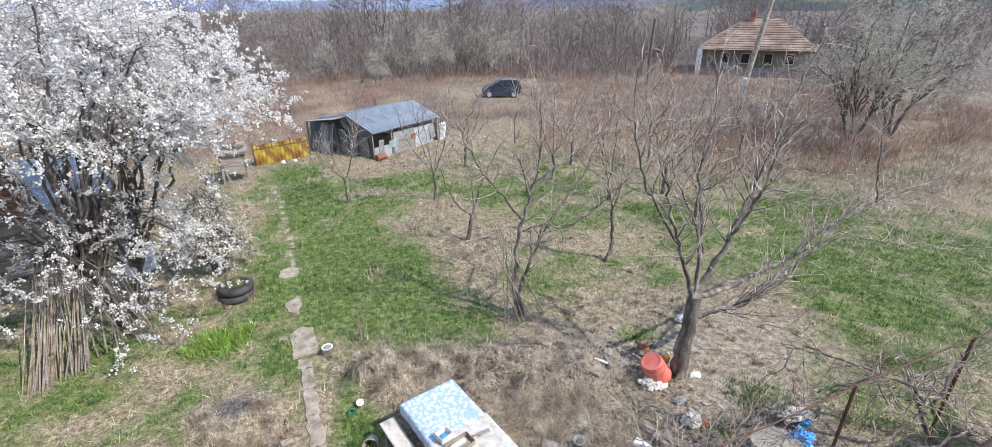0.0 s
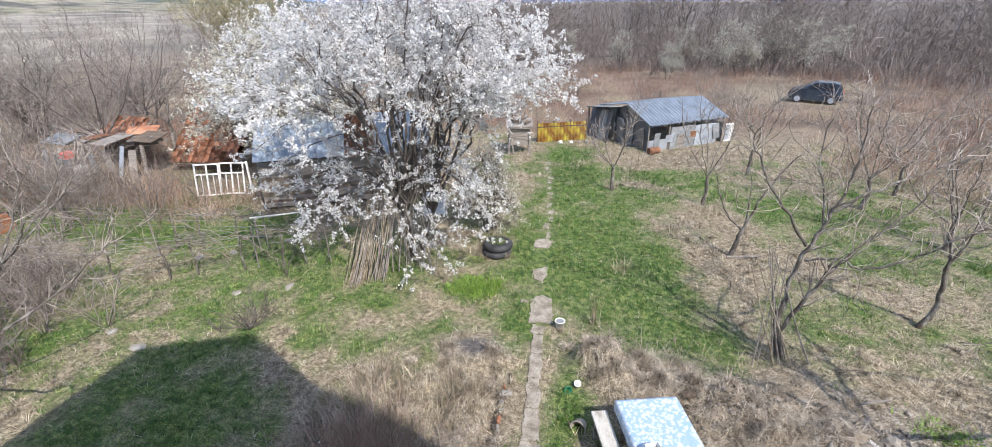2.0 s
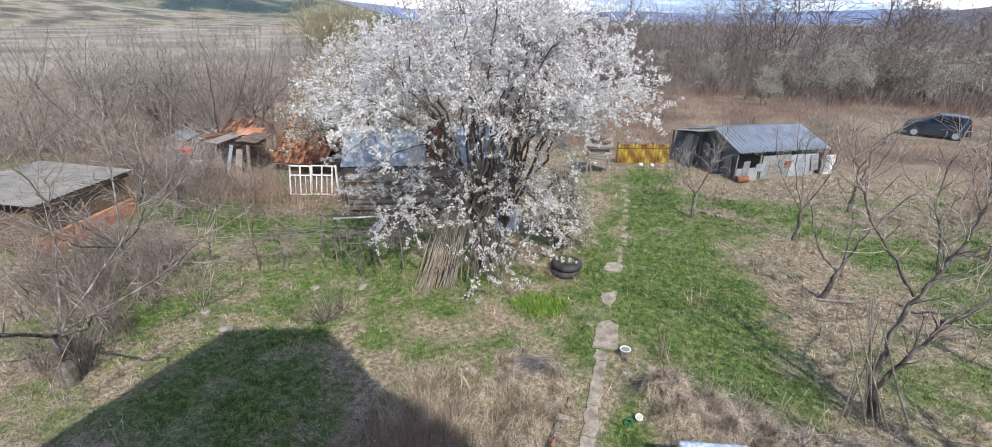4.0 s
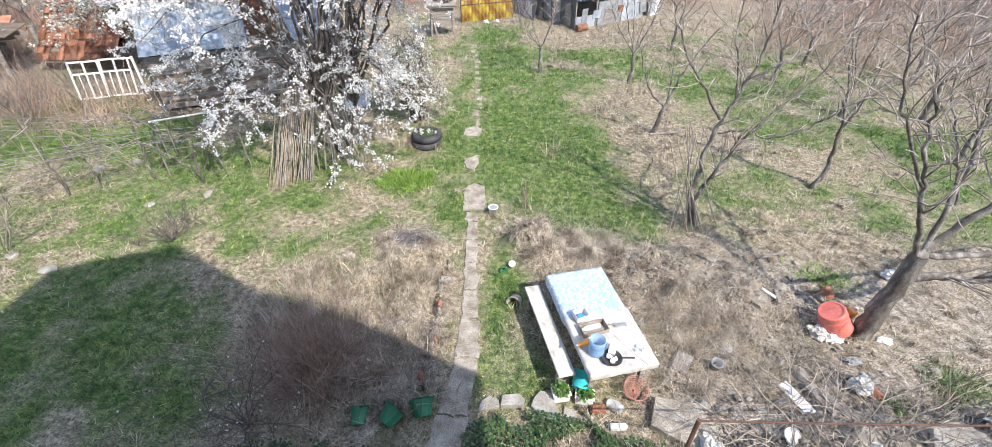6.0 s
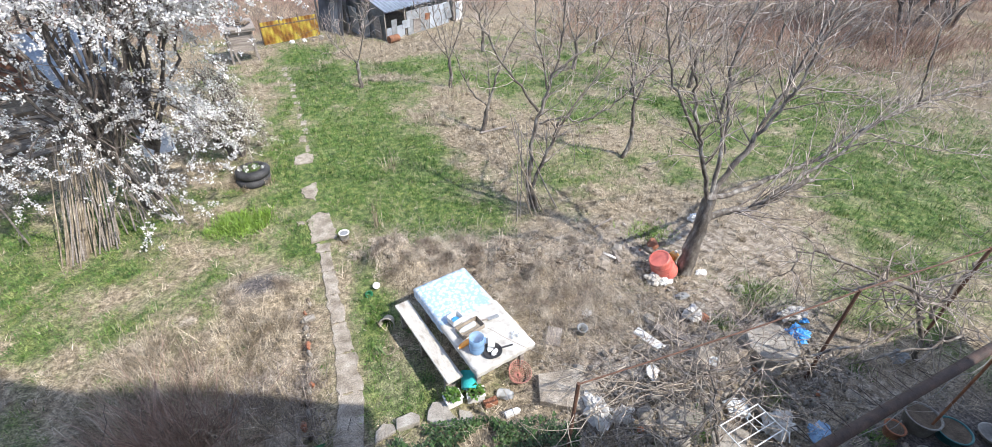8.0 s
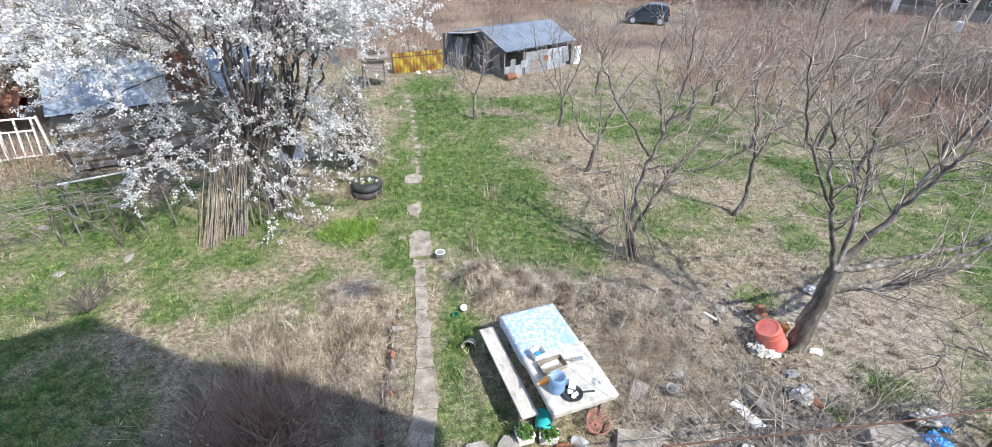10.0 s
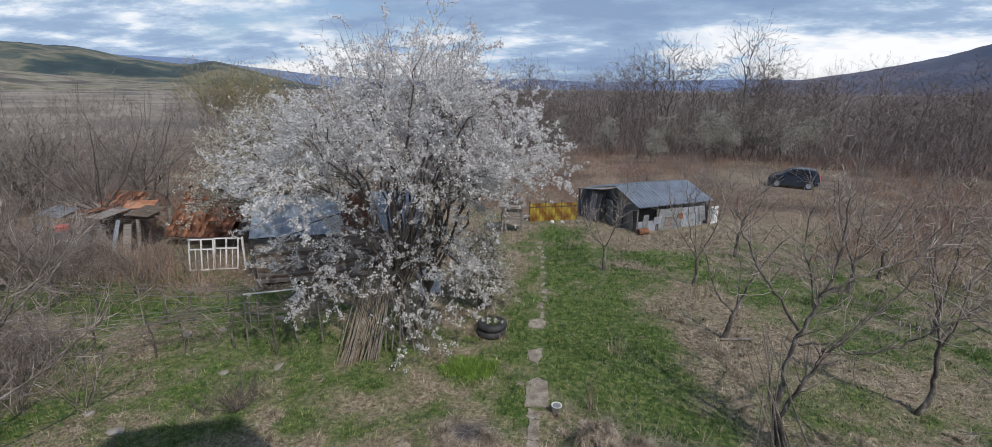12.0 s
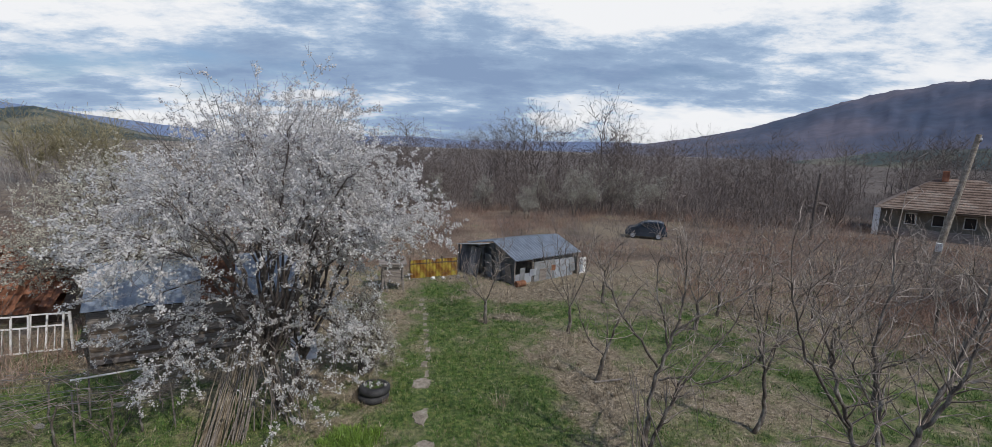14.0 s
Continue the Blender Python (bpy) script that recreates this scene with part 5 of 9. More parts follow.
place("thicket", mesh_np("thicket", v, f, M["dark_twig"]), None, "thicket of bare grey-brown bushes beyond the orchard", "thicket", kind="stuff")


# grass in tufts, sown where the ground is green; straw where it is dry
def tufts(name, material, seed, count, per, want, radius, height, width, lean, label, category, box_xy=(-15, 20, 2.2, 27)):
    g = np.random.RandomState(seed)
    x0, x1, y0, y1 = box_xy
    cx, cy = g.uniform(x0, x1, count), y0 + (y1 - y0) * g.uniform(0, 1, count) ** 1.4
    p = want(cx, cy)
    k = g.uniform(0, 1, count) < p
    cx, cy, p = cx[k], cy[k], p[k]
    size = g.uniform(0.5, 1.5, len(cx)) * (0.7 + 0.5 * p)
    which = np.repeat(np.arange(len(cx)), per)
    n = len(which)
    a = g.uniform(0, 2 * math.pi, n)
    r = radius * size[which] * np.sqrt(g.uniform(0, 1, n)) * (1 + 0.02 * cy[which])
    x, y = cx[which] + r * np.cos(a), cy[which] + r * np.sin(a)
    h = height * size[which] * g.uniform(0.5, 1.2, n)
    a = a + g.normal(0, 0.8, n)
    ln = np.abs(g.normal(lean[0], lean[1], n))
    root = np.stack([x, y, lie(x, y) - 0.01], axis=1)
    run = h * np.minimum(ln, 1.4) / np.sqrt(1 + ln * ln) * np.sqrt(1 + np.minimum(ln, 1.4) ** 2)
    tip = root + np.stack([np.cos(a) * run, np.sin(a) * run, h / np.sqrt(1 + ln * ln)], axis=1)
    b = a + math.pi / 2 + g.normal(0, 0.5, n)
    w = width * g.uniform(0.6, 1.4, n) * (1 + 0.04 * y)
    side = np.stack([np.cos(b) * w, np.sin(b) * w, 0 * w], axis=1) * 0.5
    verts = np.stack([root - side, root + side, tip], axis=1).reshape(-1, 3)
    return place(name, mesh_np(name, verts, np.arange(n * 3).reshape(n, 3), material), None, label, category, kind="stuff")


def off_path(x, y):
    return np.clip(np.clip((np.abs(x - path_x(y)) - 0.13) / 0.15, 0, 1) + (y > 14.6) * 0.5, 0, 1)


tufts("grass", M["blade"], 41, 56000, 13, lambda x, y: np.clip((greenness(x, y) - 0.26) * 1.7, 0, 1) * (1 - 0.85 * bareness(x, y)) * off_path(x, y), 0.10, 0.085, 0.0115, (0.6, 0.5), "fresh green spring grass in tufts", "grass")
tufts("dry_grass", M["straw"], 42, 34000, 12, lambda x, y: np.clip(1.0 - greenness(x, y) * 1.3, 0.08, 1) * (1 - 0.92 * bareness(x, y)) * off_path(x, y), 0.13, 0.19, 0.0085, (1.7, 1.1), "matted dry straw-coloured grass", "grass")
tufts("dry_grass", M["straw"], 43, 9000, 9, lambda x, y: np.clip(1.1 - greenness(x, y) * 0.9, 0.2, 1), 0.22, 0.24, 0.012, (1.5, 1.0), "matted dry straw-coloured grass at the orchard's edge", "grass", (15, 34, 3.0, 26))
tufts("grass", M["blade"], 44, 7000, 9, lambda x, y: np.clip((greenness(x, y) - 0.3) * 1.5, 0, 1), 0.16, 0.11, 0.015, (0.6, 0.5), "green grass in tufts at the orchard's edge", "grass", (20, 34, 3.0, 18))


# ---- the house behind the viewpoint, which throws the gable's shadow ----
def build_house():
    house = thing("house", (0, 0, 0), 0, "plastered house with a half-hipped gable roof", "house")
    outline = [(-5.85, 0), (-5.79, 5.17), (-4.43, 7.17), (-2.34, 10.11), (0.66, 11.4), (1.82, 9.52), (3.38, 8.46), (4.1, 7.7), (4.62, 7.2), (4.72, 0)]
    bm = bmesh.new()
    front = [bm.verts.new((x + 0.15 * (x < 0) - 0.15 * (x > 0), -0.75, max(z - 0.2, -0.1))) for x, z in outline]
    rear = [bm.verts.new((v.co.x, -9.0, v.co.z)) for v in front]
    bm.faces.new(front)
    bm.faces.new(rear[::-1])
    for i in range(len(front)):
        j = (i + 1) % len(front)
        bm.faces.new((front[i], rear[i], rear[j], front[j]))
    part("wall", bm, M["plaster"], house)
    bm = bmesh.new()
    top = outline[1:-1]
    lines = [[bm.verts.new((x, y, z + dz)) for x, z in top] for y, dz in ((0.1, 0), (0.1, 0.16), (-9.4, 0.16), (-9.4, 0))]
    for a, b in zip(lines, lines[1:] + lines[:1]):
        for i in range(len(top) - 1):
            bm.faces.new((a[i], a[i + 1], b[i + 1], b[i]))
    bm.faces.new([l[0] for l in lines])
    bm.faces.new([l[-1] for l in lines][::-1])
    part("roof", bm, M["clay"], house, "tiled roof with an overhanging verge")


build_house()


def build_shade_wing():
    """An unseen wing, added beside the house to throw shade over the pots and ivy."""
    wing = thing("shade_wing", (0, 0, 0), 0, "plastered wing added unseen to shade the pots", "house")
    part("wall", box(2.4, 6.0, 5.35, (5.95, -3.15, 2.675), 0.02), M["plaster"], wing)
    part("roof", box(2.5, 6.4, 0.16, (5.98, -3.1, 5.44), 0.03), M["concrete"], wing, "flat concrete roof slab")
    part("wall", box(4.6, 6.0, 3.1, (9.48, -3.15, 1.55), 0.02), M["plaster"], wing)
    # Slab out of view, reaching forward to block the sky over the pots.
    part("roof", box(5.0, 7.6, 0.14, (9.75, -2.4, 3.175), 0.02), M["concrete"], wing, "unseen roof slab added to keep skylight off the pots")


build_shade_wing()


# ---- sheds and fences ----
def sheet_bm(w, h, waves, depth, thick=0.004, cols_per=6):
    """A corrugated sheet lying in x (across the waves) and y, its waves running along y."""
    bm = bmesh.new()
    n = waves * cols_per
    rows = []
    for y in (0, h):
        rows.append([bm.verts.new((w * i / n, y, depth * math.sin(2 * math.pi * waves * i / n))) for i in range(n + 1)])
    for i in range(n):
        bm.faces.new((rows[0][i], rows[0][i + 1], rows[1][i + 1], rows[1][i]))
    bmesh.ops.solidify(bm, geom=bm.faces[:], thickness=thick)
    return bm


def plank_mesh(name, length, width, thick, material, seed):
    rng = random.Random(seed)
    bm = box(length, thick, width, bevel=min(thick, width) * 0.15)
    for v in bm.verts:
        v.co += Vector((rng.gauss(0, 0.012), rng.gauss(0, 0.003), rng.gauss(0, 0.003)))
    me = bpy.data.meshes.new(name)
    bm.to_mesh(me)
    bm.free()
    me.materials.append(material)
    return me


def put_mesh(name, me, parent, m):
    ob = new(name, me)
    ob.parent = parent
    ob.matrix_basis = m
    return ob


def build_metal_shed():
    shed = thing("metal_shed", (2.75, 24.75, 0), 34, "low grey metal-clad garden shed with a corrugated roof", "shed")
    L, D = 4.85, 4.1          # along the roof, and across the gable
    e0, e1, ridge_h, ridge_at = 1.40, 1.55, 2.04, 1.80
    # gable wall of upright sheets facing the path
    rng = random.Random(3)
    for k in range(6):
        y0, y1 = D * k / 6, D * (k + 1) / 6

        def top(y):
            return e0 + (ridge_h - e0) * y / ridge_at if y < ridge_at else ridge_h + (e1 - ridge_h) * (y - ridge_at) / (D - ridge_at)
        if k == 4:
            continue          # the door opening
        bm = bmesh.new()
        out = rng.uniform(-0.02, 0.02)
        a = [bm.verts.new((out, y0 + 0.004, 0)), bm.verts.new((out, y1 - 0.004, 0)), bm.verts.new((out, y1 - 0.004, top(y1) - 0.05)), bm.verts.new((out, y0 + 0.004, top(y0) - 0.05))]
        bm.faces.new(a)
        bmesh.ops.solidify(bm, geom=bm.faces[:], thickness=0.02)
        part("wall_sheet", bm, M["zinc_dull"], shed)
    y0 = D * 4 / 6
    part("door", box(0.03, 0.62, 1.35, (-0.16, y0 + 0.5, 0.72), 0.008, (0, -6, 28)), M["zinc_dull"], shed, "dented sheet-metal door standing ajar")
    part("lintel", box(0.06, 0.7, 0.1, (0, y0 + 0.32, 1.66), 0.01), M["grey_plank"], shed)
    part("bar", pipe_bm([(-0.35, D + 0.12, 0), (-0.05, D + 0.02, 1.55)], 0.025), M["zinc"], shed, "pale leaning metal bar")
    part("lean_to_roof", box(0.95, 2.2, 0.035, (-0.42, 3.15, 1.74), 0.008, (-9, 2, 0)), M["zinc_dull"], shed, "rusty grey sheet roofing the lean-to")
    part("lean_to_post", box(0.08, 0.08, 1.62, (-0.82, 4.05, 0.81), 0.01), M["grey_plank"], shed)
    for k in range(4):
        part("leaning_sheet", box(0.025, 0.62, 1.62, (-0.62 + 0.05 * k, 2.55 + 0.5 * k, 0.80), 0.006, (rng.uniform(-4, 4), 9 + 2 * k, -14 + 9 * k)), M[("dark_sheet", "zinc_dull", "dark_sheet", "dark_sheet")[k]], shed, "dark weathered sheet leaning on the shed")
    part("rear_wall", box(0.04, D - 0.1, 1.3, (L, D / 2, 0.65), 0.005), M["zinc_dull"], shed)
    part("side_wall", box(L, 0.04, 1.45, (L / 2, D, 0.72), 0.005), M["zinc_dull"], shed)
    # long wall under the eave
    part("panel", box(1.15, 0.03, 0.55, (0.62, 0.0, 0.30), 0.006, (3, 0, 0)), M["zinc"], shed, "pale metal panel")
    part("panel", box(1.5, 0.03, 1.1, (2.1, -0.02, 0.56), 0.006), M["zinc_dull"], shed)
    part("panel", box(1.4, 0.03, 1.05, (3.6, 0.0, 0.54), 0.006, (-2, 0, 0)), M["zinc"], shed)
    part("panel", box(0.55, 0.03, 0.95, (5.2, 0.0, 0.48), 0.006), M["white_paint"], shed, "torn white board")
    for x in (0.03, 1.3, 2.85, 4.4, L - 0.05):
        part("post", box(0.08, 0.08, e0, (x, 0.06, e0 / 2), 0.01), M["grey_plank"], shed)
    part("beam", box(L, 0.07, 0.09, (L / 2, 0.05, e0 - 0.03), 0.01), M["grey_plank"], shed)
    for k in range(7):
        part("patch", box(rng.uniform(0.25, 0.6), 0.02, rng.uniform(0.3, 0.8), (0.5 + 0.75 * k, -0.045 - 0.01 * (k % 2), 0.45 + rng.uniform(-0.1, 0.25)), 0.004, (rng.uniform(-6, 6), rng.uniform(-12, 12), 0)), M[("zinc_dull", "zinc", "grey_plank", "rust", "zinc")[k % 5]], shed)
    for k in range(4):
        part("patch", box(0.02, rng.uniform(0.3, 0.6), rng.uniform(0.7, 1.4), (-0.06 - 0.012 * (k % 2), 0.5 + 0.85 * k, 0.6), 0.004, (rng.uniform(-8, 8), rng.uniform(-8, 0), 0)), M[("grey_plank", "zinc_dull", "zinc", "zinc_dull")[k]], shed)
    # roof sheets
    slope = math.hypot(ridge_at + 0.22, ridge_h - e0 + 0.1)
    tilt = math.degrees(math.atan2(ridge_h - e0 + 0.1, ridge_at + 0.22))
    for k in range(5):
        w = L / 5 + 0.08
        ob = part("roof_sheet", sheet_bm(w, slope, 5, 0.045), M["roof_zinc"], shed)
        ob.matrix_basis = pose(L * k / 5 - 0.12, -0.22, e0 - 0.04 + 0.006 * (k % 2), tilt, 0, rng.uniform(-0.6, 0.6))
    slope2 = math.hypot(D - ridge_at + 0.2, ridge_h - e1)
    tilt2 = math.degrees(math.atan2(ridge_h - e1, D - ridge_at + 0.2))
    for k in range(5):
        ob = part("roof_sheet", sheet_bm(L / 5 + 0.08, slope2, 5, 0.045), M["zinc"], shed)
        ob.matrix_basis = pose(L * k / 5 - 0.12, ridge_at, ridge_h + 0.05 + 0.006 * (k % 2), -tilt2, 0, 0)


build_metal_shed()
drum = thing("rusty_drum", (3.05, 24.55, 0.17), 30, "small rusty drum lying beside the metal shed", "drum")
part("shell", lathe([(0, -0.28), (0.16, -0.28), (0.17, -0.2), (0.16, 0), (0.17, 0.2), (0.16, 0.28), (0.05, 0.285), (0, 0.285)], 18, turn=(0, 90, 0)), M["rust"], drum)


def build_yellow_fence():
    a, b = Vector((-2.75, 25.75, 0)), Vector((-0.25, 26.75, 0))
    rz = math.degrees(math.atan2(b.y - a.y, b.x - a.x))
    fence = thing("sheet_fence", a, rz, "yellow-painted sheet-metal fence streaked with rust", "fence")
    n, length = 3, (b - a).length
    for k in range(n):
        bm = sheet_bm(length / n - 0.01, 0.98, 5, 0.012)
        ob = part("fence_sheet", bm, M["yellow_rust"], fence)
        ob.matrix_basis = pose(length * k / n, 0.012 * (k % 2), 0.02, 90 - (3, 2, 4)[k], 0, 0)
    for k in range(n + 1):
        part("post", box(0.07, 0.07, 1.15, (length * k / n, 0.08, 0.57), 0.01), M["brown_plank"], fence)
    for z in (0.3, 0.8):
        part("rail", box(length, 0.04, 0.06, (length / 2, 0.05, z), 0.008), M["brown_plank"], fence)


build_yellow_fence()
for k, (x, y, s) in enumerate([(-1.55, 25.7, 0.26), (-1.0, 25.85, 0.22), (-0.2, 26.0, 0.3), (0.15, 26.1, 0.22), (-0.6, 25.9, 0.14)]):
    st = part("stone", rock_bm(s, s * 0.8, s * 0.8, k + 5), M["white_paint"] if k < 2 else M["stone"], None)
    tagged(st, "pale stone lying by the sheet fence", "stone", "stones by the fence")
    st.matrix_basis = pose(x, y, s * 0.3, 0, 0, 40 * k)


def build_hutch():
    hutch = thing("wooden_hutch", (-3.42, 23.7, 0), 12, "small weathered wooden hutch under a cluttered roof", "hutch")
    hutch.scale = (1.05, 1.05, 1.3)
    for x in (-0.46, 0.46):
        for y in (-0.3, 0.3):
            part("leg", box(0.09, 0.09, 1.02, (x, y, 0.51), 0.012, (0, 3 if x < 0 else -3, 0)), M["grey_plank"], hutch)
    for k in range(5):
        part("board", box(0.9, 0.025, 0.12, (0, -0.28, 0.42 + 0.125 * k), 0.006, (0, random.Random(k).uniform(-1, 1), 0)), M["grey_plank"], hutch)
    part("side_board", box(0.025, 0.6, 0.7, (-0.44, 0, 0.66), 0.006), M["brown_plank"], hutch)
    part("side_board", box(0.025, 0.6, 0.7, (0.44, 0, 0.66), 0.006), M["brown_plank"], hutch)
    part("brace", box(0.07, 0.03, 1.0, (-0.36, -0.36, 0.5), 0.008, (0, -12, 0)), M["grey_plank"], hutch)
    part("eave_board", box(1.2, 0.05, 0.11, (0, -0.42, 1.04), 0.01), M["grey_plank"], hutch, "pale front board")
    part("roof", box(1.25, 1.0, 0.06, (0, 0.02, 1.13), 0.01, (7, 0, 0)), M["grey_plank"], hutch)
    rng = random.Random(8)
    for k in range(9):
        part("scrap_wood", box(rng.uniform(0.25, 0.6), 0.07, 0.05, (rng.uniform(-0.4, 0.4), rng.uniform(-0.35, 0.3), 1.21 + 0.02 * (k % 3)), 0.01, (rng.uniform(-5, 5), rng.uniform(-6, 6), rng.uniform(0, 180))), M["brown_plank"], hutch)


build_hutch()


def build_wood_shed():
    shed = thing("wood_shed", (-11.2, 14.75, 0), 25.5, "old board-walled shed with a patched sheet-metal roof", "shed")
    L, D, eave, peak = 5.9, 2.8, 1.88, 3.0
    rng = random.Random(12)
    me = [plank_mesh("board", 1.95, 0.135, 0.03, M["grey_plank" if k % 3 else "brown_plank"], k) for k in range(6)]
    for row in range(11):
        for col in range(3):
            z = 0.32 + 0.14 * row
            if z > eave - 0.1:
                continue
            put_mesh("board", me[rng.randrange(6)], shed, pose(0.98 + 1.96 * col + rng.uniform(-0.01, 0.01), rng.uniform(-0.012, 0.012), z, 0, rng.uniform(-0.5, 0.5), 0))
    for x in (0.0, 1.96, 3.92, L):
        part("post", box(0.12, 0.12, eave, (x, 0.1, eave / 2), 0.015), M["grey_plank"], shed)
    part("window", box(0.55, 0.03, 0.45, (4.6, -0.03, 1.15), 0.01), M["zinc"], shed, "pale sheet over a small window")
    part("end_wall", box(0.06, D, eave, (0.0, D / 2 + 0.1, eave / 2), 0.01), M["brown_plank"], shed)
    part("end_wall", box(0.06, D, eave, (L, D / 2 + 0.1, eave / 2), 0.01), M["brown_plank"], shed)
    part("rear_wall", box(L, 0.06, eave, (L / 2, D, eave / 2), 0.01), M["brown_plank"], shed)
    part("sill_beam", box(L + 0.1, 0.14, 0.16, (L / 2, 0.03, 0.2), 0.02), M["grey_plank"], shed)
    run = math.hypot(D / 2 + 0.3, peak - eave)
    tilt = math.degrees(math.atan2(peak - eave, D / 2 + 0.3))
    for side in (0, 1):
        for k in range(6):
            rusty = k == 3 and side == 0
            bm = sheet_bm(L / 6 + 0.06, run, 4, 0.010)
            ob = part("roof_sheet", bm, M["rust" if rusty else "roof_zinc"], shed, "rust-brown roof sheet" if rusty else "")
            if side == 0:
                ob.matrix_basis = pose(-0.12 + (L + 0.2) * k / 6, -0.3, eave + 0.03 + 0.005 * (k % 2), tilt, 0, rng.uniform(-0.8, 0.8))
            else:
                ob.matrix_basis = pose(-0.12 + (L + 0.2) * k / 6, D / 2, peak + 0.03 + 0.005 * (k % 2), -tilt, 0, 0)
    sheet = thing("metal_sheet", (-5.15, 15.6, 0.28), 20, "pale metal sheet leaning by the wood shed", "sheet")
    part("panel", box(0.8, 0.02, 0.8, (0, 0, 0.1), 0.004, (-28, 0, 0)), M["zinc"], sheet)


build_wood_shed()


def build_tiled_hut(name, at, rz, L, run, low, high, seed, label):
    """A low ramshackle hut whose roof is laid with clay tiles."""
    hut = thing(name, at, rz, label, "hut")
    rng = random.Random(seed)
    part("wall", box(L - 0.3, run * 0.8, low, (L / 2, run * 0.5, low / 2), 0.02), M["brown_plank"], hut)
    part("roof_deck", box(L, math.hypot(run, high - low), 0.04, (L / 2, run / 2, (low + high) / 2 - 0.06), 0.005, (math.degrees(math.atan2(high - low, run)), 0, 0)), M["brown_plank"], hut)
    tile = bmesh.new()
    n = 6
    rows = [[tile.verts.new((0.24 * i / n - 0.12, y, z + 0.028 * math.sin(math.pi * i / n))) for i in range(n + 1)] for y, z in ((0, 0.035), (0.36, 0.0))]
    for i in range(n):
        tile.faces.new((rows[0][i], rows[0][i + 1], rows[1][i + 1], rows[1][i]))
    bmesh.ops.solidify(tile, geom=tile.faces[:], thickness=0.014)
    me = bpy.data.meshes.new("tile")
    tile.to_mesh(me)
    tile.free()
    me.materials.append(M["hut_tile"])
    slope = math.hypot(run, high - low)
    tilt = math.degrees(math.atan2(high - low, run))
    for r in range(int(slope / 0.3)):
        for c in range(int(L / 0.245)):
            if rng.random() < 0.02:
                continue
            d = r * 0.3
            sag = 0.025 * math.sin(c * 0.4 + seed) + rng.gauss(0, 0.006)
            put_mesh("roof_tile", me, hut, pose(0.14 + c * 0.245 + rng.gauss(0, 0.008), d * math.cos(radians(tilt)), low + d * math.sin(radians(tilt)) + sag, tilt + rng.gauss(0, 2), rng.gauss(0, 2), rng.gauss(0, 3)))
    return hut


build_tiled_hut("tiled_hut", (-18.3, 18.05, 0), 9, 3.4, 2.6, 0.42, 2.5, 1, "low sagging hut roofed with orange clay tiles")
build_tiled_hut("tiled_hut", (-23.2, 19.2, 0), 4, 2.2, 1.5, 1.0, 1.9, 2, "small lean-to with broken orange clay tiles")


def build_grey_shed():
    shed = thing("grey_roof_shed", (-17.6, 8.2, 0), 107, "low outbuilding with a grey fibre-cement roof", "shed")
    L, W = 4.0, 3.6
    part("wall", box(L - 0.3, W - 0.5, 1.3, (L / 2, W / 2, 0.65), 0.02), M["brown_plank"], shed)
    rng = random.Random(2)
    for k in range(4):
        ob = part("roof_sheet", sheet_bm(L / 4 + 0.05, W, 6, 0.025, 0.008), M["fibre_cement"], shed)
        ob.matrix_basis = pose(L * k / 4, 0, 1.62 + 0.008 * (k % 2), 4, 0, rng.uniform(-0.5, 0.5))
    for k in range(3):
        part("beam", box(L, 0.1, 0.14, (L / 2, 0.15 + k * 1.6, 1.48 + 0.11 * k), 0.01), M["brown_plank"], shed)
    for k in range(14):
        for row in range(4):
            part("brick", box(0.27, 0.13, 0.13, (0.2 + 0.28 * k - 0.14 * (row % 2), 0.13 + rng.uniform(-0.02, 0.02), 0.08 + 0.14 * row), 0.01), M["hut_tile"], shed)


build_grey_shed()


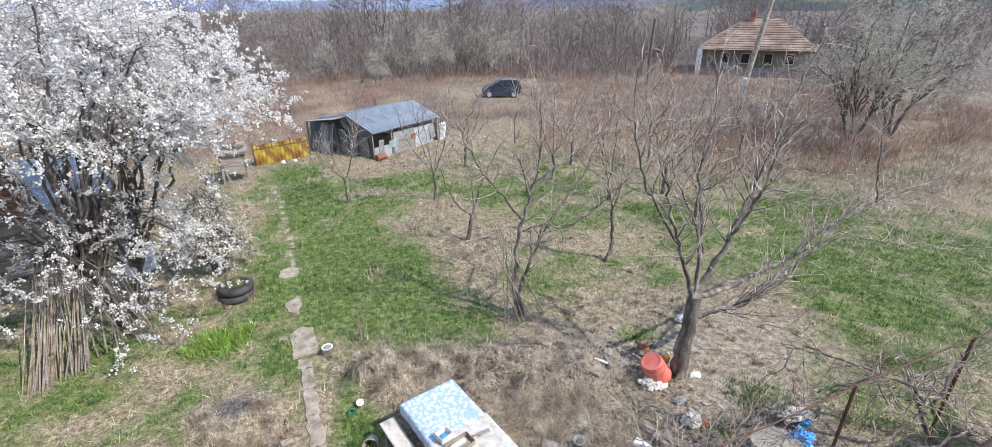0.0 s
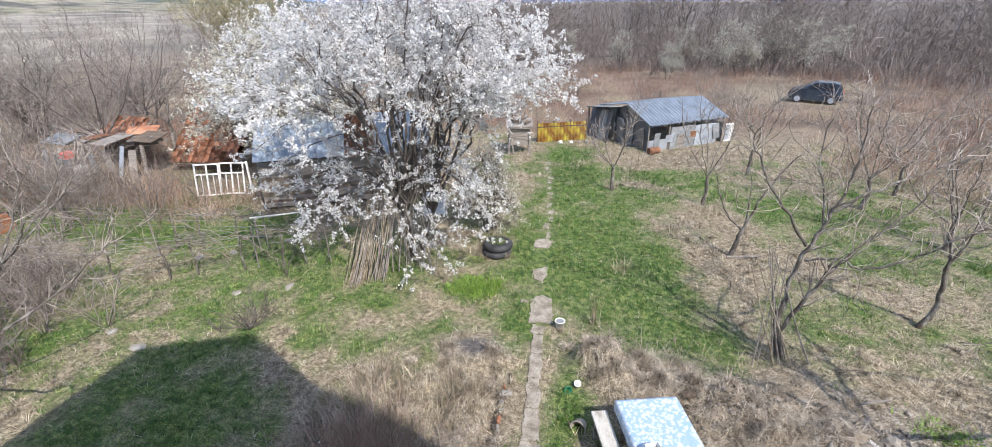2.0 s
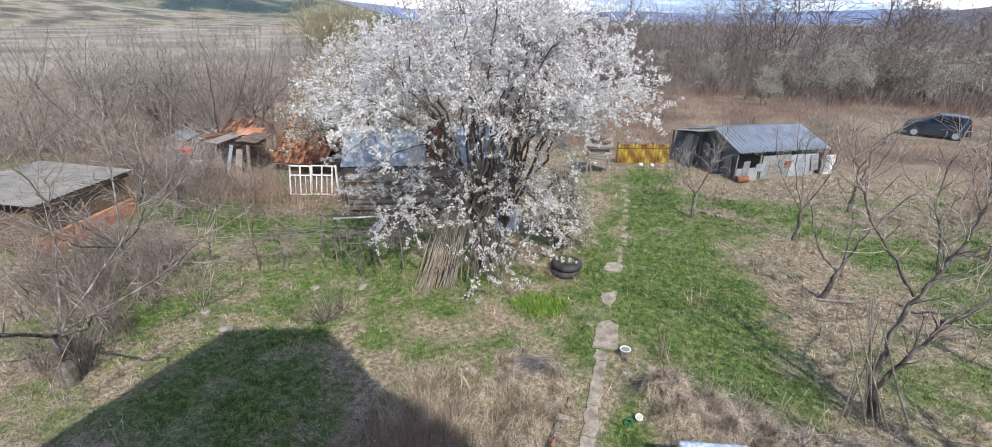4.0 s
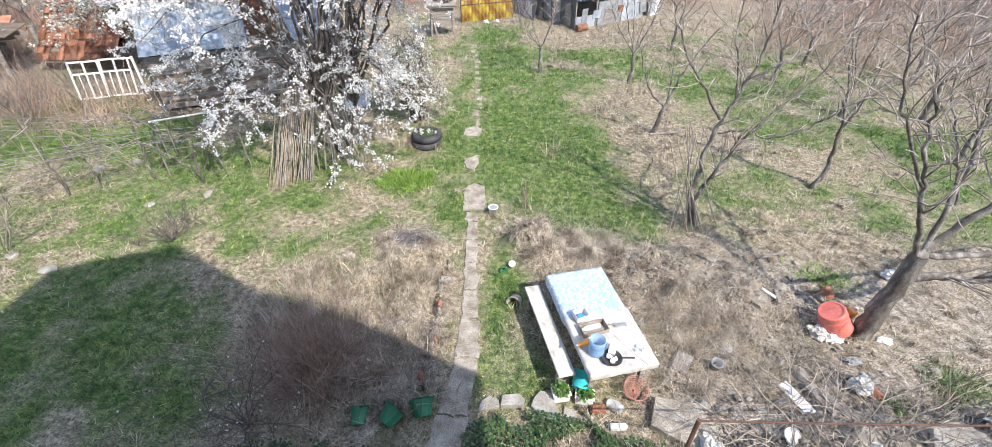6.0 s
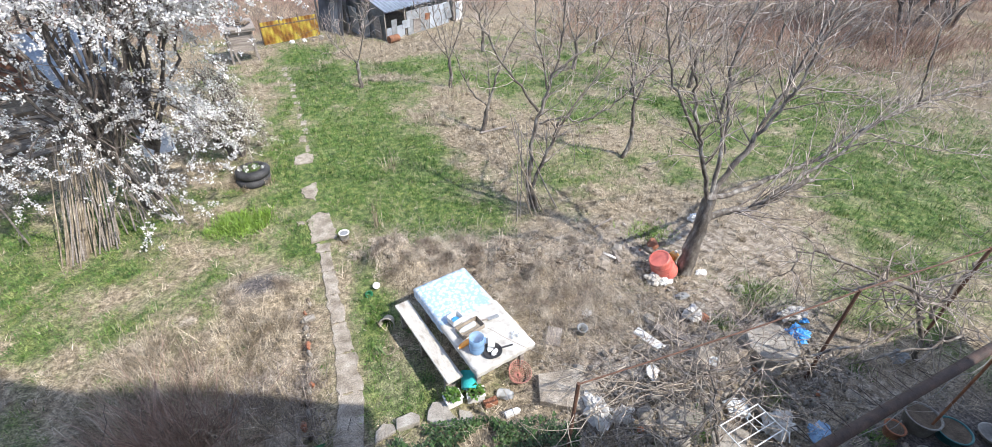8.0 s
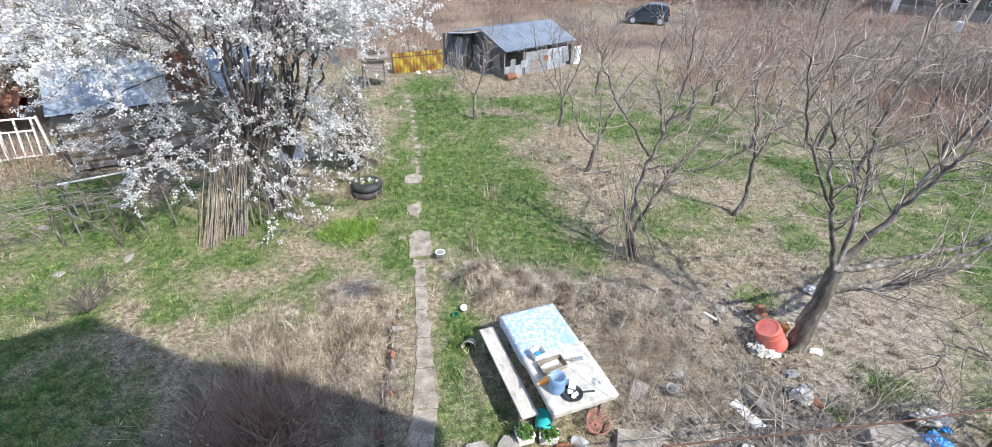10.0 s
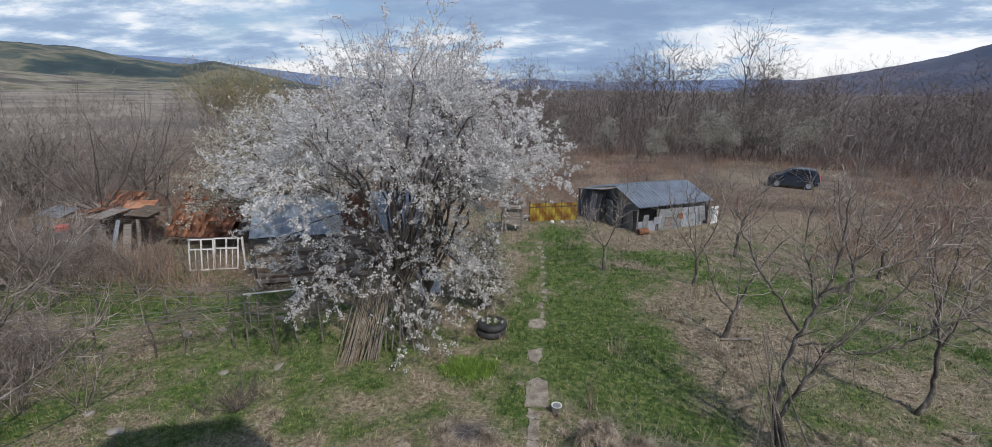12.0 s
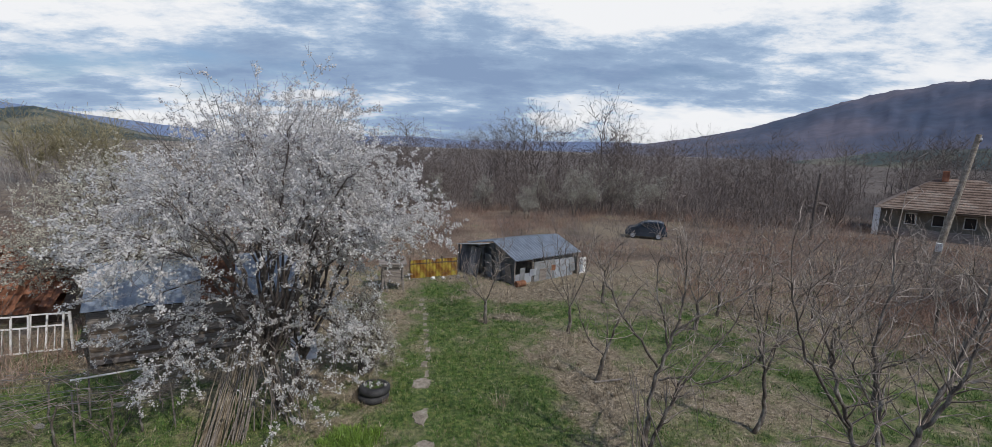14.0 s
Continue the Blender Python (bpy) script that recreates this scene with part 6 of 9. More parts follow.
def build_junk_shack():
    shack = thing("junk_shack", (-23.0, 16.4, 0), 8, "collapsing shack of boards and rusty sheets", "shack")
    rng = random.Random(6)
    for x, y in ((0, 0), (2.2, 0.1), (4.6, 0), (0, 2), (4.6, 2)):
        part("post", box(0.12, 0.12, 1.5, (x, y, 0.75), 0.015, (rng.uniform(-5, 5), rng.uniform(-5, 5), 0)), M["grey_plank"], shack)
    for k in range(16):
        m = ("grey_plank", "rust", "zinc_dull", "brown_plank", "grey_plank", "hut_tile")[k % 6]
        part("roof_piece", box(rng.uniform(0.6, 1.2), rng.uniform(0.7, 1.5), 0.035, (0.3 + 0.29 * k, rng.uniform(0.2, 1.8), 1.56 + 0.05 * (k % 4)), 0.006, (rng.uniform(-4, 14), rng.uniform(-9, 9), rng.uniform(-30, 30))), M[m], shack)
    for k in range(8):
        part("leaning_board", box(rng.uniform(0.12, 0.4), 0.03, rng.uniform(1.0, 1.7), (0.4 + 0.55 * k, -0.25 + rng.uniform(-0.1, 0.1), 0.65), 0.006, (rng.uniform(-22, -8), rng.uniform(-14, 14), 0)), M[("zinc_dull", "grey_plank", "zinc", "grey_plank")[k % 4]], shack)
    for k in range(6):
        part("wall_board", box(rng.uniform(0.8, 1.6), 0.03, 0.16, (rng.uniform(0.5, 4.2), 1.8, 0.3 + 0.2 * k), 0.006, (0, rng.uniform(-6, 6), 0)), M["grey_plank"], shack)
    for k, (x, y, w, d, h, m, lab) in enumerate([(1.5, -0.4, 0.6, 0.5, 1.0, "zinc_dull", "dented grey metal cabinet"), (2.1, -0.5, 0.5, 0.4, 0.7, "white_plastic", "dirty white plastic tub"), (0.9, -0.6, 0.8, 0.5, 0.35, "zinc", "pale metal trough"), (3.2, -0.3, 0.7, 0.4, 0.5, "brown_plank", "broken wooden crate"), (1.55, -0.35, 0.45, 0.4, 0.22, "red_plastic", "faded red basin")]):
        item = thing("scrap_item", (-23.0 + x + 0.1, 16.4 + y + 0.2, 1.0 if k == 4 else 0), rng.uniform(-20, 20), lab + " beside the shack", "scrap", "scrap by the shack")
        part("body", box(w, d, h, (0, 0, h / 2), 0.03), M[m], item)
        part("rim", box(w + 0.04, d + 0.04, 0.04, (0, 0, h + 0.022), 0.01), M[m], item)


build_junk_shack()


def build_frames():
    for k, (x, y, rz, tilt) in enumerate([(-14.4, 15.72, 18, 12), (-13.6, 16.05, 16, 16)]):
        fr = thing("window_frame", (x, y, 0), rz, "old white-painted casement frame leaning outdoors", "window frame", "old window frames")
        fr.matrix_basis = pose(x, y, 0, -tilt, 0, rz) @ Matrix.Diagonal((0.8, 1, 0.88, 1))
        for px in (-0.55, 0.0, 0.55):
            part("stile", box(0.07, 0.05, 1.42, (px, 0, 0.71), 0.008), M["white_paint"], fr)
        for pz in (0.04, 0.95, 1.39):
            part("rail", box(1.17, 0.048, 0.065, (0, 0.002, pz), 0.008), M["white_paint"], fr)
        for px in (-0.28, 0.28):
            part("glazing_bar", box(0.035, 0.04, 0.9, (px, 0, 0.5), 0.005), M["white_paint"], fr)
    post = thing("white_post", (-12.85, 16.2, 0), 10, "white-painted post beside the window frames", "post")
    part("shaft", box(0.07, 0.07, 1.35, (0, 0, 0.67), 0.01), M["white_paint"], post)
    part("arm", box(0.7, 0.05, 0.05, (-0.35, 0, 1.28), 0.008), M["white_paint"], post)


build_frames()


def stick_mesh(name, length, r, seed, material):
    rng = random.Random(seed)
    pts = [(rng.gauss(0, 0.012), rng.gauss(0, 0.012), length * k / 5) for k in range(6)]
    bm = pipe_bm(pts, [r * (1 - 0.1 * k) for k in range(6)], 6)
    me = bpy.data.meshes.new(name)
    bm.to_mesh(me)
    bm.free()
    me.materials.append(material)
    return me


def build_pole_stack():
    stack = thing("pole_stack", (0, 0, 0), 0, "bundle of thin bean poles leaning against the plum tree", "poles")
    rng = random.Random(9)
    mes = [stick_mesh("pole", 2.1 + 0.12 * k, 0.016 + 0.002 * (k % 3), k, M["grey_plank" if k % 2 else "straw"]) for k in range(6)]
    for k in range(58):
        s = rng.random()
        foot = Vector((-5.95 + 0.75 * s + rng.gauss(0, 0.1), 10.6 + 0.5 * s + rng.gauss(0, 0.16), 0))
        head = Vector((-5.6 + 0.6 * s + rng.gauss(0, 0.14), 11.9 + rng.gauss(0, 0.15), 2.25))
        put_mesh("pole", mes[rng.randrange(6)], stack, Matrix.Translation(foot) @ (head - foot).to_track_quat("Z", "Y").to_matrix().to_4x4())
    for k in range(14):
        foot = Vector((-5.0 + rng.uniform(-0.5, 1.3), 11.5 + rng.uniform(-0.2, 0.5), 0))
        head = Vector((-4.95 + rng.gauss(0, 0.35), 12.5 + rng.gauss(0, 0.2), 2.3))
        put_mesh("pole", mes[rng.randrange(6)], stack, Matrix.Translation(foot) @ (head - foot).to_track_quat("Z", "Y").to_matrix().to_4x4())
    props = thing("pruning_poles", (0, 0, 0), 0, "few straight prunings leaning in a fruit tree's fork", "poles")
    for k in range(9):
        foot = Vector((4.25 + rng.gauss(0, 0.16), 9.25 + rng.gauss(0, 0.1), 0))
        head = Vector((3.75 + rng.gauss(0, 0.22), 9.5 + rng.gauss(0, 0.15), 2.1))
        put_mesh("pole", mes[rng.randrange(6)], props, Matrix.Translation(foot) @ (head - foot).to_track_quat("Z", "Y").to_matrix().to_4x4())


build_pole_stack()


def build_trellis():
    rng = random.Random(14)
    rows = [[(-17.6, 8.7), (-12.3, 9.2), (-8.85, 10.9), (-7.0, 11.6)], [(-17.4, 11.0), (-12.7, 11.4), (-9.3, 12.0)]]
    for row in rows:
        tr = thing("vine_trellis", (0, 0, 0), 0, "old vine trellis of rusty posts and slack wires", "trellis", "vine trellises")
        for x, y in row:
            part("post", pipe_bm([(x, y, -0.05), (x + rng.gauss(0, 0.06), y + rng.gauss(0, 0.06), 1.25)], 0.02, 6), M["grey_plank"], tr)
        for z, dy in ((1.2, 0), (1.18, 0.35), (1.16, -0.35), (0.8, 0)):
            pts = []
            for (xa, ya), (xb, yb) in zip(row, row[1:]):
                for s in range(5):
                    pts.append((xa + (xb - xa) * s / 5, ya + (yb - ya) * s / 5 + dy, z - 0.05 * math.sin(math.pi * s / 5)))
            pts.append((row[-1][0], row[-1][1] + dy, z))
            part("wire", pipe_bm(pts, 0.006, 5), M["wire"], tr)
    cfg = dict(step=(0.16, 0.12), wander=0.2, lift=-0.02, thin=0.006, levels=1, bare=0.15, kids=(1, 1), chance=0.4, ratio=(0.3, 0.6))
    for row in rows:
        for (xa, ya), (xb, yb) in zip(row, row[1:]):
            run = math.hypot(xb - xa, yb - ya)
            way = Vector(((xb - xa) / run, (yb - ya) / run, 0))
            for k in range(int(run / 0.95)):
                q = Vector((xa, ya, 0)) + way * (0.5 + 0.95 * k + rng.uniform(-0.2, 0.2))
                vine = thing("trellis_vine", (0, 0, 0), 0, "bare brown grape vine trained along slack wires", "vine", "vines on the trellises")
                head = q + Vector((rng.gauss(0, 0.1), rng.gauss(0, 0.1), 1.05))
                stem, canes = [], []
                limb(rng, stem, [q - Vector((0, 0, 0.1)), q.lerp(head, 0.5) + Vector((rng.gauss(0, 0.06), rng.gauss(0, 0.06), 0)), head], 0.03, 0.02, 0.015)
                for _ in range(9):
                    side = way * rng.choice((-1, 1)) + Vector((rng.gauss(0, 0.3), rng.gauss(0, 0.3), rng.gauss(0.1, 0.2)))
                    shoot(rng, canes, head + Vector((0, 0, rng.gauss(0, 0.06))), side, rng.uniform(0.7, 1.7), 0.011, 0, cfg, [])
                v, f = bark_mesh(stem, 7)
                place("stem", mesh_np("stem", v, f, M["bark"], smooth=True), vine)
                v, f = tubes(canes, 3)
                place("cane_tangle", mesh_np("cane_tangle", v, f, M["brown_twig"]), vine, label="long brown canes")
    rail = thing("pale_pole", (0, 0, 0), 0, "pale bare pole laid along the trellis", "pole")
    part("shaft", pipe_bm([(-9.5, 11.75, 1.14), (-8.7, 12.2, 1.13), (-7.9, 12.75, 1.10)], 0.025, 8), M["white_paint"], rail)
    part("support", pipe_bm([(-9.4, 11.8, 0), (-9.4, 11.8, 1.12)], 0.02, 6), M["grey_plank"], rail)
    part("support", pipe_bm([(-8.0, 12.68, 0), (-8.0, 12.68, 1.09)], 0.02, 6), M["grey_plank"], rail)


build_trellis()


# ---- things far off ----
def build_car():
    car = thing("car", (15.5, 40.1, 0), 158, "small dark blue hatchback parked on the grass", "car")
    # local x runs to the front
    prof = [(-1.62, 0.36), (-1.66, 0.72), (-1.58, 0.95), (-1.35, 1.38), (-0.9, 1.46), (0.0, 1.45), (0.42, 1.30), (0.85, 0.98), (1.45, 0.86), (1.66, 0.66), (1.66, 0.34), (1.2, 0.25), (-1.2, 0.25)]
    bm = bmesh.new()
    sides = []
    for y, k in ((-0.76, 0.0), (-0.70, 1.0), (0.70, 1.0), (0.76, 0.0)):
        ring = []
        for x, z in prof:
            inset = 0.12 * max(0, (z - 0.9) / 0.55)
            yy = y + (inset if y < 0 else -inset)
            ring.append(bm.verts.new((x, yy, z + (0.02 if k else 0))))
        sides.append(ring)
    for a, b in zip(sides, sides[1:]):
        for i in range(len(prof)):
            bm.faces.new((a[i], a[(i + 1) % len(prof)], b[(i + 1) % len(prof)], b[i]))
    bm.faces.new(sides[0][::-1])
    bm.faces.new(sides[-1])
    part("body", bm, M["car_paint"], car, smooth=False)
    for sgn in (-1, 1):
        for x0, x1, xa, xb in ((-1.15, -0.35, -1.12, -0.38), (-0.28, 0.6, -0.28, 0.2)):
            bm = bmesh.new()
            f = [bm.verts.new(c) for c in ((x0, sgn * 0.775, 0.98), (x1, sgn * 0.775, 0.98), (xb, sgn * 0.685, 1.36), (xa, sgn * 0.685, 1.36))]
            bm.faces.new(f)
            bmesh.ops.solidify(bm, geom=bm.faces[:], thickness=0.012)
            part("side_window", bm, M["glass_dark"], car)
        for x in (-1.02, 1.05):
            wheel = part("wheel", lathe([(0.0, -0.09), (0.28, -0.09), (0.3, -0.04), (0.3, 0.04), (0.28, 0.09), (0, 0.09)], 20, (x, sgn * 0.70, 0.3), (90, 0, 0)), M["rubber"], car)
            part("rim", lathe([(0, 0.0), (0.18, 0.0), (0.19, 0.015), (0, 0.02)], 16, (x, sgn * 0.795, 0.3), (90 * -sgn, 0, 0)), M["zinc"], wheel)
        part("tail_light", box(0.05, 0.18, 0.28, (-1.64, sgn * 0.6, 0.82), 0.02), M["red_plastic"], car, "red tail light")
        part("mirror", box(0.1, 0.14, 0.1, (0.5, sgn * 0.84, 1.0), 0.03), M["car_paint"], car)
    bm = bmesh.new()
    bm.faces.new([bm.verts.new(c) for c in ((-1.60, -0.6, 0.97), (-1.60, 0.6, 0.97), (-1.39, 0.52, 1.36), (-1.39, -0.52, 1.36))])
    bmesh.ops.solidify(bm, geom=bm.faces[:], thickness=0.012)
    part("rear_window", bm, M["glass_dark"], car)
    part("number_plate", box(0.02, 0.46, 0.1, (-1.675, 0, 0.62), 0.004), M["white_plastic"], car, "white plate with plain bars")
    part("bumper", box(0.14, 1.5, 0.2, (-1.64, 0, 0.42), 0.05), M["rubber"], car)


build_car()


def build_utility_pole():
    pole = thing("utility_pole", (30.2, 29.0, 0), 45, "leaning pale concrete utility pole with a white box", "pole")
    foot, head = Vector((0, 0, -0.2)), Vector((0.4, -1.2, 8.9))
    part("shaft", pipe_bm([foot.lerp(head, k / 4) for k in range(5)], [0.22, 0.2, 0.18, 0.16, 0.14], 10), M["concrete"], pole)
    part("meter_box", box(0.5, 0.34, 0.55, (-0.2, -0.24, 1.8), 0.03), M["white_plastic"], pole, "white metal box")
    part("crossarm", box(1.1, 0.09, 0.09, (0.38, -1.3, 8.5), 0.015), M["grey_plank"], pole)
    for x in (-0.05, 0.38, 0.8):
        part("insulator", lathe([(0, 0), (0.04, 0), (0.06, 0.05), (0.03, 0.14), (0, 0.15)], 10, (x, -1.3, 8.55)), M["white_plastic"], pole)
    old = thing("wooden_pole", (30.6, 40.8, 0), 0, "dark weathered wooden pole standing in scrub", "pole")
    part("shaft", pipe_bm([(0, 0, -0.2), (0.1, 0, 2.8), (0.22, 0, 5.8)], [0.16, 0.14, 0.11], 10), M["dark_bark"], old)
    part("cap", pipe_bm([(0.22, 0, 5.8), (0.225, 0, 5.9)], [0.12, 0.05], 10), M["dark_bark"], old)


build_utility_pole()


def build_tiled_house():
    c = Vector((47.2, 44.2, 0))
    house = thing("farmhouse", c, -44, "old single-storey farmhouse with a weathered tile roof", "house")
    W, D, wall_h, peak = 11.6, 9.4, 2.7, 5.6
    bm = bmesh.new()
    lo = [bm.verts.new(v) for v in ((-W / 2, -D / 2, wall_h), (W / 2, -D / 2, wall_h), (W / 2, D / 2, wall_h), (-W / 2, D / 2, wall_h))]
    r0, r1 = bm.verts.new((-1.6, 0, peak)), bm.verts.new((1.8, 0, peak))
    bm.faces.new((lo[0], lo[1], r1, r0))
    bm.faces.new((lo[1], lo[2], r1))
    bm.faces.new((lo[2], lo[3], r0, r1))
    bm.faces.new((lo[3], lo[0], r0))
    bm.faces.new(lo[::-1])
    roof = part("roof", bm, M["tile_far"], house, "brown and orange weathered tiles")
    # courses of tiles as low steps across the front slope
    for k in range(13):
        s = (k + 0.5) / 13.5
        half = W / 2 + (1.7 - W / 2) * s
        part("tile_course", box(2 * half - 0.1, 0.12, 0.07, (0.1 * s, -D / 2 * (1 - s), wall_h + (peak - wall_h) * s + 0.03), 0.02, (37, 0, 0)), M["tile_far"], roof)
    part("wall", box(W - 1.0, D - 2.4, wall_h, (0, 0.7, wall_h / 2), 0.02), M["shaded_plaster"], house)
    for x in (-3.0, -1.0, 1.2, 3.2):
        win = part("window", box(0.9, 0.1, 1.1, (x, -D / 2 + 1.88, 1.7), 0.02), M["white_paint"], house)
        part("pane", box(0.74, 0.04, 0.94, (x, -D / 2 + 1.82, 1.7), 0.005), M["glass_dark"], win)
    part("pillar", box(0.5, 0.5, wall_h, (-W / 2 + 0.25, -D / 2 + 0.3, wall_h / 2), 0.03), M["white_paint"], house, "whitewashed corner pillar")
    part("porch_beam", box(W, 0.16, 0.2, (0, -D / 2 + 0.2, wall_h - 0.12), 0.02), M["brown_plank"], house)
    part("porch_rail", box(W - 0.6, 0.06, 0.9, (0, -D / 2 + 0.2, 0.45), 0.02), M["grey_plank"], house, "grey porch boarding")
    part("chimney", box(0.5, 0.5, 1.0, (-0.9, -0.3, peak + 0.25), 0.03), M["clay"], house)


# Ochre wall kept dark: the porch's shadow is put into the colour.
M["shaded_plaster"] = mat("shaded_ochre_plaster", [(0.3, (0.20, 0.17, 0.13)), (0.7, (0.34, 0.30, 0.24))], 1.5, 6, 30, 0.2, 0.95, 0.2)
M["tile_far"] = mat("weathered_far_tiles", [(0.3, (0.15, 0.105, 0.08)), (0.5, (0.24, 0.17, 0.13)), (0.64, (0.33, 0.27, 0.22)), (0.75, (0.42, 0.20, 0.12))], 0.9, 7, 8, 0.3, 0.9, 0.4)
build_tiled_house()
arch = thing("fallen_tree", (34.0, 46.5, 0), 0, "dark broken tree bent over to the ground", "tree")
part("bole", pipe_bm([(-0.2, 0, -0.1), (0.0, 0.1, 1.2), (0.5, 0.1, 2.3), (1.3, 0, 2.7), (2.2, -0.1, 2.5), (2.7, -0.1, 1.4)], [0.3, 0.28, 0.26, 0.2, 0.15, 0.06], 8), M["dark_bark"], arch)


# ---- table, bench and what lies on them ----
def floral_material():
    m = bpy.data.materials.new("blue_floral_oilcloth")
    m.use_nodes = True
    n, l = m.node_tree.nodes, m.node_tree.links
    b = n["Principled BSDF"]
    tc = n.new("ShaderNodeTexCoord")
    warp = n.new("ShaderNodeTexNoise")
    warp.inputs["Scale"].default_value, warp.inputs["Detail"].default_value = 22.0, 3
    vor = n.new("ShaderNodeTexVoronoi")
    vor.inputs["Scale"].default_value = 15.0
    nz = n.new("ShaderNodeTexNoise")
    nz.inputs["Scale"].default_value, nz.inputs["Detail"].default_value = 9.0, 5
    bend = n.new("ShaderNodeVectorMath")
    bend.operation = "MULTIPLY_ADD"
    l.new(warp.outputs["Color"], bend.inputs[0])
    bend.inputs[1].default_value = (0.09, 0.09, 0.09)
    l.new(tc.outputs["Object"], warp.inputs["Vector"])
    l.new(tc.outputs["Object"], bend.inputs[2])
    l.new(tc.outputs["Object"], nz.inputs["Vector"])
    l.new(bend.outputs[0], vor.inputs["Vector"])
    add = n.new("ShaderNodeMath")
    add.operation = "MULTIPLY_ADD"
    l.new(nz.outputs["Fac"], add.inputs[0])
    add.inputs[1].default_value = 0.55
    l.new(vor.outputs["Distance"], add.inputs[2])
    r = n.new("ShaderNodeValToRGB")
    els = r.color_ramp.elements
    els.new(0.5)
    els.new(0.5)
    # white flowers with a faint heart on a sky-blue field
    for e, (pos, col) in zip(els, [(0.24, (0.40, 0.50, 0.62)), (0.38, (0.60, 0.64, 0.68)), (0.66, (0.56, 0.61, 0.67)), (0.86, (0.31, 0.44, 0.60))]):
        e.position, e.color = pos, (*col, 1)
    l.new(add.outputs[0], r.inputs[0])
    l.new(r.outputs[0], b.inputs["Base Color"])
    b.inputs["Roughness"].default_value = 0.4
    bp = n.new("ShaderNodeBump")
    bp.inputs["Strength"].default_value, bp.inputs["Distance"].default_value = 0.3, 0.01
    l.new(nz.outputs["Fac"], bp.inputs["Height"])
    l.new(bp.outputs[0], b.inputs["Normal"])
    return m


M["floral"] = floral_material()
M["bench_paint"] = mat("worn_cream_paint", [(0.3, (0.30, 0.26, 0.21)), (0.42, (0.50, 0.47, 0.42)), (0.7, (0.60, 0.57, 0.52))], 9, 8, 50, 0.15, 0.7, 0.3, stretch=(1, 0.3, 1))
# Pale and teal plastic with the pots' deep shade put into the colour.
M["dirty_shaded_plastic"] = mat("dirty_shaded_pale_plastic", [(0.3, (0.17, 0.16, 0.145)), (0.7, (0.32, 0.31, 0.29))], 6, 6, 40, 0.2, 0.7, 0.1)
M["shaded_teal"] = mat("shaded_teal_plastic", [(0.3, (0.02, 0.10, 0.11)), (0.7, (0.04, 0.17, 0.18))], 5, 5, 40, 0.2, 0.6, 0.1)
M["crumb"] = mat("grey_crumbs", [(0.3, (0.15, 0.125, 0.10)), (0.5, (0.27, 0.24, 0.205)), (0.7, (0.42, 0.39, 0.35))], 14, 4, 60, 0.3, 0.95, 0.3, spread=0.4)
M["rail_rust"] = mat("dark_red_rust", [(0.3, (0.07, 0.038, 0.028)), (0.6, (0.14, 0.072, 0.048)), (0.8, (0.23, 0.13, 0.085))], 6, 6, 60, 0.3, 0.8, 0.4)
M["pale_shoot"] = mat("pale_dry_shoots", [(0.35, (0.26, 0.215, 0.17)), (0.65, (0.46, 0.40, 0.33))], 3, 3, 30, 0.2, 0.8, 0.0, spread=0.3)
M["dry_soil"] = mat("dry_soil", [(0.3, (0.15, 0.12, 0.09)), (0.7, (0.34, 0.29, 0.23))], 9, 8, 60, 0.35, 0.95, 0.6)
TABLE = pose(1.66, 5.90, 0, 0, 0, 15.5)


def build_table():
    table = thing("garden_table", (1.66, 5.90, 0), 15.5, "long rough wooden garden table under oilcloth", "table")
    W, L, H = 1.02, 2.12, 0.75
    for k in range(5):
        part("top_board", box(W / 5 - 0.006, L, 0.035, (-W / 2 + W / 5 * (k + 0.5), 0, H - 0.03), 0.006), M["grey_plank"], table)
    for x in (-0.42, 0.42):
        for y in (-0.9, 0.9):
            part("leg", box(0.08, 0.08, H - 0.05, (x, y, (H - 0.05) / 2), 0.01), M["grey_plank"], table)
        part("apron", box(0.03, L - 0.2, 0.1, (x, 0, H - 0.1), 0.006), M["grey_plank"], table)
    for y in (-0.9, 0.9):
        part("apron", box(0.82, 0.03, 0.1, (0, y, H - 0.1), 0.006), M["grey_plank"], table)
    return table


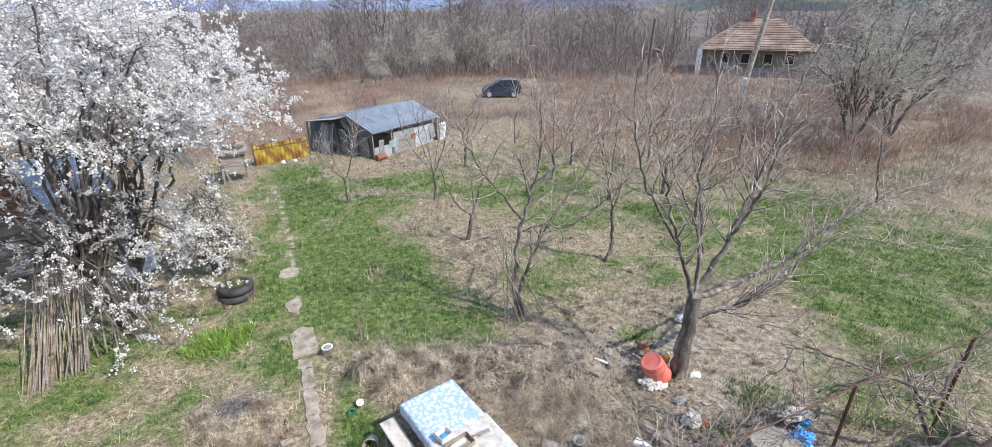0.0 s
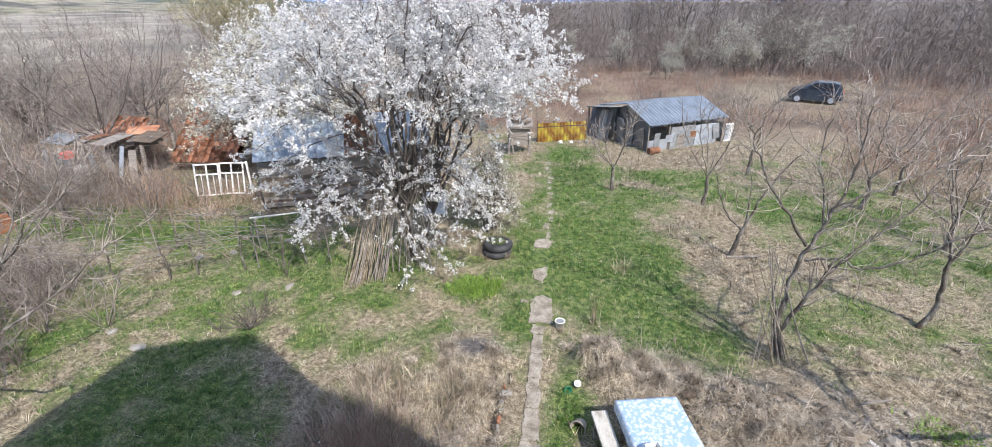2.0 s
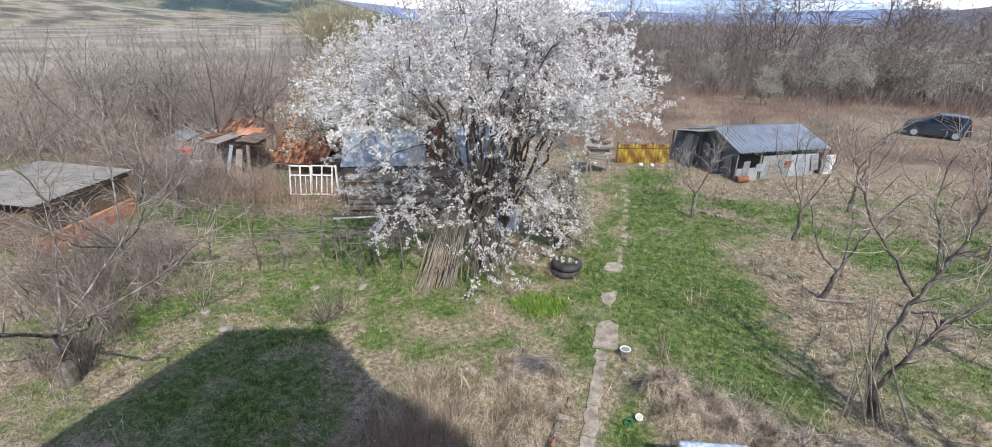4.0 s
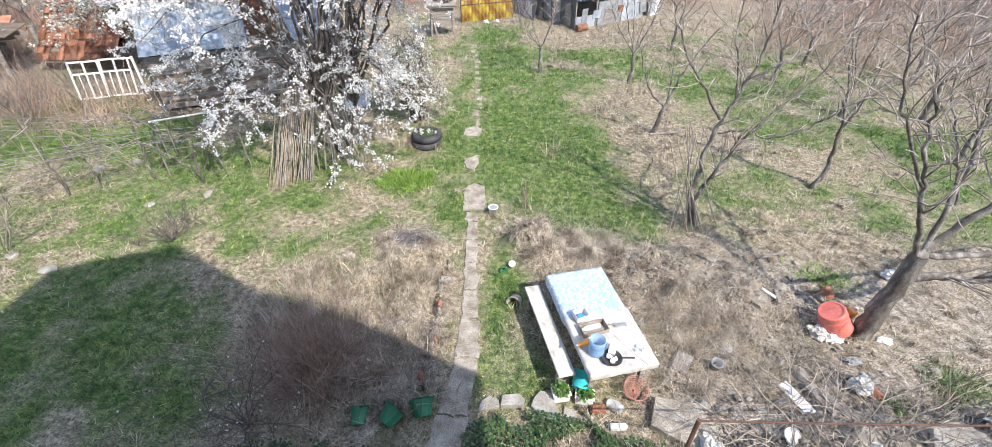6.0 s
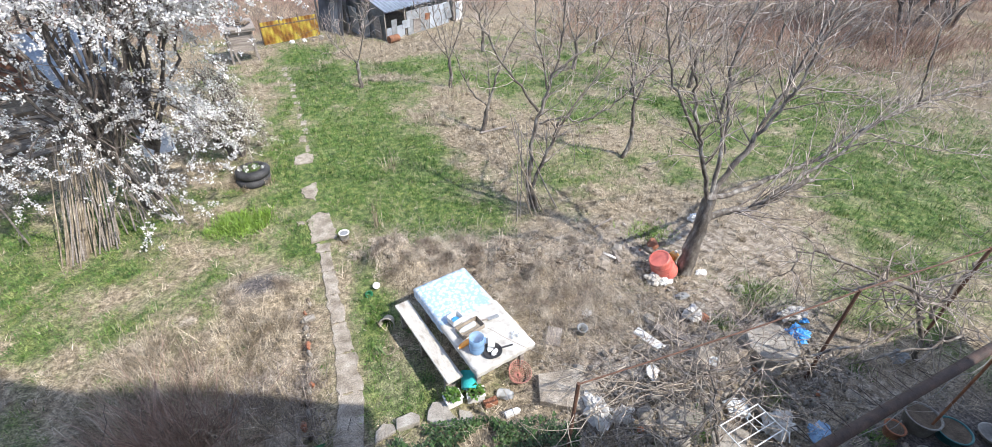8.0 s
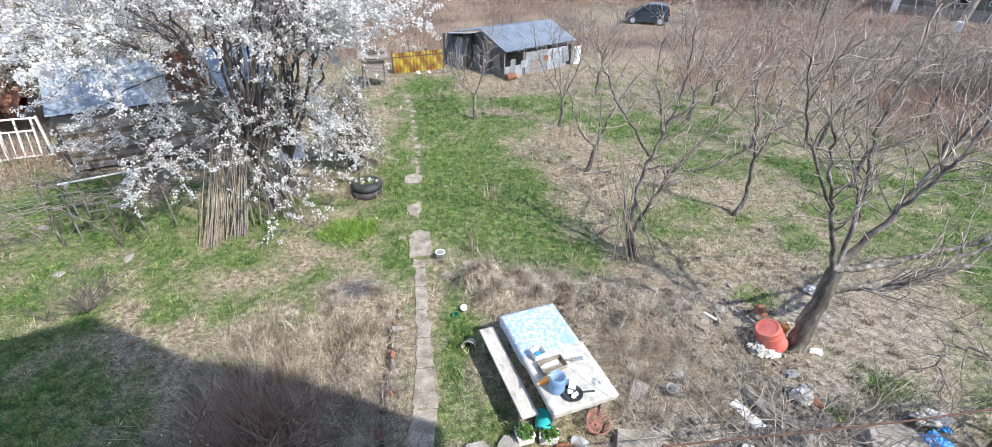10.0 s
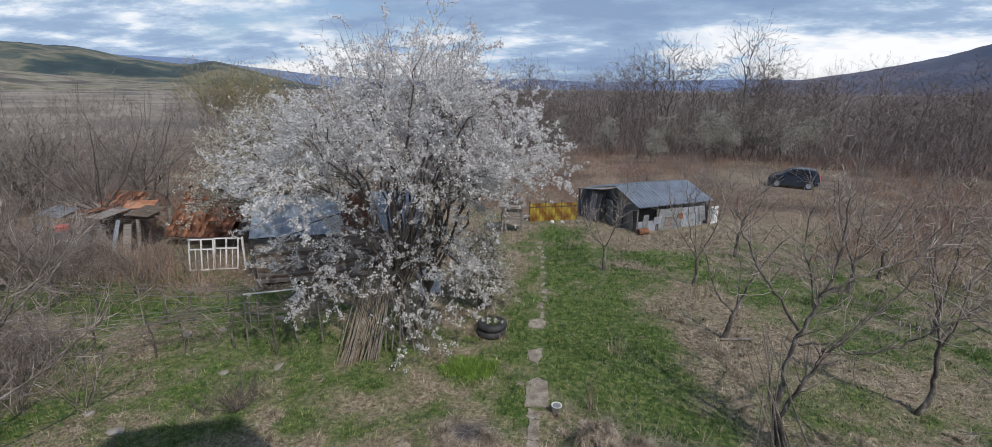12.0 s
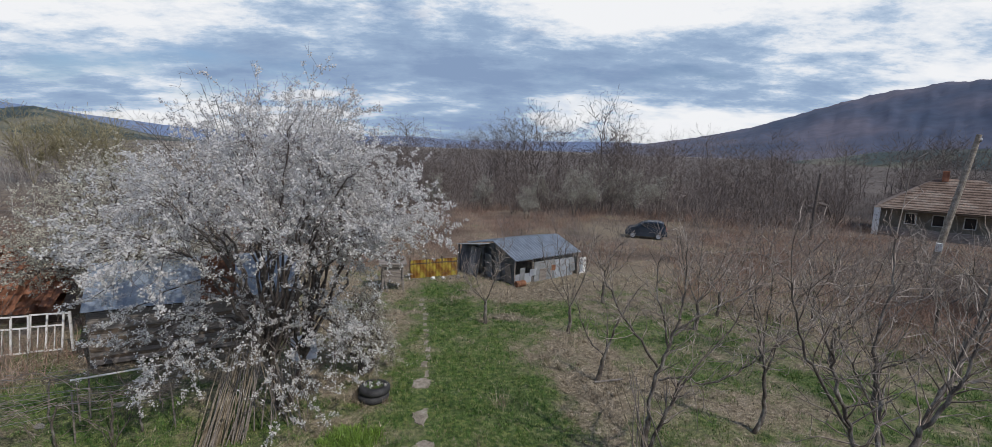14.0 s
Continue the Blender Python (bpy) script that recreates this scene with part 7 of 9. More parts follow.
def cloth_bm(w, l, skirt, seed, sides, nx=40, ny=44):
    """A cloth on the table: flat with small wrinkles on top, hanging in folds over the named sides."""
    bm = bmesh.new()
    g = []
    for j in range(ny + 1):
        row = []
        for i in range(nx + 1):
            u, v = -w / 2 - skirt + (w + 2 * skirt) * i / nx, -l / 2 - skirt + (l + 2 * skirt) * j / ny
            x, y, z = u, v, 0.0
            n1 = noise.noise(Vector((u * 5, v * 5, seed)))
            if u < -w / 2:
                over = -w / 2 - u
                x, z = -w / 2 - 0.02 - 0.012 * noise.noise(Vector((v * 9, seed, 0))), -over
            if u > w / 2:
                over = u - w / 2
                x, z = w / 2 + 0.02 + 0.012 * noise.noise(Vector((v * 9, seed + 4, 0))), -over
            if v < -l / 2:
                over = -l / 2 - v
                y, z = -l / 2 - 0.02 - 0.012 * noise.noise(Vector((u * 9, seed + 8, 0))), min(z, -over)
            if v > l / 2:
                over = v - l / 2
                y, z = l / 2 + 0.02 + 0.012 * noise.noise(Vector((u * 9, seed + 12, 0))), min(z, -over)
            row.append(bm.verts.new((x, y, z + 0.004 + 0.006 * n1 + 0.004 * noise.noise(Vector((u * 17, v * 17, seed))))))
        g.append(row)
    for j in range(ny):
        for i in range(nx):
            u, v = -w / 2 - skirt + (w + 2 * skirt) * (i + 0.5) / nx, -l / 2 - skirt + (l + 2 * skirt) * (j + 0.5) / ny
            if (u < -w / 2 and "left" not in sides) or (u > w / 2 and "right" not in sides) or (v < -l / 2 and "near" not in sides) or (v > l / 2 and "far" not in sides):
                continue
            bm.faces.new((g[j][i], g[j][i + 1], g[j + 1][i + 1], g[j + 1][i]))
    bmesh.ops.delete(bm, geom=[v for v in bm.verts if not v.link_faces], context="VERTS")
    return bm


build_table()
cl = part("tablecloth", cloth_bm(1.04, 1.02, 0.20, 3, ("left", "far")), M["floral"], None, smooth=True)
tagged(cl, "blue and white floral oilcloth over half the table", "tablecloth")
cl.matrix_basis = TABLE @ pose(0, 0.56, 0.757)
cl = part("tablecloth", cloth_bm(1.05, 1.12, 0.10, 7, ("left", "near", "right")), M["cloth_white"], None, smooth=True)
tagged(cl, "dirty white oilcloth over the table's near half", "tablecloth")
cl.matrix_basis = TABLE @ pose(0, -0.52, 0.752)


def build_bench():
    bench = thing("bench", (0.87, 5.87, 0), 15.6, "narrow white-painted plank bench beside the table", "bench")
    part("seat", box(0.27, 1.98, 0.045, (0, 0, 0.44), 0.008), M["bench_paint"], bench)
    for y in (-0.82, 0.05, 0.82):
        part("leg", box(0.22, 0.07, 0.42, (0, y, 0.21), 0.01), M["grey_plank"], bench)


build_bench()


def pot_bm(r0, r1, h, wall=0.012, seg=22, dent=0.0, seed=1):
    """An open vessel, narrower at its foot."""
    return lathe([(0, 0.004), (r0 * 0.96, 0.0), (r0, 0.006), (r1, h - 0.012), (r1 + 0.012, h - 0.012), (r1 + 0.012, h), (r1 - wall, h), (r0 - wall, 0.02), (0, 0.02)], seg, dent=dent, rng=random.Random(seed))


def vessel(name, at, r0, r1, h, material, label, category, turn=(0, 0, 0), handle=False, soil=False, plant=0, dent=0.0, seed=1, group=""):
    ob = thing(name, at, 0, label, category, group)
    ob.matrix_basis = pose(*at, *turn)
    part("body", pot_bm(r0, r1, h, seed=seed, dent=dent), M[material], ob, smooth=True)
    if handle:
        pts = [(r1 * math.cos(a), 0.02 * math.sin(a * 2), h + r1 * 0.9 * math.sin(a)) for a in [math.pi * k / 10 for k in range(11)]]
        part("handle", pipe_bm(pts, 0.005, 6), M["wire"], ob)
    if soil:
        part("soil", lathe([(0, h * 0.97), (r1 - 0.02, h * 0.94), (r1 - 0.018, h * 0.8), (0, h * 0.8)], 18), M[soil if isinstance(soil, str) else "dry_soil"], ob)
    if plant:
        v, f = leaf_cloud(0, 0, h * 0.9, r1 * 1.1, plant, 0.05, seed, 0.10)
        place("plant", mesh_np("plant", v, f, M["leaf"]), ob, label="green leafy plant")
    return ob


def leaf_cloud(x, y, z, radius, count, size, seed, height=0.08):
    """Small folded leaves in a loose heap."""
    g = np.random.RandomState(seed)
    a, r = g.uniform(0, 2 * math.pi, count), radius * np.sqrt(g.uniform(0, 1, count))
    c = np.stack([x + r * np.cos(a), y + r * np.sin(a), z + height * g.uniform(0, 1, count) * (1.2 - r / radius)], axis=1)
    return leaves_at(c, size, g)


def leaves_at(c, size, g):
    n = len(c)
    a = g.uniform(0, 2 * math.pi, n)
    s = size * g.uniform(0.6, 1.3, n)
    d = np.stack([np.cos(a), np.sin(a), g.uniform(-0.2, 0.6, n)], axis=1) * s[:, None]
    w = np.stack([-np.sin(a), np.cos(a), g.uniform(-0.3, 0.3, n)], axis=1) * s[:, None] * 0.45
    up = np.stack([0 * a, 0 * a, s * 0.2], axis=1)
    verts = np.stack([c, c + d * 0.5 + w + up, c + d, c + d * 0.5 - w + up], axis=1).reshape(-1, 3)
    base = (np.arange(n) * 4)[:, None]
    return verts, np.concatenate([base + np.array([[0, 1, 2]]), base + np.array([[0, 2, 3]])])


def bag_bm(sx, sy, sz, seed, crumple=0.6):
    """A crumpled plastic bag or cloth."""
    own = bmesh.new()
    bmesh.ops.create_icosphere(own, subdivisions=4 if sx > 0.15 else 2, radius=0.5)
    for v in own.verts:
        p = v.co.copy()
        k = 1 + crumple * (noise.noise(p * 3.2 + Vector((seed, 0, 0))) - 0.7 * abs(noise.noise(p * 7 + Vector((0, seed, 0)))) + 0.5 * noise.noise(p * 13 + Vector((0, 0, seed))))
        v.co = Vector((p.x * sx * k, p.y * sy * k, max(-0.48, p.z * k) * sz))
    return own


def bag(at, size, material, seed, label, name="plastic_bag", category="bag", rz=0):
    ob = part(name, bag_bm(*size, seed), M[material], None)
    tagged(ob, label, category)
    ob.matrix_basis = pose(at[0], at[1], float(lie(at[0], at[1])) + at[2] + size[2] * 0.42, 0, 0, rz)
    return ob


T = 0.762
can = thing("cut_canister", (1.37, 5.80, T), 24, "square white plastic canister cut open, a blue lid inside", "canister")
part("bottom", box(0.20, 0.17, 0.01, (0, 0, 0.008), 0.003), M["dirty_shaded_plastic"], can)
for x, y, w, d in ((-0.1, 0, 0.008, 0.17), (0.1, 0, 0.008, 0.17), (0, -0.085, 0.20, 0.008), (0, 0.085, 0.20, 0.008)):
    part("side", box(w, d, 0.13, (x, y, 0.075), 0.003, (6 * (y < 0) - 6 * (y > 0), 6 * (x > 0) - 6 * (x < 0), 0)), M["white_plastic"], can)
lid = thing("blue_lid", (1.38, 5.80, T + 0.04), 0, "blue plastic lid lying in the cut canister", "lid")
part("disc", lathe([(0, 0), (0.06, 0), (0.065, 0.02), (0.05, 0.03), (0, 0.03)], 16), M["blue_plastic"], lid)


def build_tray():
    tray = thing("cardboard_tray", (1.56, 5.56, T), 20, "open brown cardboard tray with bottles", "tray")
    part("bottom", box(0.42, 0.22, 0.008, (0, 0, 0.006), 0.001), M["card"], tray)
    for y in (-0.112, 0.112):
        part("side", box(0.42, 0.008, 0.09, (0, y, 0.05), 0.001, (6 if y < 0 else -6, 0, 0)), M["card"], tray)
    for x in (-0.212, 0.212):
        part("side", box(0.008, 0.22, 0.09, (x, 0, 0.05), 0.001), M["card"], tray)


M["card"] = mat("brown_cardboard", [(0.3, (0.20, 0.165, 0.13)), (0.7, (0.36, 0.31, 0.25))], 8, 4, 60, 0.15, 0.9, 0.1)
M["clear"] = clear_mat("clear_plastic", (0.80, 0.84, 0.86), 0.42, 0.15)
M["clear_blue"] = clear_mat("blue_clear_plastic", (0.30, 0.50, 0.74), 0.62, 0.15)
build_tray()


def bottle(at, turn, material, cap, label, r=0.045, h=0.26):
    ob = thing("plastic_bottle", at, 0, label, "bottle")
    ob.matrix_basis = pose(*at, *turn)
    part("body", lathe([(0, 0), (r * 0.9, 0), (r, 0.02), (r, h * 0.62), (r * 0.92, h * 0.66), (r, h * 0.7), (r * 0.35, h * 0.9), (r * 0.33, h * 0.95), (0, h * 0.95)], 16), M[material], ob, smooth=True)
    part("cap", lathe([(0, h * 0.94), (r * 0.38, h * 0.94), (r * 0.38, h), (0, h)], 12), M[cap], ob)


bottle((1.66, 5.62, T + 0.06), (0, -90, 20), "clear", "green_plastic", "clear plastic bottle with a green cap", 0.048, 0.34)
bottle((1.48, 5.31, T + 0.045), (0, -90, 25), "orange_plastic", "white_plastic", "orange plastic bottle lying on its side", 0.042, 0.24)
jug = thing("water_jug", (1.55, 5.13, T), 10, "translucent blue plastic water jug", "jug")
part("body", lathe([(0, 0), (0.11, 0), (0.122, 0.02), (0.122, 0.1), (0.112, 0.115), (0.122, 0.13), (0.122, 0.145), (0.112, 0.16), (0.122, 0.175), (0.12, 0.30), (0.112, 0.30), (0.108, 0.16), (0.105, 0.02), (0.0, 0.02)], 20), M["clear_blue"], jug, smooth=True)
part("grip", pipe_bm([(0.1, 0, 0.22), (0.15, 0, 0.2), (0.15, 0, 0.1), (0.11, 0, 0.07)], 0.014, 8), M["clear_blue"], jug)
pan = thing("dark_pan", (1.77, 5.02, T), -10, "black frying pan holding crumpled white paper", "pan")
part("body", lathe([(0, 0), (0.13, 0), (0.16, 0.04), (0.155, 0.042), (0.128, 0.008), (0, 0.008)], 26), M["rubber"], pan, smooth=True)
part("handle", box(0.2, 0.03, 0.015, (0.24, 0.05, 0.04), 0.006, (0, 0, 12)), M["rubber"], pan)
for k, (dx, dy) in enumerate([(-0.04, 0.03), (0.05, -0.02), (0.0, -0.06)]):
    pp = part("paper_scrap", bag_bm(0.09, 0.08, 0.05, k + 30), M["white_plastic"], None)
    tagged(pp, "crumpled white paper in the black pan", "paper")
    pp.matrix_basis = pose(1.77 + dx, 5.02 + dy, T + 0.035)
bx = thing("plastic_box", (1.80, 5.16, T), 70, "small clear plastic food box", "box")
part("body", box(0.2, 0.1, 0.07, (0, 0, 0.037), 0.01), M["clear"], bx)
part("lid", box(0.21, 0.11, 0.012, (0, 0, 0.08), 0.004), M["white_plastic"], bx)
tl = thing("trowel", (2.0, 5.70, T), 8, "dark flat trowel lying on the oilcloth", "trowel")
part("blade", box(0.2, 0.075, 0.008, (0, 0, 0.012), 0.003), M["zinc_dull"], tl)
part("handle", pipe_bm([(-0.1, 0, 0.015), (-0.2, 0.01, 0.02)], 0.013, 8), M["grey_plank"], tl)
for k, (x, y) in enumerate([(2.2, 5.26), (2.26, 5.2), (2.17, 5.19)]):
    gl = thing("glass_jar", (x, y, T - 0.004), 0, "small empty glass jar on the table", "jar", "small jars")
    part("body", lathe([(0, 0), (0.028, 0), (0.03, 0.05), (0.024, 0.06), (0.022, 0.06), (0.026, 0.05), (0.024, 0.006), (0, 0.006)], 14), M["clear"], gl)

teal = vessel("teal_bucket", (1.34, 4.88, 0.17), 0.13, 0.17, 0.26, "teal_plastic", "bright teal plastic bucket tipped against the bench", "bucket", (-66, 0, -24))


def build_basket():
    ob = thing("red_basket", (2.20, 4.98, 0.02), 0, "faded red openwork plastic basket", "basket")
    ob.matrix_basis = pose(2.20, 4.98, 0.06, 18, 10, 0)
    for z, r in ((0.0, 0.15), (0.05, 0.165), (0.10, 0.18), (0.15, 0.195)):
        part("hoop", pipe_bm([(r * math.cos(a), r * math.sin(a), z) for a in [2 * math.pi * k / 20 for k in range(21)]], 0.007, 5), M["basket_red"], ob)
    rib = bpy.data.meshes.new("rib")
    bm = pipe_bm([(0.02, 0, 0), (0.15, 0, 0.0), (0.197, 0, 0.155)], 0.006, 5)
    bm.to_mesh(rib)
    bm.free()
    rib.materials.append(M["basket_red"])
    for k in range(22):
        put_mesh("rib", rib, ob, pose(0, 0, 0, 0, 0, 360 * k / 22))


build_basket()


# ---- path of concrete slabs ----
def build_path():
    walkway = thing("pavement_path", (0, 0, 0), 0, "narrow worn concrete garden path with broken slabs", "path", kind="structure")
    rng = random.Random(17)
    cuts = [2.2, 3.05, 3.62, 4.42, 5.5, 6.35, 7.1, 7.9, 8.65, 9.3]
    widths = [(2.2, 0.6), (3.6, 0.5), (4.4, 0.47), (5.6, 0.39), (7.0, 0.29), (9.0, 0.22), (9.5, 0.26)]

    def half(y):
        return 0.5 * float(np.interp(y, [w[0] for w in widths], [w[1] for w in widths]))

    def slab(outline, name="slab", z=0.012):
        bm = bmesh.new()
        fine = []
        for (xa, ya), (xb, yb) in zip(outline, outline[1:] + outline[:1]):
            for k in range(6):
                fine.append((xa + (xb - xa) * k / 6 + rng.gauss(0, 0.02), ya + (yb - ya) * k / 6 + rng.gauss(0, 0.016)))
        f = bm.faces.new([bm.verts.new((x, y, 0)) for x, y in fine])
        r = bmesh.ops.extrude_face_region(bm, geom=[f])
        top = [e for e in r["geom"] if isinstance(e, bmesh.types.BMVert)]
        cx, cy = sum(p[0] for p in fine) / len(fine), sum(p[1] for p in fine) / len(fine)
        for v in top:
            v.co.z = 0.07 + rng.gauss(0, 0.003)
            v.co.x, v.co.y = cx + (v.co.x - cx) * 0.985, cy + (v.co.y - cy) * 0.985
        ob = part(name, bm, M["concrete"], walkway)
        ob.matrix_basis = pose(0, 0, float(lie(cx, cy)) - 0.058 + z)

    for a, b in zip(cuts, cuts[1:]):
        a2, b2 = a + 0.006, b - 0.006
        slab([(float(path_x(a2)) - half(a2), a2), (float(path_x(a2)) + half(a2), a2), (float(path_x(b2)) + half(b2), b2), (float(path_x(b2)) - half(b2), b2)])
    slab([(-0.99, 9.74), (-0.44, 9.78), (-0.5, 10.3), (-0.58, 10.86), (-0.86, 10.92), (-1.06, 10.7), (-1.02, 10.2)], z=0.02)
    slab([(-1.12, 11.75), (-0.86, 11.5), (-0.82, 12.1), (-0.84, 12.46), (-1.05, 12.3), (-1.25, 12.2)])
    slab([(-1.42, 13.6), (-0.9, 13.55), (-0.86, 14.0), (-1.0, 14.25), (-1.35, 14.1)])
    slab([(-1.3, 10.55), (-1.12, 10.5), (-1.1, 10.62), (-1.28, 10.7)])
    slab([(-0.92, 9.36), (-0.62, 9.34), (-0.62, 9.62), (-0.9, 9.66)])
    for k in range(13):
        y = 14.6 + k * 0.62 + rng.uniform(-0.1, 0.1)
        x = float(path_x(y)) + rng.gauss(0, 0.04)
        w, d = rng.uniform(0.06, 0.12), rng.uniform(0.12, 0.24)
        slab([(x - w, y - d), (x + w, y - d), (x + w * 0.8, y + d), (x - w, y + d)], z=0.0)


build_path()


def edging(outline, h, name, material, label, category, z=0.0):
    rng = random.Random(int(outline[0][0] * 100))
    bm = bmesh.new()
    f = bm.faces.new([bm.verts.new((x + rng.gauss(0, 0.012), y + rng.gauss(0, 0.012), 0)) for x, y in outline])
    r = bmesh.ops.extrude_face_region(bm, geom=[f])
    for v in [e for e in r["geom"] if isinstance(e, bmesh.types.BMVert)]:
        v.co.z = h + rng.gauss(0, 0.008)
    bmesh.ops.bevel(bm, geom=bm.edges[:], offset=0.008, segments=1, affect="EDGES")
    ob = part(name, bm, M[material], None)
    cx, cy = outline[0]
    tagged(ob, label, category, "edging stones" if "stone" in name else "")
    ob.matrix_basis = pose(0, 0, float(lie(cx, cy)) - 0.03 + z)
    return ob


for outline, h in (([(-0.22, 4.50), (-0.02, 4.56), (0.12, 4.60), (0.10, 4.74), (-0.06, 4.78), (-0.18, 4.68)], 0.10), ([(0.13, 4.58), (0.30, 4.62), (0.47, 4.60), (0.50, 4.72), (0.40, 4.82), (0.16, 4.78)], 0.12),
                   ([(0.60, 4.60), (0.72, 4.46), (1.0, 4.34), (1.08, 4.44), (0.98, 4.62), (0.90, 4.84), (0.74, 4.88), (0.62, 4.76)], 0.11), ([(1.06, 4.40), (1.2, 4.36), (1.32, 4.48), (1.27, 4.62), (1.1, 4.66)], 0.07), ([(1.3, 4.3), (1.42, 4.26), (1.46, 4.36), (1.36, 4.42)], 0.05)):
    edging(outline, h, "edging_stone", "stone", "rough pale lump of concrete edging the ivy bed", "stone")
edging([(2.35, 4.35), (3.0, 3.95), (3.3, 4.3), (3.1, 4.75), (2.5, 4.85)], 0.15, "concrete_slab", "concrete", "cracked grey concrete slab half sunk in soil", "slab")
edging([(6.1, 3.75), (6.35, 3.62), (6.75, 3.7), (6.92, 4.0), (6.85, 4.3), (6.6, 4.5), (6.25, 4.42), (6.05, 4.1)], 0.30, "concrete_block", "stone", "broken block of grey concrete in the rubble", "block")
edging([(3.95, 3.45), (4.25, 3.2), (4.55, 3.22), (4.75, 3.5), (4.6, 3.85), (4.2, 3.95)], 0.10, "concrete_slab", "stone", "flat grey concrete slab under vine prunings", "slab")
for k, (x, y, w) in enumerate([(1.06, 4.83, 0.26), (1.42, 4.80, 0.27)]):
    pl = thing("planter_box", (x, y, 0), 12 - 20 * k, "white plastic planter box with green shoots", "planter", "white planters")
    bm = box(w, 0.17, 0.17, (0, 0, 0.085), 0.012)
    part("trough", bm, M["white_plastic"], pl)
    part("rim", box(w + 0.03, 0.2, 0.02, (0, 0, 0.172), 0.006), M["white_plastic"], pl)
    part("soil", box(w - 0.03, 0.14, 0.012, (0, 0, 0.188), 0.003), M["soil"], pl)
    v, f = leaf_cloud(0, 0, 0.2, 0.12, 90, 0.06, 60 + k, 0.14)
    place("plant", mesh_np("plant", v, f, M["leaf"]), pl, label="green shoots")
br = thing("clay_brick", (1.62, 4.63, 0), 8, "orange clay brick lying on soil", "brick")
part("block", box(0.22, 0.11, 0.1, (0, 0, 0.05), 0.01), M["clay"], br)
part("worn_face", box(0.18, 0.08, 0.01, (0, 0, 0.103), 0.003), M["clay"], br)
jr = thing("plastic_jar", (1.88, 4.68, 0.07), 0, "clear plastic jar lying on the soil", "jar")
jr.matrix_basis = pose(1.88, 4.68, 0.08, 60, 20, 30)
part("body", lathe([(0, -0.12), (0.08, -0.12), (0.085, -0.1), (0.085, 0.06), (0.06, 0.1), (0.06, 0.13), (0, 0.13)], 18), M["clear"], jr, smooth=True)
part("base", lathe([(0, -0.125), (0.07, -0.125), (0.07, -0.118), (0, -0.118)], 16), M["white_plastic"], jr)
wb = thing("white_block", (1.88, 4.36, 0), 6, "white foam block lying on the soil", "block")
part("body", box(0.24, 0.09, 0.08, (0, 0, 0.04), 0.012), M["white_plastic"], wb)
part("broken_edge", bag_bm(0.08, 0.09, 0.08, 77, 0.2), M["white_plastic"], wb).matrix_basis = pose(0.11, 0, 0.04)

vessel("white_bucket", (-0.27, 9.67, 0.0), 0.085, 0.11, 0.2, "white_plastic", "small white plastic bucket beside the path", "bucket", soil="zinc_dull")
wp = thing("white_block", (-1.08, 7.32, float(lie(-1.08, 7.32))), 20, "broken whitish block lying in dry grass", "block")
part("body", box(0.2, 0.11, 0.1, (0, 0, 0.05), 0.015, (6, 8, 0)), M["stone"], wp)
part("broken_edge", rock_bm(0.1, 0.1, 0.08, 79), M["stone"], wp).matrix_basis = pose(-0.1, 0.02, 0.04)
for k, (x, y, r, turn) in enumerate([(-1.95, 4.15, 0.13, (-62, 14, 10)), (-1.56, 4.20, 0.17, (-70, -10, -40)), (-1.0, 4.34, 0.16, (-58, 20, 25))]):
    gp = thing("green_planter", (x, y, 0), 10 * k, "dark green plastic planter tipped over in the shade", "planter", "green planters")
    gp.matrix_basis = pose(x, y, 0.10, *turn)
    part("tub", lathe([(0, 0.004), (r * 0.7, 0), (r * 1.05, 0.24), (r * 1.18, 0.25), (r * 1.18, 0.265), (r * 1.0, 0.26), (r * 0.66, 0.02), (0, 0.02)], 9, dent=0.02, rng=random.Random(70 + k)), M["green_plastic"], gp)
    part("soil", lathe([(0, 0.13), (r * 0.72, 0.12), (r * 0.72, 0.11), (0, 0.11)], 9), M["soil"], gp)
vessel("green_pot", (0.02, 7.76, 0.0), 0.05, 0.07, 0.1, "green_plastic", "tiny green plastic pot on its side", "pot", (70, 0, 20))
vessel("white_tub", (0.22, 7.88, 0.0), 0.05, 0.06, 0.09, "white_plastic", "small white plastic tub in dry grass", "tub", (25, 0, 0), soil="cloth_white")
vessel("broken_pot", (0.34, 6.92, 0.02), 0.10, 0.14, 0.2, "stone", "old grey clay pot lying at the bench's end", "pot", (78, 0, -20))
rng = random.Random(92)
for k in range(16):
    y = 4.9 + 0.2 * k + rng.uniform(-0.06, 0.06)
    st = part("edging_brick", rock_bm(rng.uniform(0.1, 0.2), rng.uniform(0.06, 0.1), rng.uniform(0.07, 0.12), 340 + k), M["clay" if k % 4 == 1 else "stone" if k % 3 else "soil"], None)
    tagged(st, "broken brick edging the sunken bed", "brick", "bricks along the sunken bed")
    st.matrix_basis = pose(-1.12 + rng.gauss(0, 0.03), y, float(lie(-1.12, y)) + 0.03, rng.uniform(-10, 10), rng.uniform(-10, 10), 90 + rng.uniform(-25, 25))


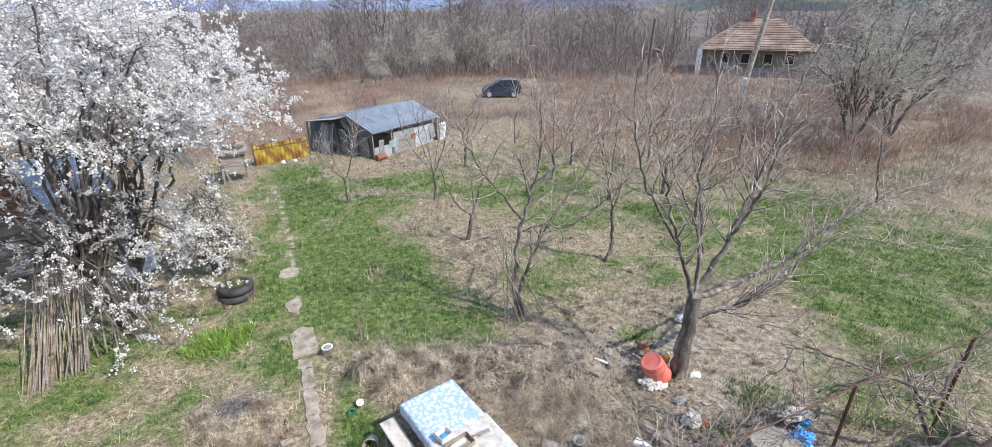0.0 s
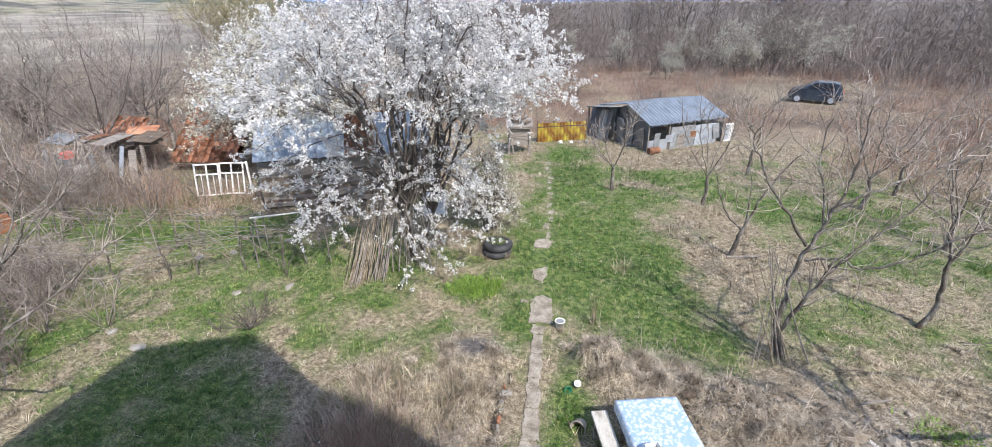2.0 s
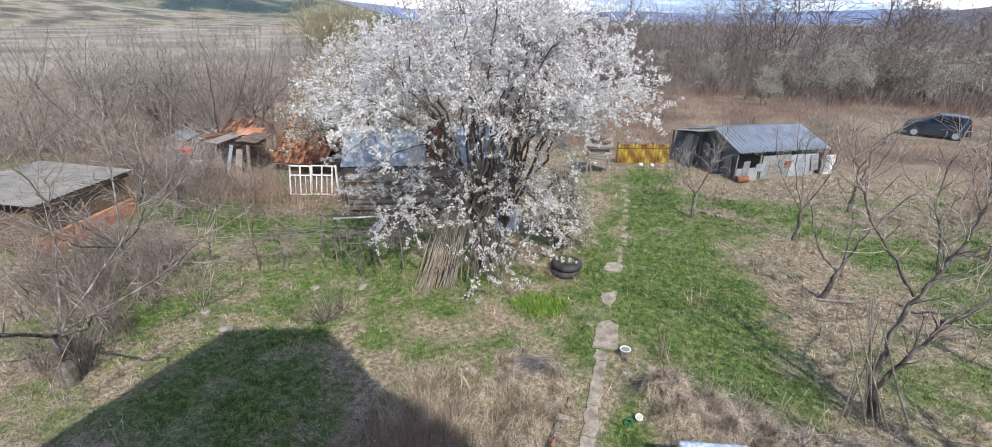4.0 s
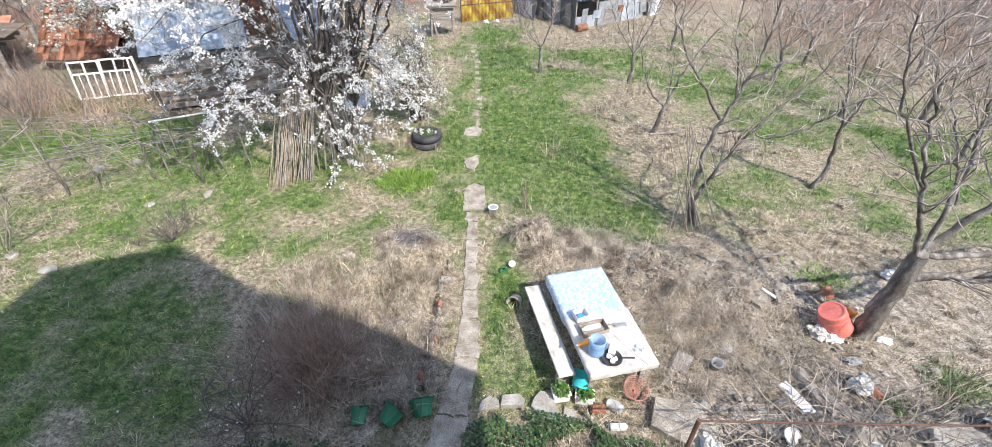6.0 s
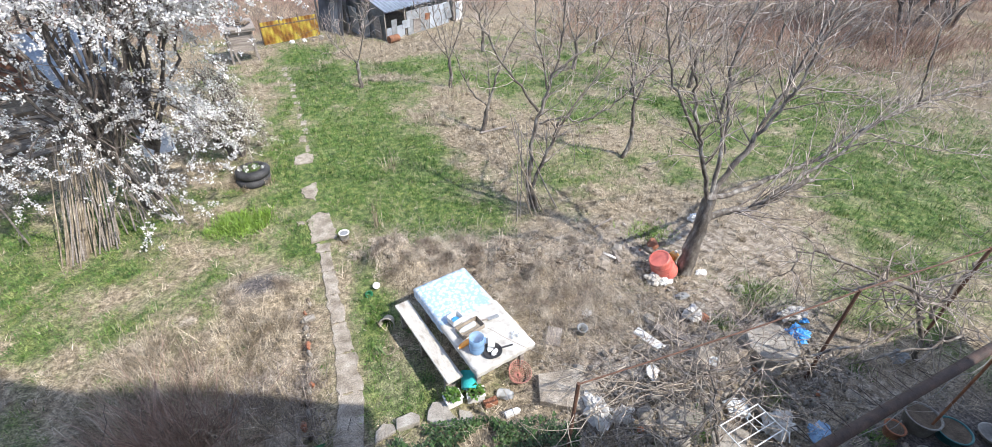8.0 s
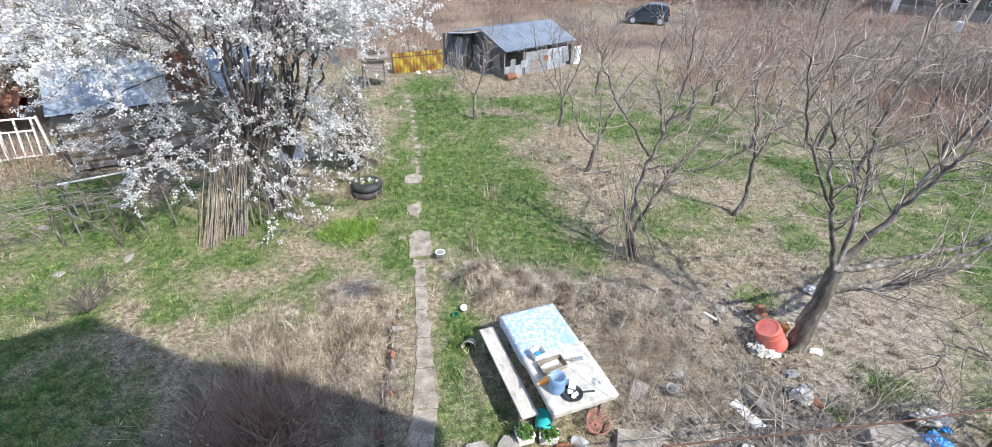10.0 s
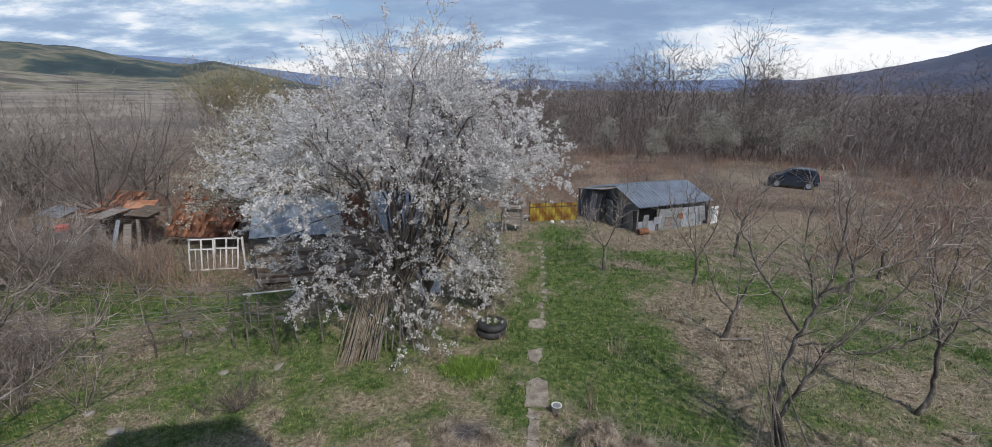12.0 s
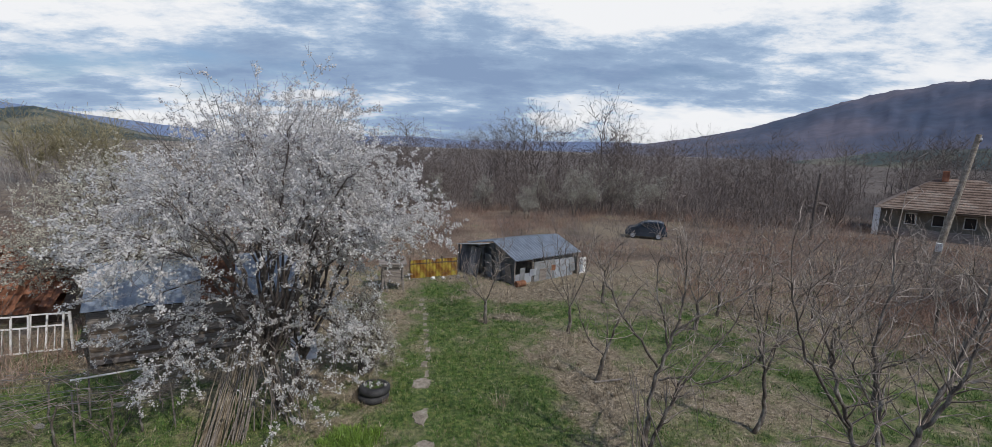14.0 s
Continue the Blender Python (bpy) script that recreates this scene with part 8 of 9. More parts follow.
def build_tyres():
    pl = thing("tyre_planter", (-2.40, 12.98, 0), 0, "two stacked black tyres used as a planter", "planter")
    prof = [(0.24, 0.0), (0.37, 0.0), (0.425, 0.04), (0.435, 0.10), (0.425, 0.16), (0.37, 0.2), (0.24, 0.2), (0.23, 0.17), (0.23, 0.03), (0.24, 0.0)]
    part("tyre", lathe(prof, 32, (0, 0, 0)), M["rubber"], pl, smooth=True)
    part("tyre", lathe(prof, 32, (0.03, 0.02, 0.205)), M["rubber"], pl, smooth=True)
    part("soil", lathe([(0, 0.39), (0.2, 0.39), (0.26, 0.37), (0.26, 0.3), (0, 0.3)], 20), M["soil"], pl)
    v, f = leaf_cloud(0.02, 0.02, 0.38, 0.24, 160, 0.05, 33, 0.09)
    place("plant", mesh_np("plant", v, f, M["leaf"]), pl, label="low green plants")
    hay = [(0.02 + 0.17 * math.cos(k * 2.4) * (k % 7) / 7, 0.02 + 0.17 * math.sin(k * 2.4) * (k % 7) / 7) for k in range(60)]
    segs = [(x, y, 0.36, x * (1.6 + 0.4 * math.sin(k)), y * 1.7, 0.5 + 0.13 * math.sin(k * 1.7), 0.004, 0.002) for k, (x, y) in enumerate(hay)]
    v, f = tubes(segs, 3)
    place("dry_grass", mesh_np("dry_grass", v, f, M["straw"]), pl, label="dry grass tuft")


build_tyres()
wands([(-2.5, 13.35, 0.65), (-2.2, 13.45, 0.6), (-2.75, 13.3, 0.55), (-2.9, 12.9, 0.45), (-2.05, 12.75, 0.35), (-2.6, 12.6, 0.25)], 81, 120, 0.9, 0.25, 0.008, "dry_stalks", M["straw"], "dry grass standing behind the tyres", "grass", 0.4, 0.25)


# ---- the rubble heap and the vine ----
def build_red_tub():
    ob = thing("red_tub", (5.80, 6.6, 0.1), 0, "faded red plastic tub lying tilted under the fruit tree", "tub")
    ob.matrix_basis = pose(5.98, 6.44, 0.10, -16, -24, 35)
    part("body", lathe([(0, 0.455), (0.17, 0.455), (0.172, 0.465), (0.20, 0.465), (0.212, 0.45), (0.222, 0.33), (0.23, 0.325), (0.23, 0.31), (0.224, 0.305), (0.235, 0.17), (0.243, 0.165), (0.243, 0.15), (0.237, 0.145), (0.248, 0.03), (0.266, 0.025), (0.268, 0.0), (0.245, 0.0), (0.205, 0.43), (0, 0.43)], 40), M["red_plastic"], ob)
    part("handle", pipe_bm([(0.26 * math.cos(a), 0.26 * math.sin(a), 0.05 + 0.02 * math.sin(3 * a)) for a in [math.pi * k / 10 for k in range(11)]], 0.008, 6), M["red_plastic"], ob)
    can = thing("orange_canister", (6.08, 6.78, 0), 0, "small orange plastic canister behind the red tub", "canister")
    can.matrix_basis = pose(6.24, 6.66, 0.10, 10, 20, 30)
    part("body", box(0.24, 0.16, 0.26, (0, 0, 0.1), 0.03), M["orange_plastic"], can)
    part("cap", lathe([(0, 0), (0.03, 0), (0.03, 0.04), (0, 0.04)], 12, (0.06, 0, 0.23)), M["white_plastic"], can)


build_red_tub()
bag((5.62, 6.30, 0), (0.34, 0.28, 0.2), "cloth_white", 3, "crumpled white plastic bag under the red tub")
bag((5.85, 6.20, 0), (0.3, 0.2, 0.14), "white_plastic", 4, "crumpled white plastic bag under the red tub")
bag((6.75, 6.24, 0), (0.24, 0.16, 0.06), "white_plastic", 5, "flat white paper scrap in the grass", "paper_scrap", "paper")
bag((3.96, 5.95, 0), (0.2, 0.2, 0.06), "cloth_white", 6, "crumpled white paper on dry stems", "paper_scrap", "paper")
bag((5.93, 5.73, 0), (0.24, 0.16, 0.12), "zinc_dull", 7, "grey plastic scrap on the soil", "plastic_scrap", "scrap")
bag((7.75, 7.9, 0), (0.24, 0.2, 0.2), "white_plastic", 8, "white plastic scrap behind the fruit tree", "plastic_scrap", "scrap")
bag((3.12, 3.92, 0.02), (0.36, 0.62, 0.30), "cloth_white", 9, "torn white plastic sack under vine prunings", "plastic_sack", "sack")
bag((3.5, 3.8, 0.0), (0.34, 0.3, 0.16), "cloth_white", 10, "torn white plastic sack under vine prunings", "plastic_sack", "sack")
bag((5.3, 4.1, 0.0), (0.26, 0.2, 0.12), "white_plastic", 11, "white plastic scrap in the rubble", "plastic_scrap", "scrap")
bag((5.80, 5.22, 0.0), (0.36, 0.34, 0.22), "cloth_white", 12, "pile of white rags and bags in the rubble", "rag", "rags")
bag((6.05, 5.4, 0.0), (0.26, 0.2, 0.14), "stone", 13, "grey rag in the rubble", "rag", "rags")
bag((7.50, 4.6, 0.1), (0.55, 0.3, 0.22), "cloth_white", 14, "dirty white plastic sheet heaped on prunings", "plastic_sheet", "sheet")
bag((7.10, 4.12, 0.10), (0.42, 0.36, 0.3), "blue_plastic", 15, "bright blue plastic bag in the rubble", "plastic_bag", "bag")
bag((7.65, 4.45, 0.05), (0.16, 0.14, 0.1), "blue_plastic", 16, "small blue plastic scrap", "plastic_scrap", "scrap")
bag((5.2, 3.3, 0.05), (0.4, 0.3, 0.24), "white_plastic", 17, "crumpled white packaging below the rail", "packaging", "scrap")
bag((5.65, 2.9, 0.05), (0.5, 0.4, 0.24), "cloth_white", 18, "heap of white plastic packaging", "packaging", "scrap")
bag((6.1, 2.6, 0.05), (0.3, 0.3, 0.2), "clear_blue", 19, "thin bluish plastic film", "plastic_film", "scrap")
bag((8.6, 3.3, 0.0), (0.3, 0.24, 0.18), "zinc_dull", 20, "dark grey plastic bag in the grass", "plastic_bag", "bag")
rd = thing("round_lid", (4.34, 4.25, 0.14), 20, "pale round lid lying on the rubble", "lid")
part("disc", lathe([(0, 0), (0.15, 0), (0.16, 0.012), (0.15, 0.025), (0.12, 0.02), (0, 0.022)], 24, turn=(18, 8, 0)), M["white_paint"], rd)
part("knob", lathe([(0, 0.02), (0.02, 0.02), (0.02, 0.04), (0, 0.045)], 10, turn=(18, 8, 0)), M["white_paint"], rd)
rng = random.Random(91)
for k, (x, y, l, w, rz, m) in enumerate([(4.72, 4.95, 0.62, 0.17, 118, "white_paint"), (5.08, 4.92, 0.6, 0.17, 115, "grey_plank"), (5.24, 4.82, 0.55, 0.14, 122, "grey_plank"), (3.1, 5.55, 0.42, 0.26, 60, "grey_plank"), (4.62, 13.9, 0.9, 0.07, 5, "grey_plank"), (4.95, 7.15, 0.5, 0.07, 130, "white_paint"), (5.15, 7.0, 0.4, 0.06, 80, "grey_plank"), (5.6, 8.4, 0.6, 0.04, 20, "grey_plank")]):
    pk = thing("loose_board", (x, y, float(lie(x, y)) + 0.07), rz, "weathered loose board lying on the ground", "board", "loose boards")
    part("plank", box(l, w, 0.03, (0, 0, 0), 0.006, (rng.uniform(-8, 8), rng.uniform(-6, 2), 0)), M[m], pk)
    part("batten", box(0.04, w * 0.9, 0.025, (l * 0.3, 0, -0.026), 0.004), M["grey_plank"], pk)
edging([(4.45, 2.75), (4.9, 2.7), (5.15, 2.95), (4.95, 3.2), (4.6, 3.15)], 0.08, "concrete_slab", "stone", "flat grey concrete slab under vine prunings", "slab")
edging([(5.1, 3.35), (5.5, 3.2), (5.7, 3.5), (5.4, 3.7)], 0.10, "concrete_slab", "concrete", "flat grey concrete slab under vine prunings", "slab")
for k in range(150):
    x, y = rng.uniform(3.2, 7.4), rng.gauss(3.9, 0.75)
    if k > 118:
        x, y = rng.uniform(4.4, 6.3), rng.gauss(6.9, 0.4)
    s = rng.uniform(0.07, 0.16) if rng.random() < 0.75 else rng.uniform(0.2, 0.34)
    st = part("stone", rock_bm(s, s * rng.uniform(0.6, 1), s * rng.uniform(0.4, 0.8), k + 40), M[("stone", "concrete", "dry_soil", "clay")[0 if rng.random() < 0.5 else rng.choice((1, 1, 2, 2, 2, 3))]], None)
    tagged(st, "rough piece of rubble on bare soil", "rubble", "rubble pieces")
    st.matrix_basis = pose(x, y, float(lie(x, y)) + s * 0.15, rng.uniform(0, 40), 0, rng.uniform(0, 360))
vessel("grey_pot", (5.7, 3.75, 0.05), 0.10, 0.13, 0.2, "zinc_dull", "grey plastic pot tipped over in the rubble", "pot", (75, 10, 30))
vessel("grey_can", (3.62, 5.52, 0.0), 0.08, 0.09, 0.2, "zinc_dull", "old grey tin standing among dry stems", "can", (12, 0, 0))


for k in range(64):
    q = rng.random()
    x, y = 0.6 + 4.2 * q + rng.gauss(0, 0.25), 8.85 - 1.9 * q + rng.gauss(0, 0.3)
    r = rng.uniform(0.08, 0.3) * (1 if rng.random() < 0.6 else 0.6)
    st = part("soil_clod", rock_bm(r, r * rng.uniform(0.6, 1), r * rng.uniform(0.4, 0.8), k + 600), M["dry_soil" if k % 3 else "soil"], None)
    tagged(st, "dug clod of brown earth tangled with roots", "clod", "clods of dug earth")
    st.matrix_basis = pose(x, y, float(lie(x, y)) + r * 0.12, rng.uniform(0, 40), 0, rng.uniform(0, 360))
g = np.random.RandomState(93)
n = 5200
cx = np.concatenate([g.uniform(2.6, 7.6, 3600), g.normal(3.2, 0.9, 700), g.uniform(4.0, 6.4, 900)])
cy = np.concatenate([g.normal(3.75, 0.8, 3600), g.normal(7.8, 0.35, 700), g.normal(6.9, 0.45, 900)])
r = 0.012 + 0.05 * g.uniform(0, 1, n) ** 3
turn = g.uniform(0, 2 * math.pi, n)
c = np.stack([cx, cy, lie(cx, cy) + r * 0.3], axis=1)
u = np.stack([np.cos(turn), np.sin(turn), g.normal(0, 0.3, n)], axis=1) * (r * g.uniform(0.8, 1.6, n))[:, None]
w = np.stack([-np.sin(turn), np.cos(turn), g.normal(0, 0.3, n)], axis=1) * (r * g.uniform(0.6, 1.1, n))[:, None]
h = np.stack([g.normal(0, 0.2, n) * r, g.normal(0, 0.2, n) * r, r * g.uniform(0.5, 1.0, n)], axis=1)
verts = np.stack([c + u, c + w, c - u, c - w, c + h, c - h], axis=1).reshape(-1, 3)
base = (np.arange(n) * 6)[:, None]
crumb_faces = np.concatenate([base + np.array([q]) for q in ((0, 1, 4), (1, 2, 4), (2, 3, 4), (3, 0, 4), (1, 0, 5), (2, 1, 5), (3, 2, 5), (0, 3, 5))])
place("rubble_crumbs", mesh_np("rubble_crumbs", verts, crumb_faces, M["crumb"]), None, "grey crumbs of concrete, brick and clods", "rubble", kind="stuff")


def build_arbour():
    arb = thing("vine_arbour", (0, 0, 0), 0, "rusty pipe arbour sagging over the rubble", "arbour")
    part("rail", pipe_bm([(2.42, 3.5, 1.68), (3.9, 3.53, 1.70), (5.3, 3.52, 1.80), (6.82, 3.5, 2.0)], 0.012, 8), M["rail_rust"], arb)
    part("rail", pipe_bm([(6.82, 3.5, 2.0), (8.1, 3.5, 2.08), (9.3, 3.46, 2.2), (11.2, 3.4, 2.3)], 0.013, 8), M["rail_rust"], arb)
    part("post", pipe_bm([(2.38, 3.44, -0.05), (2.42, 3.5, 1.7)], 0.026, 8), M["rail_rust"], arb)
    part("post", pipe_bm([(6.8, 3.5, -0.05), (6.83, 3.5, 2.02)], 0.026, 8), M["rail_rust"], arb)
    part("post", pipe_bm([(9.28, 3.46, -0.05), (9.3, 3.46, 2.22)], 0.028, 8), M["rail_rust"], arb)
    rng = random.Random(44)
    stems, thin, tips = [], [], []
    cfg = dict(step=(0.14, 0.12), wander=0.34, lift=-0.015, thin=0.004, levels=1, bare=0.2, kids=(1, 1), chance=0.4, ratio=(0.4, 0.8))
    for guide, r in (([(8.9, 3.2, 0.0), (8.7, 3.3, 0.7), (8.4, 3.5, 1.4), (7.8, 3.7, 1.7), (7.0, 3.8, 1.7)], 0.045),
                     ([(8.9, 3.2, 0.4), (8.5, 2.8, 1.2), (7.6, 2.7, 1.4), (6.6, 2.9, 1.2)], 0.03),
                     ([(8.7, 3.3, 1.0), (9.2, 3.5, 1.6), (9.9, 3.6, 1.8), (10.8, 3.5, 1.9)], 0.035),
                     ([(7.8, 3.7, 1.7), (7.0, 4.1, 2.1), (6.5, 4.3, 2.15), (6.2, 4.1, 1.95)], 0.025),
                     ([(8.2, 3.2, 1.3), (7.5, 3.2, 1.1), (6.6, 3.3, 1.0), (5.6, 3.5, 0.9), (4.4, 3.7, 0.8)], 0.028),
                     ([(5.6, 3.5, 0.9), (4.8, 3.2, 0.7), (4.0, 3.0, 0.5), (3.4, 3.3, 0.3)], 0.02),
                     ([(4.6, 2.9, 0.0), (4.5, 3.1, 0.5), (4.8, 3.6, 1.0), (5.6, 4.0, 1.1)], 0.028)):
        stems.append([])
        joints = limb(rng, stems[-1], guide, r, r * 0.45, 0.035)
        for q, d, rr, share in joints:
            for _ in range(2):
                side = Vector((rng.gauss(0, 1), rng.gauss(0, 1), rng.gauss(0, 0.6)))
                shoot(rng, thin, q, (d + side * 0.8).normalized(), rng.uniform(0.4, 1.1), 0.009, 0, cfg, tips)
    for k in range(46):
        a = rng.uniform(0, 2 * math.pi)
        shoot(rng, thin, (8.3 + rng.gauss(0, 0.3), 3.55 + rng.gauss(0, 0.15), 1.45 + rng.gauss(0, 0.12)), (math.cos(a), math.sin(a) * 0.6, rng.uniform(-0.15, 0.25)), rng.uniform(0.5, 1.3), 0.016, 0, cfg, tips)
    for k in range(54):
        x, y = rng.uniform(3.4, 7.0), rng.gauss(4.0, 0.35)
        a = rng.uniform(-0.5, 0.5) + math.pi * (rng.random() < 0.5)
        shoot(rng, thin, (x, y, rng.uniform(0.1, 0.75)), (math.cos(a), math.sin(a) * 0.7, rng.uniform(-0.2, 0.4)), rng.uniform(0.5, 1.4), 0.008, 0, cfg, tips)
    loose = []
    for k in range(60):
        x, y = rng.uniform(3.2, 5.8), rng.gauss(3.8, 0.45)
        a = rng.uniform(0, 2 * math.pi)
        shoot(rng, loose, (x, y, rng.uniform(0.1, 0.8)), (math.cos(a), math.sin(a), rng.uniform(-0.2, 0.7)), rng.uniform(0.8, 2.2), 0.010, 0, dict(cfg, wander=0.13, chance=0.2, thin=0.005), tips)
    v, f = tubes(loose, 4)
    place("prunings", mesh_np("prunings", v, f, M["pale_shoot"]), None, "pale vine prunings heaped over the rubble", "prunings", kind="stuff")
    vine = thing("grape_vine", (0, 0, 0), 0, "bare gnarled grape vine sprawling over the arbour", "vine")
    for thick in stems:
        v, f = bark_mesh(thick, 8)
        place("stem", mesh_np("stem", v, f, M["bark"], smooth=True), vine)
    v, f = tubes(thin, 3)
    place("tangle", mesh_np("tangle", v, f, M["twig"]), vine, label="tangled thin grey-brown shoots")


build_arbour()


def build_rail():
    """The dark pipe rail close below the viewpoint, with wire loops, a cable and a white wire shelf."""
    a, b = Vector((1.9, 1.30, 3.0)), Vector((6.6, 1.86, 3.0))
    rail = thing("pipe_rail", (0, 0, 0), 0, "thick dark brown pipe rail with loops of wire", "rail")
    part("beam", pipe_bm([a.lerp(b, k / 6) for k in range(7)], 0.05, 14), M["dark_rust"], rail, smooth=True)
    for q in (0.03,):
        p = a.lerp(b, q)
        part("post", pipe_bm([(p.x, p.y, -0.05), (p.x, p.y, 3.0)], 0.05, 10), M["dark_rust"], rail)
    part("bracket", pipe_bm([(6.55, 0.7, 1.9), (6.55, 1.3, 2.5), (6.55, 1.86, 2.98)], 0.03, 8), M["dark_rust"], rail)
    d = (b - a).normalized()
    n = Vector((-d.y, d.x, 0))
    rng = random.Random(46)
    for k in range(11):
        p = a.lerp(b, 0.26 + 0.06 * k + rng.uniform(-0.02, 0.02))
        w = rng.uniform(-0.08, 0.16)
        n = Vector((-d.y, d.x, 0)) * rng.uniform(0.4, 0.95)
        part("wire_loop", pipe_bm([p + d * 0.0 + Vector((0, 0, 0.06)), p + n * 0.3 + d * 0.02 + Vector((0, 0, 0.05)), p + n * 0.34 + d * w + Vector((0, 0, 0.03)), p + n * 0.05 + d * (w + 0.02) + Vector((0, 0, 0.06))], 0.003, 5), M["dark_rust"], rail)
    pts = [a.lerp(b, k / 24) + Vector((0, -0.07 - 0.02 * math.sin(k * 1.7), -0.02 - 0.03 * math.cos(k * 1.3))) for k in range(25)]
    part("cable", pipe_bm(pts, 0.0035, 6), M["dirty_shaded_plastic"], rail, "white cable wound along the pipe")
    shelf = thing("wire_shelf", (3.08, 1.80, 3.06), 9, "white-coated wire refrigerator shelf on the rail", "shelf")
    W, D = 0.46, 0.27
    corner = [(-W / 2, -D / 2, 0), (W / 2, -D / 2, 0), (W / 2, D / 2, 0), (-W / 2, D / 2, 0), (-W / 2, -D / 2, 0)]
    part("frame", pipe_bm(corner, 0.006, 6), M["white_plastic"], shelf)
    for y in (-0.05, 0.05):
        part("wire", pipe_bm([(-W / 2, y, 0.002), (W / 2, y, 0.002)], 0.004, 6), M["white_plastic"], shelf)
    part("wire", pipe_bm([(0.02, -0.06, 0.004), (0.0, 0.06, 0.03), (0.06, 0.1, 0.03), (0.1, -0.05, 0.004)], 0.004, 6), M["white_plastic"], shelf)
    part("tie", pipe_bm([(0.2, -0.16, -0.07), (0.22, -0.13, 0.02), (0.24, -0.18, 0.0), (0.23, -0.22, -0.08)], 0.006, 6), M["white_plastic"], shelf, "white cable tie")
    part("tie", pipe_bm([(-0.15, -0.16, -0.07), (-0.13, -0.13, 0.02), (-0.11, -0.18, 0.0), (-0.12, -0.22, -0.08)], 0.006, 6), M["white_plastic"], shelf, "white cable tie")


build_rail()
vessel("large_white_tub", (7.68, 2.28, 0.0), 0.19, 0.235, 0.30, "dirty_shaded_plastic", "large white plastic tub filled with soil", "tub", soil="soil")
vessel("white_pail", (7.22, 1.84, 0.0), 0.10, 0.125, 0.23, "dirty_shaded_plastic", "white plastic pail with a wire handle", "pail", handle=True)
vessel("teal_basin", (8.0, 2.0, 0.0), 0.17, 0.23, 0.19, "shaded_teal", "dull teal plastic basin in shade", "basin", soil="soil")
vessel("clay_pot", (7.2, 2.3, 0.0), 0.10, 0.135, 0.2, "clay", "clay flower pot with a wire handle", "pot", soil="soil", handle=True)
vessel("enamel_bowl", (8.6, 1.8, 0.0), 0.12, 0.18, 0.1, "dirty_shaded_plastic", "white enamel bowl on the ground", "bowl")
globe = thing("globe_lamp", (7.67, 2.14, 0), 0, "round white globe lamp on a thin stake", "lamp")
part("globe", lathe([(0, 2.30), (0.10, 2.32), (0.20, 2.40), (0.25, 2.55), (0.22, 2.68), (0.13, 2.77), (0, 2.80)], 26), M["white_plastic"], globe, smooth=True)
part("shaft", pipe_bm([(0, 0, -0.05), (0, 0, 2.37)], 0.018, 8), M["rust"], globe)


# ---- low plants and dry growth near the house ----
M["ivy"] = mat("ivy_leaves", [(0.3, (0.020, 0.05, 0.014)), (0.6, (0.046, 0.098, 0.024)), (0.75, (0.11, 0.16, 0.04))], 4, 4, 30, 0.25, 0.55, 0.0, spread=0.45)


def ivy(name, patches, seed, label):
    g = np.random.RandomState(seed)
    cs = []
    for x, y, rx, ry, n in patches:
        a, r = g.uniform(0, 2 * math.pi, n), np.sqrt(g.uniform(0, 1, n))
        px, py = x + rx * r * np.cos(a), y + ry * r * np.sin(a)
        keep = fbm(px * 3, py * 3, seed) > 0.38
        px, py = px[keep], py[keep]
        cs.append(np.stack([px, py, lie(px, py) + g.uniform(0.02, 0.2, len(px))], axis=1))
    v, f = leaves_at(np.concatenate(cs), 0.045, g)
    return place(name, mesh_np(name, v, f, M["ivy"]), None, label, "ivy", kind="stuff")


ivy("ivy", [(-2.6, 3.35, 1.5, 0.5, 3200), (-1.3, 3.3, 0.5, 0.4, 700), (0.7, 4.05, 1.1, 0.42, 3400), (0.1, 3.4, 0.5, 0.6, 1300), (1.9, 3.75, 0.8, 0.4, 1800), (1.9, 3.2, 0.6, 0.4, 1200), (1.0, 3.2, 0.8, 0.4, 700)], 3, "dark green ivy covering the shaded bed")
g = np.random.RandomState(23)
bx = np.stack([g.uniform(-0.1, 2.5, 110), g.uniform(2.6, 4.0, 110), g.uniform(0.4, 0.9, 110)], axis=1)
wands(bx, 24, 14, 0.6, 0.9, 0.006, "dry_stalks", M["straw"], "dry bent stalks among the ivy", "stalks", 0.7, 0.16)
wands([(-2.95 + 0.22 * math.cos(k), 5.0 + 0.2 * math.sin(k), 0.95) for k in range(9)], 25, 135, 1.45, 0.62, 0.011, "stem_bush", M["red_stem"], "dense bush of bare reddish-brown stems", "bush", 0.3, 0.3)
wands([(-2.95 + 0.5 * math.cos(k), 5.15 + 0.45 * math.sin(k), 1.0) for k in range(9)], 45, 44, 1.25, 0.65, 0.008, "stem_bush", M["pale_shoot"], "pale dry stalks standing round the stem bush", "stalks", 0.4, 0.5)
g = np.random.RandomState(26)
bx = np.stack([g.uniform(-4.4, -1.5, 110), g.uniform(4.8, 7.6, 110), g.uniform(0.5, 1.0, 110)], axis=1)
wands(bx, 27, 40, 0.72, 0.6, 0.0075, "dry_stalks", M["straw"], "tall dry grass round the stem bush", "stalks", 0.7, 0.16)
g = np.random.RandomState(28)
bx = np.stack([g.uniform(-2.4, -1.0, 40), g.uniform(4.5, 6.0, 40), g.uniform(0.6, 1.0, 40)], axis=1)
wands(bx, 29, 26, 0.55, 0.9, 0.011, "dead_stems", M["twig"], "grey matted dead stems beside the path", "stems", 0.9, 0.15)
